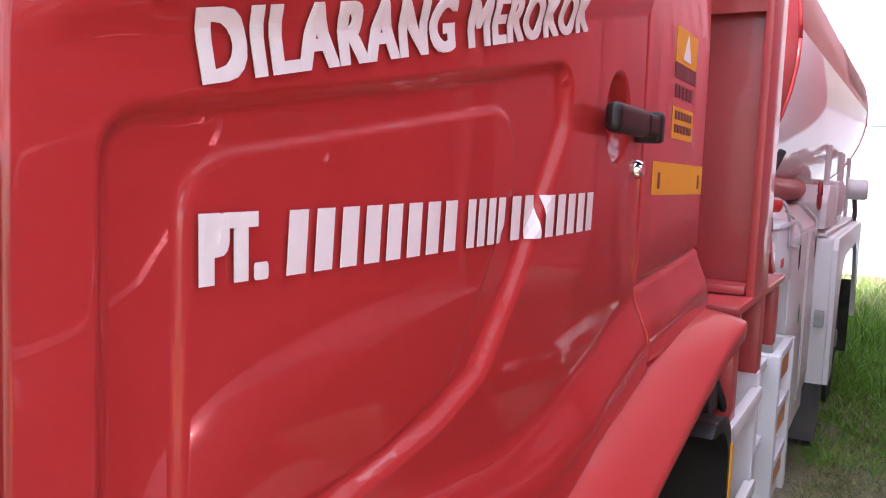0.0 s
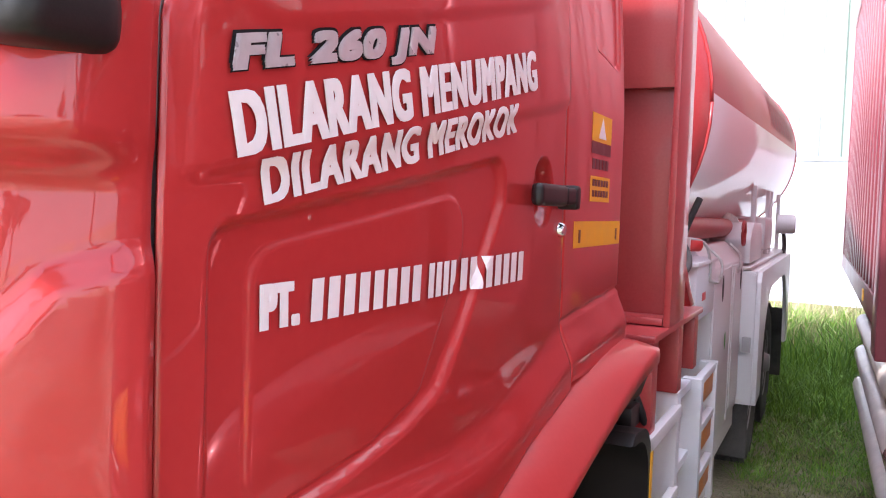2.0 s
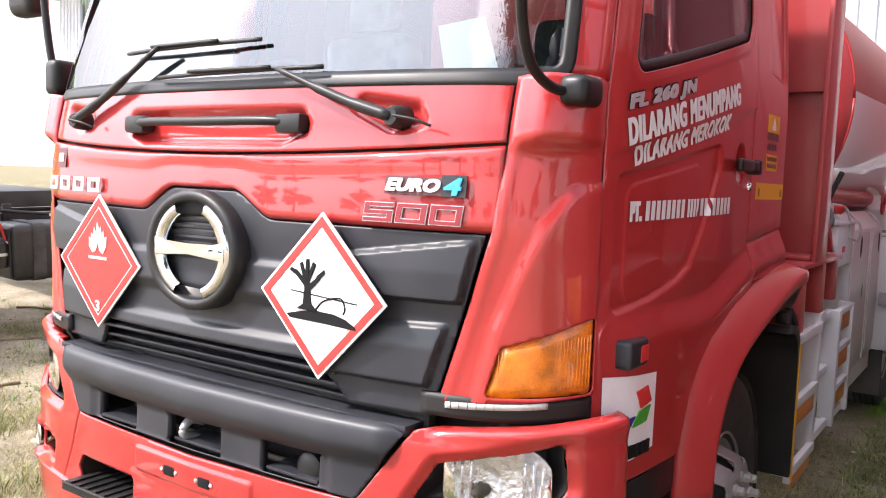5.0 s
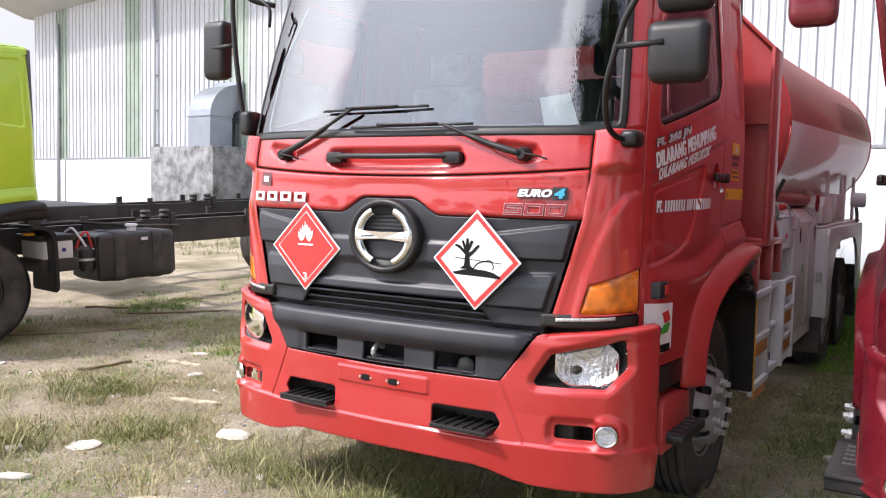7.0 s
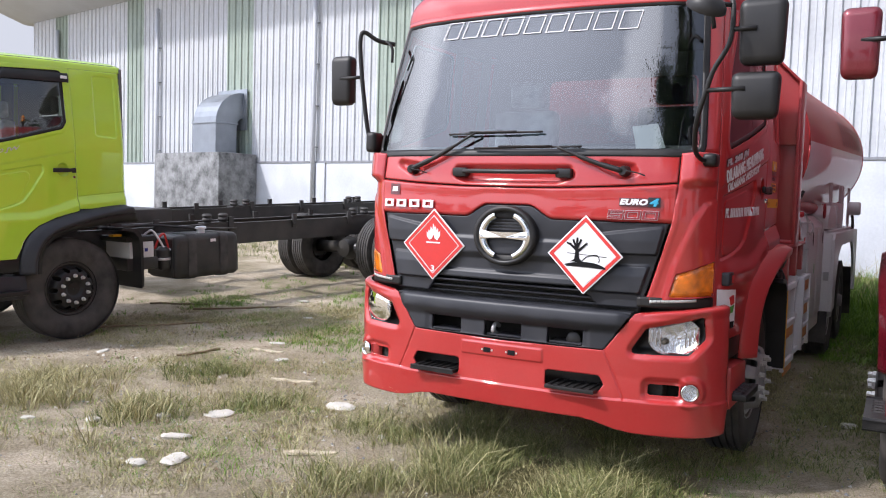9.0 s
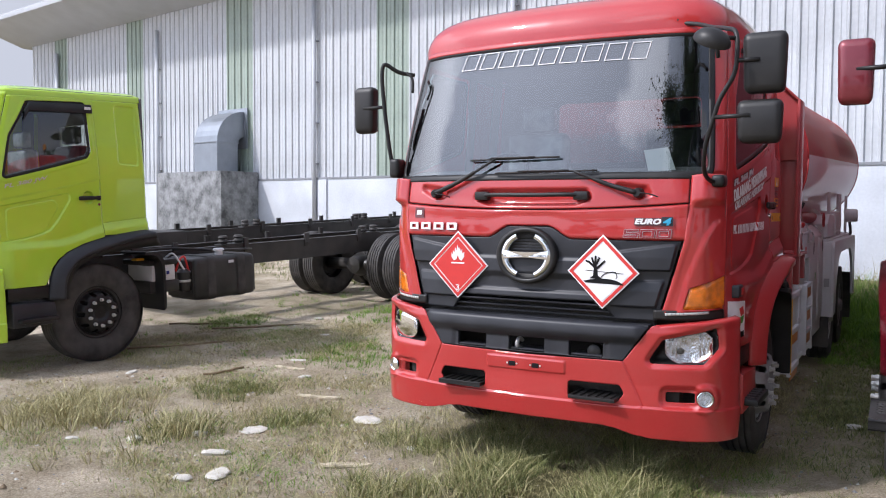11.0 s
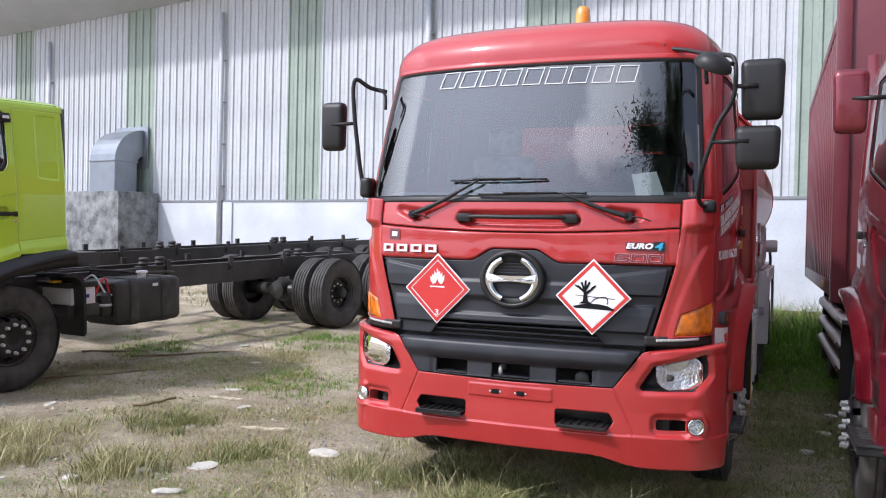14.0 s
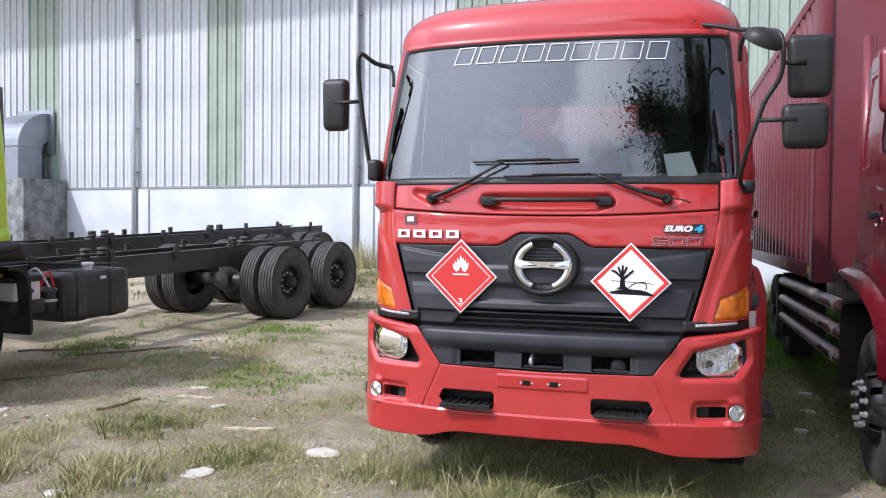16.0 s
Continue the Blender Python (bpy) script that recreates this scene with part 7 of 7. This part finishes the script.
eave = prism("roof_eave", [(3.0, 10.3), (0.0, 10.3), (-2.4, 11.05), (-2.4, 11.30), (0.0, 10.62), (3.0, 10.62)], "x", W0 - 1, W1, EAVE, None, 0.01)
wall_thing(eave)
tagged(eave, "grey overhanging warehouse eave", "roof", kind="structure")
for x in (-37.0, -27.88, -17.62, -8.8, 3.62, 14.5):
    p = tube("downpipe", [(x, -0.10, -0.2), (x, -0.10, 9.6)], 0.085, PIPE_PVC, None, sides=14, curve=False)
    for z in (3.4, 4.9, 6.4, 7.9):
        box("pipe_clip", x - 0.11, x + 0.15, -0.10, 0.02, z - 0.02, z + 0.02, GREY_PAINT, p, 0.004)
    wall_thing(p)
    tagged(p, "grey downpipe clipped to the warehouse wall", "pipe", "downpipes")
    pil_ = wall_thing(box("wall_pier", x + 0.15, x + 0.60, -0.06, 0.05, -0.5, BASE_Z - 0.06, PLASTER, None, 0.01))
    tagged(pil_, "whitewashed pier of the plinth", "wall", kind="structure")
blk = part("concrete_block", box_bm(-25.23, -20.96, -1.80, -0.02, -0.2, 3.165, 0.03), CONCRETE, None, "", True)
tagged(wall_thing(blk), "weathered grey concrete enclosure against the wall", "concrete block")
# air duct with an elbow into the wall
dv, df = [], []
prof = [(-1.35, 3.16), (-1.35, 4.37)] + [(-0.05 - 1.30 * math.cos(t), 4.37 + 1.22 * math.sin(t)) for t in np.linspace(0, math.pi / 2, 10)]
inn = [(-0.37, 3.16), (-0.37, 4.27)] + [(-0.05 - 0.32 * math.cos(t), 4.27 + 0.32 * math.sin(t)) for t in np.linspace(0, math.pi / 2, 10)]
for x in (-23.28, -21.80):
    for p, q in zip(prof, inn):
        dv += [(x, p[0], p[1]), (x, q[0], q[1])]
m_ = len(prof)
for i in range(m_ - 1):
    a, b = 2 * i, 2 * m_ + 2 * i
    df += [(a, a + 2, b + 2, b), (a + 1, b + 1, b + 3, a + 3), (a, a + 1, a + 3, a + 2), (b, b + 2, b + 3, b + 1)]
duct = mesh_ob("air_duct", dv, df, DUCT, None, smooth=False)
wall_thing(duct)
tagged(duct, "galvanised sheet air duct bending into the wall", "duct")
for nm, a in (("duct_flange", (-23.33, -21.75, -1.39, -0.32, 4.32, 4.38)), ("duct_flange", (-23.47, -21.60, -0.06, 0.0, 4.13, 5.75))):
    box(nm, *a, DUCT, duct, 0.006)


# ---- stones, sticks, grass ----
def on_ground(x, y):
    return float(ground_height(np.array(x), np.array(y)))


def flat_stone(x, y, r, seed, thick=0.03, mat_=STONE, label="flat pale stone lying on the dirt", cat="stone"):
    rnd = random.Random(seed)
    bm = bmesh.new()
    n = 17
    rad = [r * (1 + 0.22 * math.sin(k * 0.74 + seed) + rnd.uniform(-0.10, 0.10)) for k in range(n)]
    st = rnd.uniform(0.6, 1.0)
    rings = []
    for s, z in ((0.8, -0.02), (1.0, thick * 0.4), (0.86, thick * 0.9), (0.5, thick * 1.05)):
        rings.append([bm.verts.new((rad[k] * s * math.cos(2 * math.pi * k / n), rad[k] * s * st * math.sin(2 * math.pi * k / n), z + rnd.uniform(-0.004, 0.004))) for k in range(n)])
    for a, b in zip(rings, rings[1:]):
        for k in range(n):
            bm.faces.new((a[k], a[(k + 1) % n], b[(k + 1) % n], b[k]))
    bm.faces.new(rings[-1])
    bm.faces.new(rings[0][::-1])
    ob = part("stone", bm, mat_, None, "", True)
    ob.matrix_world = pose(x, y, on_ground(x, y), rnd.uniform(-6, 6), rnd.uniform(-6, 6), rnd.uniform(0, 360))
    tagged(ob, label, cat, "stones on the dirt")


for k, (x, y, r) in enumerate([(-1.723, 0.678, 0.095), (-1.768, -0.961, 0.082), (-2.132, -0.613, 0.075), (-2.314, -0.040, 0.085), (-2.618, -0.309, 0.05), (-2.924, -0.670, 0.06), (-1.911, -1.135, 0.06),
                               (-3.341, -0.902, 0.04), (-3.734, 2.212, 0.07), (-4.387, 3.494, 0.06), (-5.238, 4.467, 0.07), (-0.998, 0.182, 0.03), (2.0, 4.3, 0.06), (1.9, 3.4, 0.07), (1.75, 2.6, 0.05), (-3.204, 1.670, 0.05), (-4.832, 0.879, 0.05)]):
    flat_stone(x, y, r * 1.12, k, 0.018 if k > 6 else 0.024)
def slat_bm(ln, seed):
    """A split, uneven strip of wood."""
    rnd, bm, rows = random.Random(70 + seed), bmesh.new(), []
    for i in range(9):
        x, w = ln * (i / 8 - 0.5), 0.034 * (0.35 if i in (0, 8) else 1) * rnd.uniform(0.75, 1.15)
        o, z = rnd.uniform(-0.006, 0.006), rnd.uniform(0.010, 0.017)
        rows.append([bm.verts.new(p) for p in ((x, o - w, 0), (x, o - w * 0.9, z), (x, o + w * 0.85, z * 1.1), (x, o + w, 0))])
    for a, b in zip(rows, rows[1:]):
        for j in range(3):
            bm.faces.new((a[j], b[j], b[j + 1], a[j + 1]))
    return bm


for k, (x, y, a, ln) in enumerate([(-2.570, 1.103, 20, 0.42), (-3.570, 1.870, 12, 0.36), (-1.169, -0.380, 38, 0.34)]):
    ob = part("wood_slat", slat_bm(ln, k), BAMBOO, None, "", True)
    ob.matrix_world = pose(x, y, on_ground(x, y) + 0.005, 0, 2, a)
    tagged(ob, "short pale wooden slat lying on dirt", "wood", "slats on the dirt")
for k, (x, y, a, ln) in enumerate([(-5.454, 2.160, 58, 1.4), (-5.422, 3.631, 50, 1.5), (-4.021, 1.380, 80, 0.5), (-6.445, 3.347, 30, 0.8), (2.1, 3.3, 120, 0.5)]):
    rnd = random.Random(40 + k)
    pts = [(ln * (i / 5 - 0.5), rnd.uniform(-0.04, 0.04), 0.016) for i in range(6)]
    ob = tube("stick", pts, 0.013, STICK, None, sides=7)
    ob.matrix_world = pose(x, y, on_ground(x, y), 0, 0, a)
    tagged(ob, "thin dry stick on the ground", "stick", "sticks on the dirt")


def blades(name, centres, mat_, height, lean, width, per, seed, spread, label):
    """Tufts of grass blades, one mesh."""
    r = np.random.RandomState(seed)
    C = np.repeat(np.array(centres, float), per, axis=0)
    n = len(C)
    ang, rad = r.uniform(0, 2 * np.pi, n), np.abs(r.normal(0, spread, n))
    bx_, by_ = C[:, 0] + rad * np.cos(ang), C[:, 1] + rad * np.sin(ang)
    bz = ground_height(bx_, by_) - 0.01
    h = height * r.uniform(0.35, 1.15, n) * C[:, 2]
    la = ang + r.normal(0, 0.9, n)
    ln = lean * r.uniform(0.2, 1.3, n) * h
    w = width * r.uniform(0.6, 1.3, n)
    pa_ = r.uniform(0, 2 * np.pi, n)
    wx, wy = np.cos(pa_) * w, np.sin(pa_) * w
    V = np.zeros((n, 5, 3))
    for i, (t, q) in enumerate(((0.0, 1.0), (0.0, -1.0), (0.55, -0.7), (0.55, 0.7), (1.0, 0.0))):
        V[:, i, 0] = bx_ + wx * q + np.cos(la) * ln * t ** 2
        V[:, i, 1] = by_ + wy * q + np.sin(la) * ln * t ** 2
        V[:, i, 2] = bz + h * (t - 0.18 * t ** 2 * lean)
    base = np.arange(n)[:, None] * 5
    me = bpy.data.meshes.new(name)
    quads = (base + np.array([0, 1, 2, 3])).tolist()
    tris = (base + np.array([3, 2, 4])).tolist()
    me.from_pydata(V.reshape(-1, 3).tolist(), [], quads + tris)
    me.materials.append(mat_)
    ob = new(name, me)
    tagged(ob, label, "grass", kind="stuff")
    return ob


def scatter(n, x0, x1, y0, y1, seed, dens=None):
    r = random.Random(seed)
    out = []
    while len(out) < n:
        x, y = r.uniform(x0, x1), r.uniform(y0, y1)
        k = 0.5 + 0.5 * noise.noise(Vector((x * 0.9, y * 0.9, seed))) if dens is None else dens(x, y)
        if r.random() < k:
            out.append((x, y, r.uniform(0.6, 1.1)))
    return out


def patch(x, y, r):
    return lambda a, b: max(0.0, 1 - ((a - x) ** 2 + (b - y) ** 2) / r ** 2)


blades("grass_front", scatter(560, -1.4, 1.3, -1.2, 1.6, 1, lambda x, y: max(0.0, 0.25 + 1.7 * noise.noise(Vector((x * 2.2, y * 2.2, 9)))) * math.exp(-((x - 0.1) / 0.85) ** 2 - ((y - 0.15 - 0.2 * x) / 0.75) ** 2)), GRASS, 0.17, 1.0, 0.0026, 20, 11, 0.06, "long green grass before the bumper")
blades("grass_front_dry", scatter(230, -1.6, 1.3, -1.4, 1.4, 2, lambda x, y: max(0.0, 0.3 + 1.5 * noise.noise(Vector((x * 2.2, y * 2.2, 9)))) * math.exp(-((x + 0.1) / 0.9) ** 2 - ((y + 0.1 - 0.2 * x) / 0.75) ** 2)), GRASS_DRY, 0.24, 1.3, 0.0022, 14, 12, 0.08, "dry grass stalks before the bumper")
blades("grass_corner", scatter(420, 0.3, 2.7, -1.5, 1.3, 51, lambda x, y: max(0.0, 0.45 + 1.2 * noise.noise(Vector((x * 1.8, y * 1.8, 3))))), GRASS, 0.085, 1.1, 0.0028, 18, 52, 0.08, "short green grass by the bumper corner")
blades("stalks_long", scatter(16, -0.9, 0.9, -0.5, 0.5, 41), GRASS_DRY, 0.50, 1.1, 0.003, 3, 42, 0.04, "long dry stalks before the bumper")
# darker grass near, brighter far: the sunlit end is put into the colour
blades("grass_strip", scatter(1300, 1.3, 2.4, 1.2, 7.5, 3), GRASS, 0.075, 1.0, 0.0040, 16, 13, 0.06, "grass between the trucks")
blades("grass_strip_far", scatter(1700, 1.2, 2.6, 5.5, 13.0, 61), GRASS_FRESH, 0.10, 0.9, 0.0045, 16, 62, 0.06, "green grass between the trucks towards the wall")
blades("grass_strip_fresh", scatter(1300, 0.8, 3.0, 7.5, 13.2, 4, lambda x, y: 0.6), GRASS_FRESH, 0.22, 0.7, 0.006, 16, 14, 0.07, "fresh tall grass towards the wall")
blades("weeds_wall", scatter(300, -18, 4, 15.2, 19.6, 5, lambda x, y: 0.9 if abs(y - (16.3 - 0.158 * x)) < 0.5 and noise.noise(Vector((x * 0.9, 0, 2))) > 0.05 else 0), GRASS_DRY, 1.15, 0.5, 0.006, 12, 15, 0.12, "dry weeds along the wall")
blades("tufts_dry", scatter(150, -4.4, -2.4, -1.6, 0.3, 6, lambda x, y: max(patch(-3.97, -0.51, 0.7)(x, y), patch(-2.84, -0.44, 0.45)(x, y), 0.05)), GRASS_DRY, 0.26, 1.0, 0.003, 16, 16, 0.05, "dry grass tufts in the dirt")
blades("tufts_green", scatter(190, -4.2, -2.0, -1.4, 1.1, 7, lambda x, y: max(patch(-3.39, 0.89, 0.5)(x, y), patch(-2.84, -0.23, 0.5)(x, y), patch(-2.24, 0.38, 0.4)(x, y))), GRASS, 0.13, 0.9, 0.003, 16, 17, 0.05, "green grass tufts in the dirt")
blades("tufts_far", scatter(380, -7.5, -2.0, 1.4, 8.5, 8, lambda x, y: max(patch(-3.54, 2.84, 0.9)(x, y), patch(-6.15, 3.76, 0.7)(x, y), patch(-4.64, 5.39, 0.8)(x, y), 0.06)), GRASS_FRESH, 0.09, 0.9, 0.004, 18, 18, 0.08, "low grass patches in the yard")
blades("turf_low", scatter(7600, -6.5, 1.2, -2.4, 4.5, 9, lambda x, y: max(0.0, 0.35 + 1.3 * noise.noise(Vector((x * 0.8, y * 0.8, 0))) + 0.5 * noise.noise(Vector((x * 2.6, y * 2.6, 1))))), GRASS_DRY, 0.075, 1.2, 0.0022, 16, 19, 0.08, "short dry turf on the dirt")
blades("turf_green", scatter(1500, -6.5, 1.4, -2.4, 5.5, 31, lambda x, y: max(0.0, 0.15 + 1.5 * noise.noise(Vector((x * 0.7 + 5, y * 0.7, 0))) + 0.6 * noise.noise(Vector((x * 2.4, y * 2.4, 7))))), GRASS_FRESH, 0.06, 1.2, 0.0024, 16, 32, 0.09, "short green turf on the dirt")
blades("weeds_tall", scatter(150, 0.9, 4.6, 10.2, 12.9, 21, lambda x, y: 0.7), GRASS_DRY, 0.8, 0.6, 0.006, 12, 22, 0.12, "tall dry weeds before the wall")
blades("weeds_tall_green", scatter(420, 0.9, 4.6, 9.4, 12.6, 22, lambda x, y: 0.7), GRASS_FRESH, 0.6, 0.6, 0.008, 12, 23, 0.12, "tall green weeds before the wall")
blades("yard_grass", scatter(700, -14, 0, 8, 16, 10), GRASS, 0.16, 0.7, 0.006, 14, 20, 0.12, "grass behind the trucks")


def gravel(name, n, x0, x1, y0, y1, seed, lo, hi, mat_, label, dens):
    """Loose chips strewn over the dirt, one mesh."""
    r = random.Random(seed)
    v, f = [], []
    while len(v) < n * 7:
        x, y = r.uniform(x0, x1), r.uniform(y0, y1)
        if r.random() > dens(x, y):
            continue
        z, s, a0 = on_ground(x, y), lo + (hi - lo) * r.random() ** 3, r.uniform(0, 6.28)
        k = len(v)
        for i in range(6):
            a = a0 + i * math.pi / 3
            q = s * r.uniform(0.6, 1.2)
            v.append((x + q * math.cos(a), y + q * math.sin(a) * 0.8, z - 0.002))
        v.append((x + r.uniform(-0.2, 0.2) * s, y + r.uniform(-0.2, 0.2) * s, z + s * r.uniform(0.3, 0.8)))
        f += [(k + i, k + (i + 1) % 6, k + 6) for i in range(6)]
    ob = mesh_ob(name, v, f, mat_, None, smooth=False)
    tagged(ob, label, "gravel", kind="stuff")


bare = lambda x, y: 0.55 + 0.9 * noise.noise(Vector((x * 1.1, y * 1.1, 4.0)))
gravel("gravel_pale", 2200, -6.5, 2.3, -2.4, 5.0, 5, 0.004, 0.024, STONE, "pale chips of stone in the dirt", bare)
gravel("gravel_dark", 5200, -6.5, 2.3, -2.4, 5.0, 6, 0.004, 0.018, CONCRETE, "small dark pebbles in the dirt", bare)
gravel("straw_bits", 2600, -6.5, 1.5, -2.4, 5.0, 7, 0.006, 0.030, STICK, "brown bits of bark and leaf on the dirt", bare)


# ---- trees behind the camera's side of the yard, seen only as reflections ----
def tree(x, y, h, seed, leaves=5200, leaf=0.16, crown=0.42):
    r = np.random.RandomState(seed)
    top = empty("tree", pose(x, y, 0), "tall broad-leaved tree with a loose dark green crown", "tree", "trees round the yard")
    lean = r.normal(0, 0.3, 2)
    trunk_pts = [(0, 0, -0.2), (lean[0] * 0.3, lean[1] * 0.3, h * 0.3), (lean[0], lean[1], h * 0.75)]
    tube("trunk", trunk_pts, [0.26 - 0.016 * k for k in range(13)], BARK, top, sides=9)
    tips = []
    for k in range(9):
        a, z0 = 2.4 * k + r.uniform(-0.4, 0.4), h * r.uniform(0.28, 0.7)
        ln = h * crown * r.uniform(0.55, 1.0) * (1.1 - 0.6 * (z0 / h))
        p0 = np.array((lean[0] * z0 / h, lean[1] * z0 / h, z0))
        p1 = p0 + np.array((math.cos(a) * ln * 0.5, math.sin(a) * ln * 0.5, ln * 0.35))
        p2 = p0 + np.array((math.cos(a) * ln, math.sin(a) * ln, ln * 0.5 + r.uniform(-0.3, 0.6)))
        tube("limb", [p0, p1, p2], [0.09 - 0.006 * q for q in range(13)], BARK, top, sides=6)
        tips += [p1, p2, 0.5 * (p1 + p2)]
    tips += [np.array((lean[0], lean[1], h * q)) for q in (0.62, 0.75, 0.88)]
    tips = np.array(tips)
    c = tips[r.randint(0, len(tips), leaves)] + r.normal(0, 1, (leaves, 3)) * np.array((0.042, 0.042, 0.034)) * h * r.uniform(0.4, 1.2, (leaves, 1))
    d1, d2 = r.normal(0, 1, (leaves, 3)), r.normal(0, 1, (leaves, 3))
    d1 /= np.linalg.norm(d1, axis=1, keepdims=True)
    d2 -= (d2 * d1).sum(1, keepdims=True) * d1
    d2 /= np.linalg.norm(d2, axis=1, keepdims=True)
    s = leaf * r.uniform(0.5, 1.2, (leaves, 1)) * h / 9
    V = np.stack([c - d1 * s, c + d2 * s * 0.45, c + d1 * s, c - d2 * s * 0.45], 1).reshape(-1, 3)
    F = np.arange(leaves * 4).reshape(-1, 4)
    mesh_ob("crown", V.tolist(), F.tolist(), LEAVES, top, smooth=False)
    return top


near_tree = tree(7.8, -12.4, 21.0, 3, 80000, 0.050, 0.40)
far_a, far_b = tree(-14.0, -54.0, 8.5, 5, 3600, 0.24), tree(-5.0, -58.0, 10.0, 8, 3600, 0.24)
for k in range(16):
    src = far_a if k % 2 else far_b
    copy_thing(src, pose(-62 + 8.3 * k + 2.0 * math.sin(k * 2.3), -56 - 6 * math.sin(k * 1.7), 0, 0, 0, 40 * k))
# unseen row of trees added beyond the right side of the yard
for k in range(5):
    copy_thing(far_b if k % 2 else far_a, pose(30 + 3 * math.sin(k), -24 + 11 * k, 0, 0, 0, 70 * k))
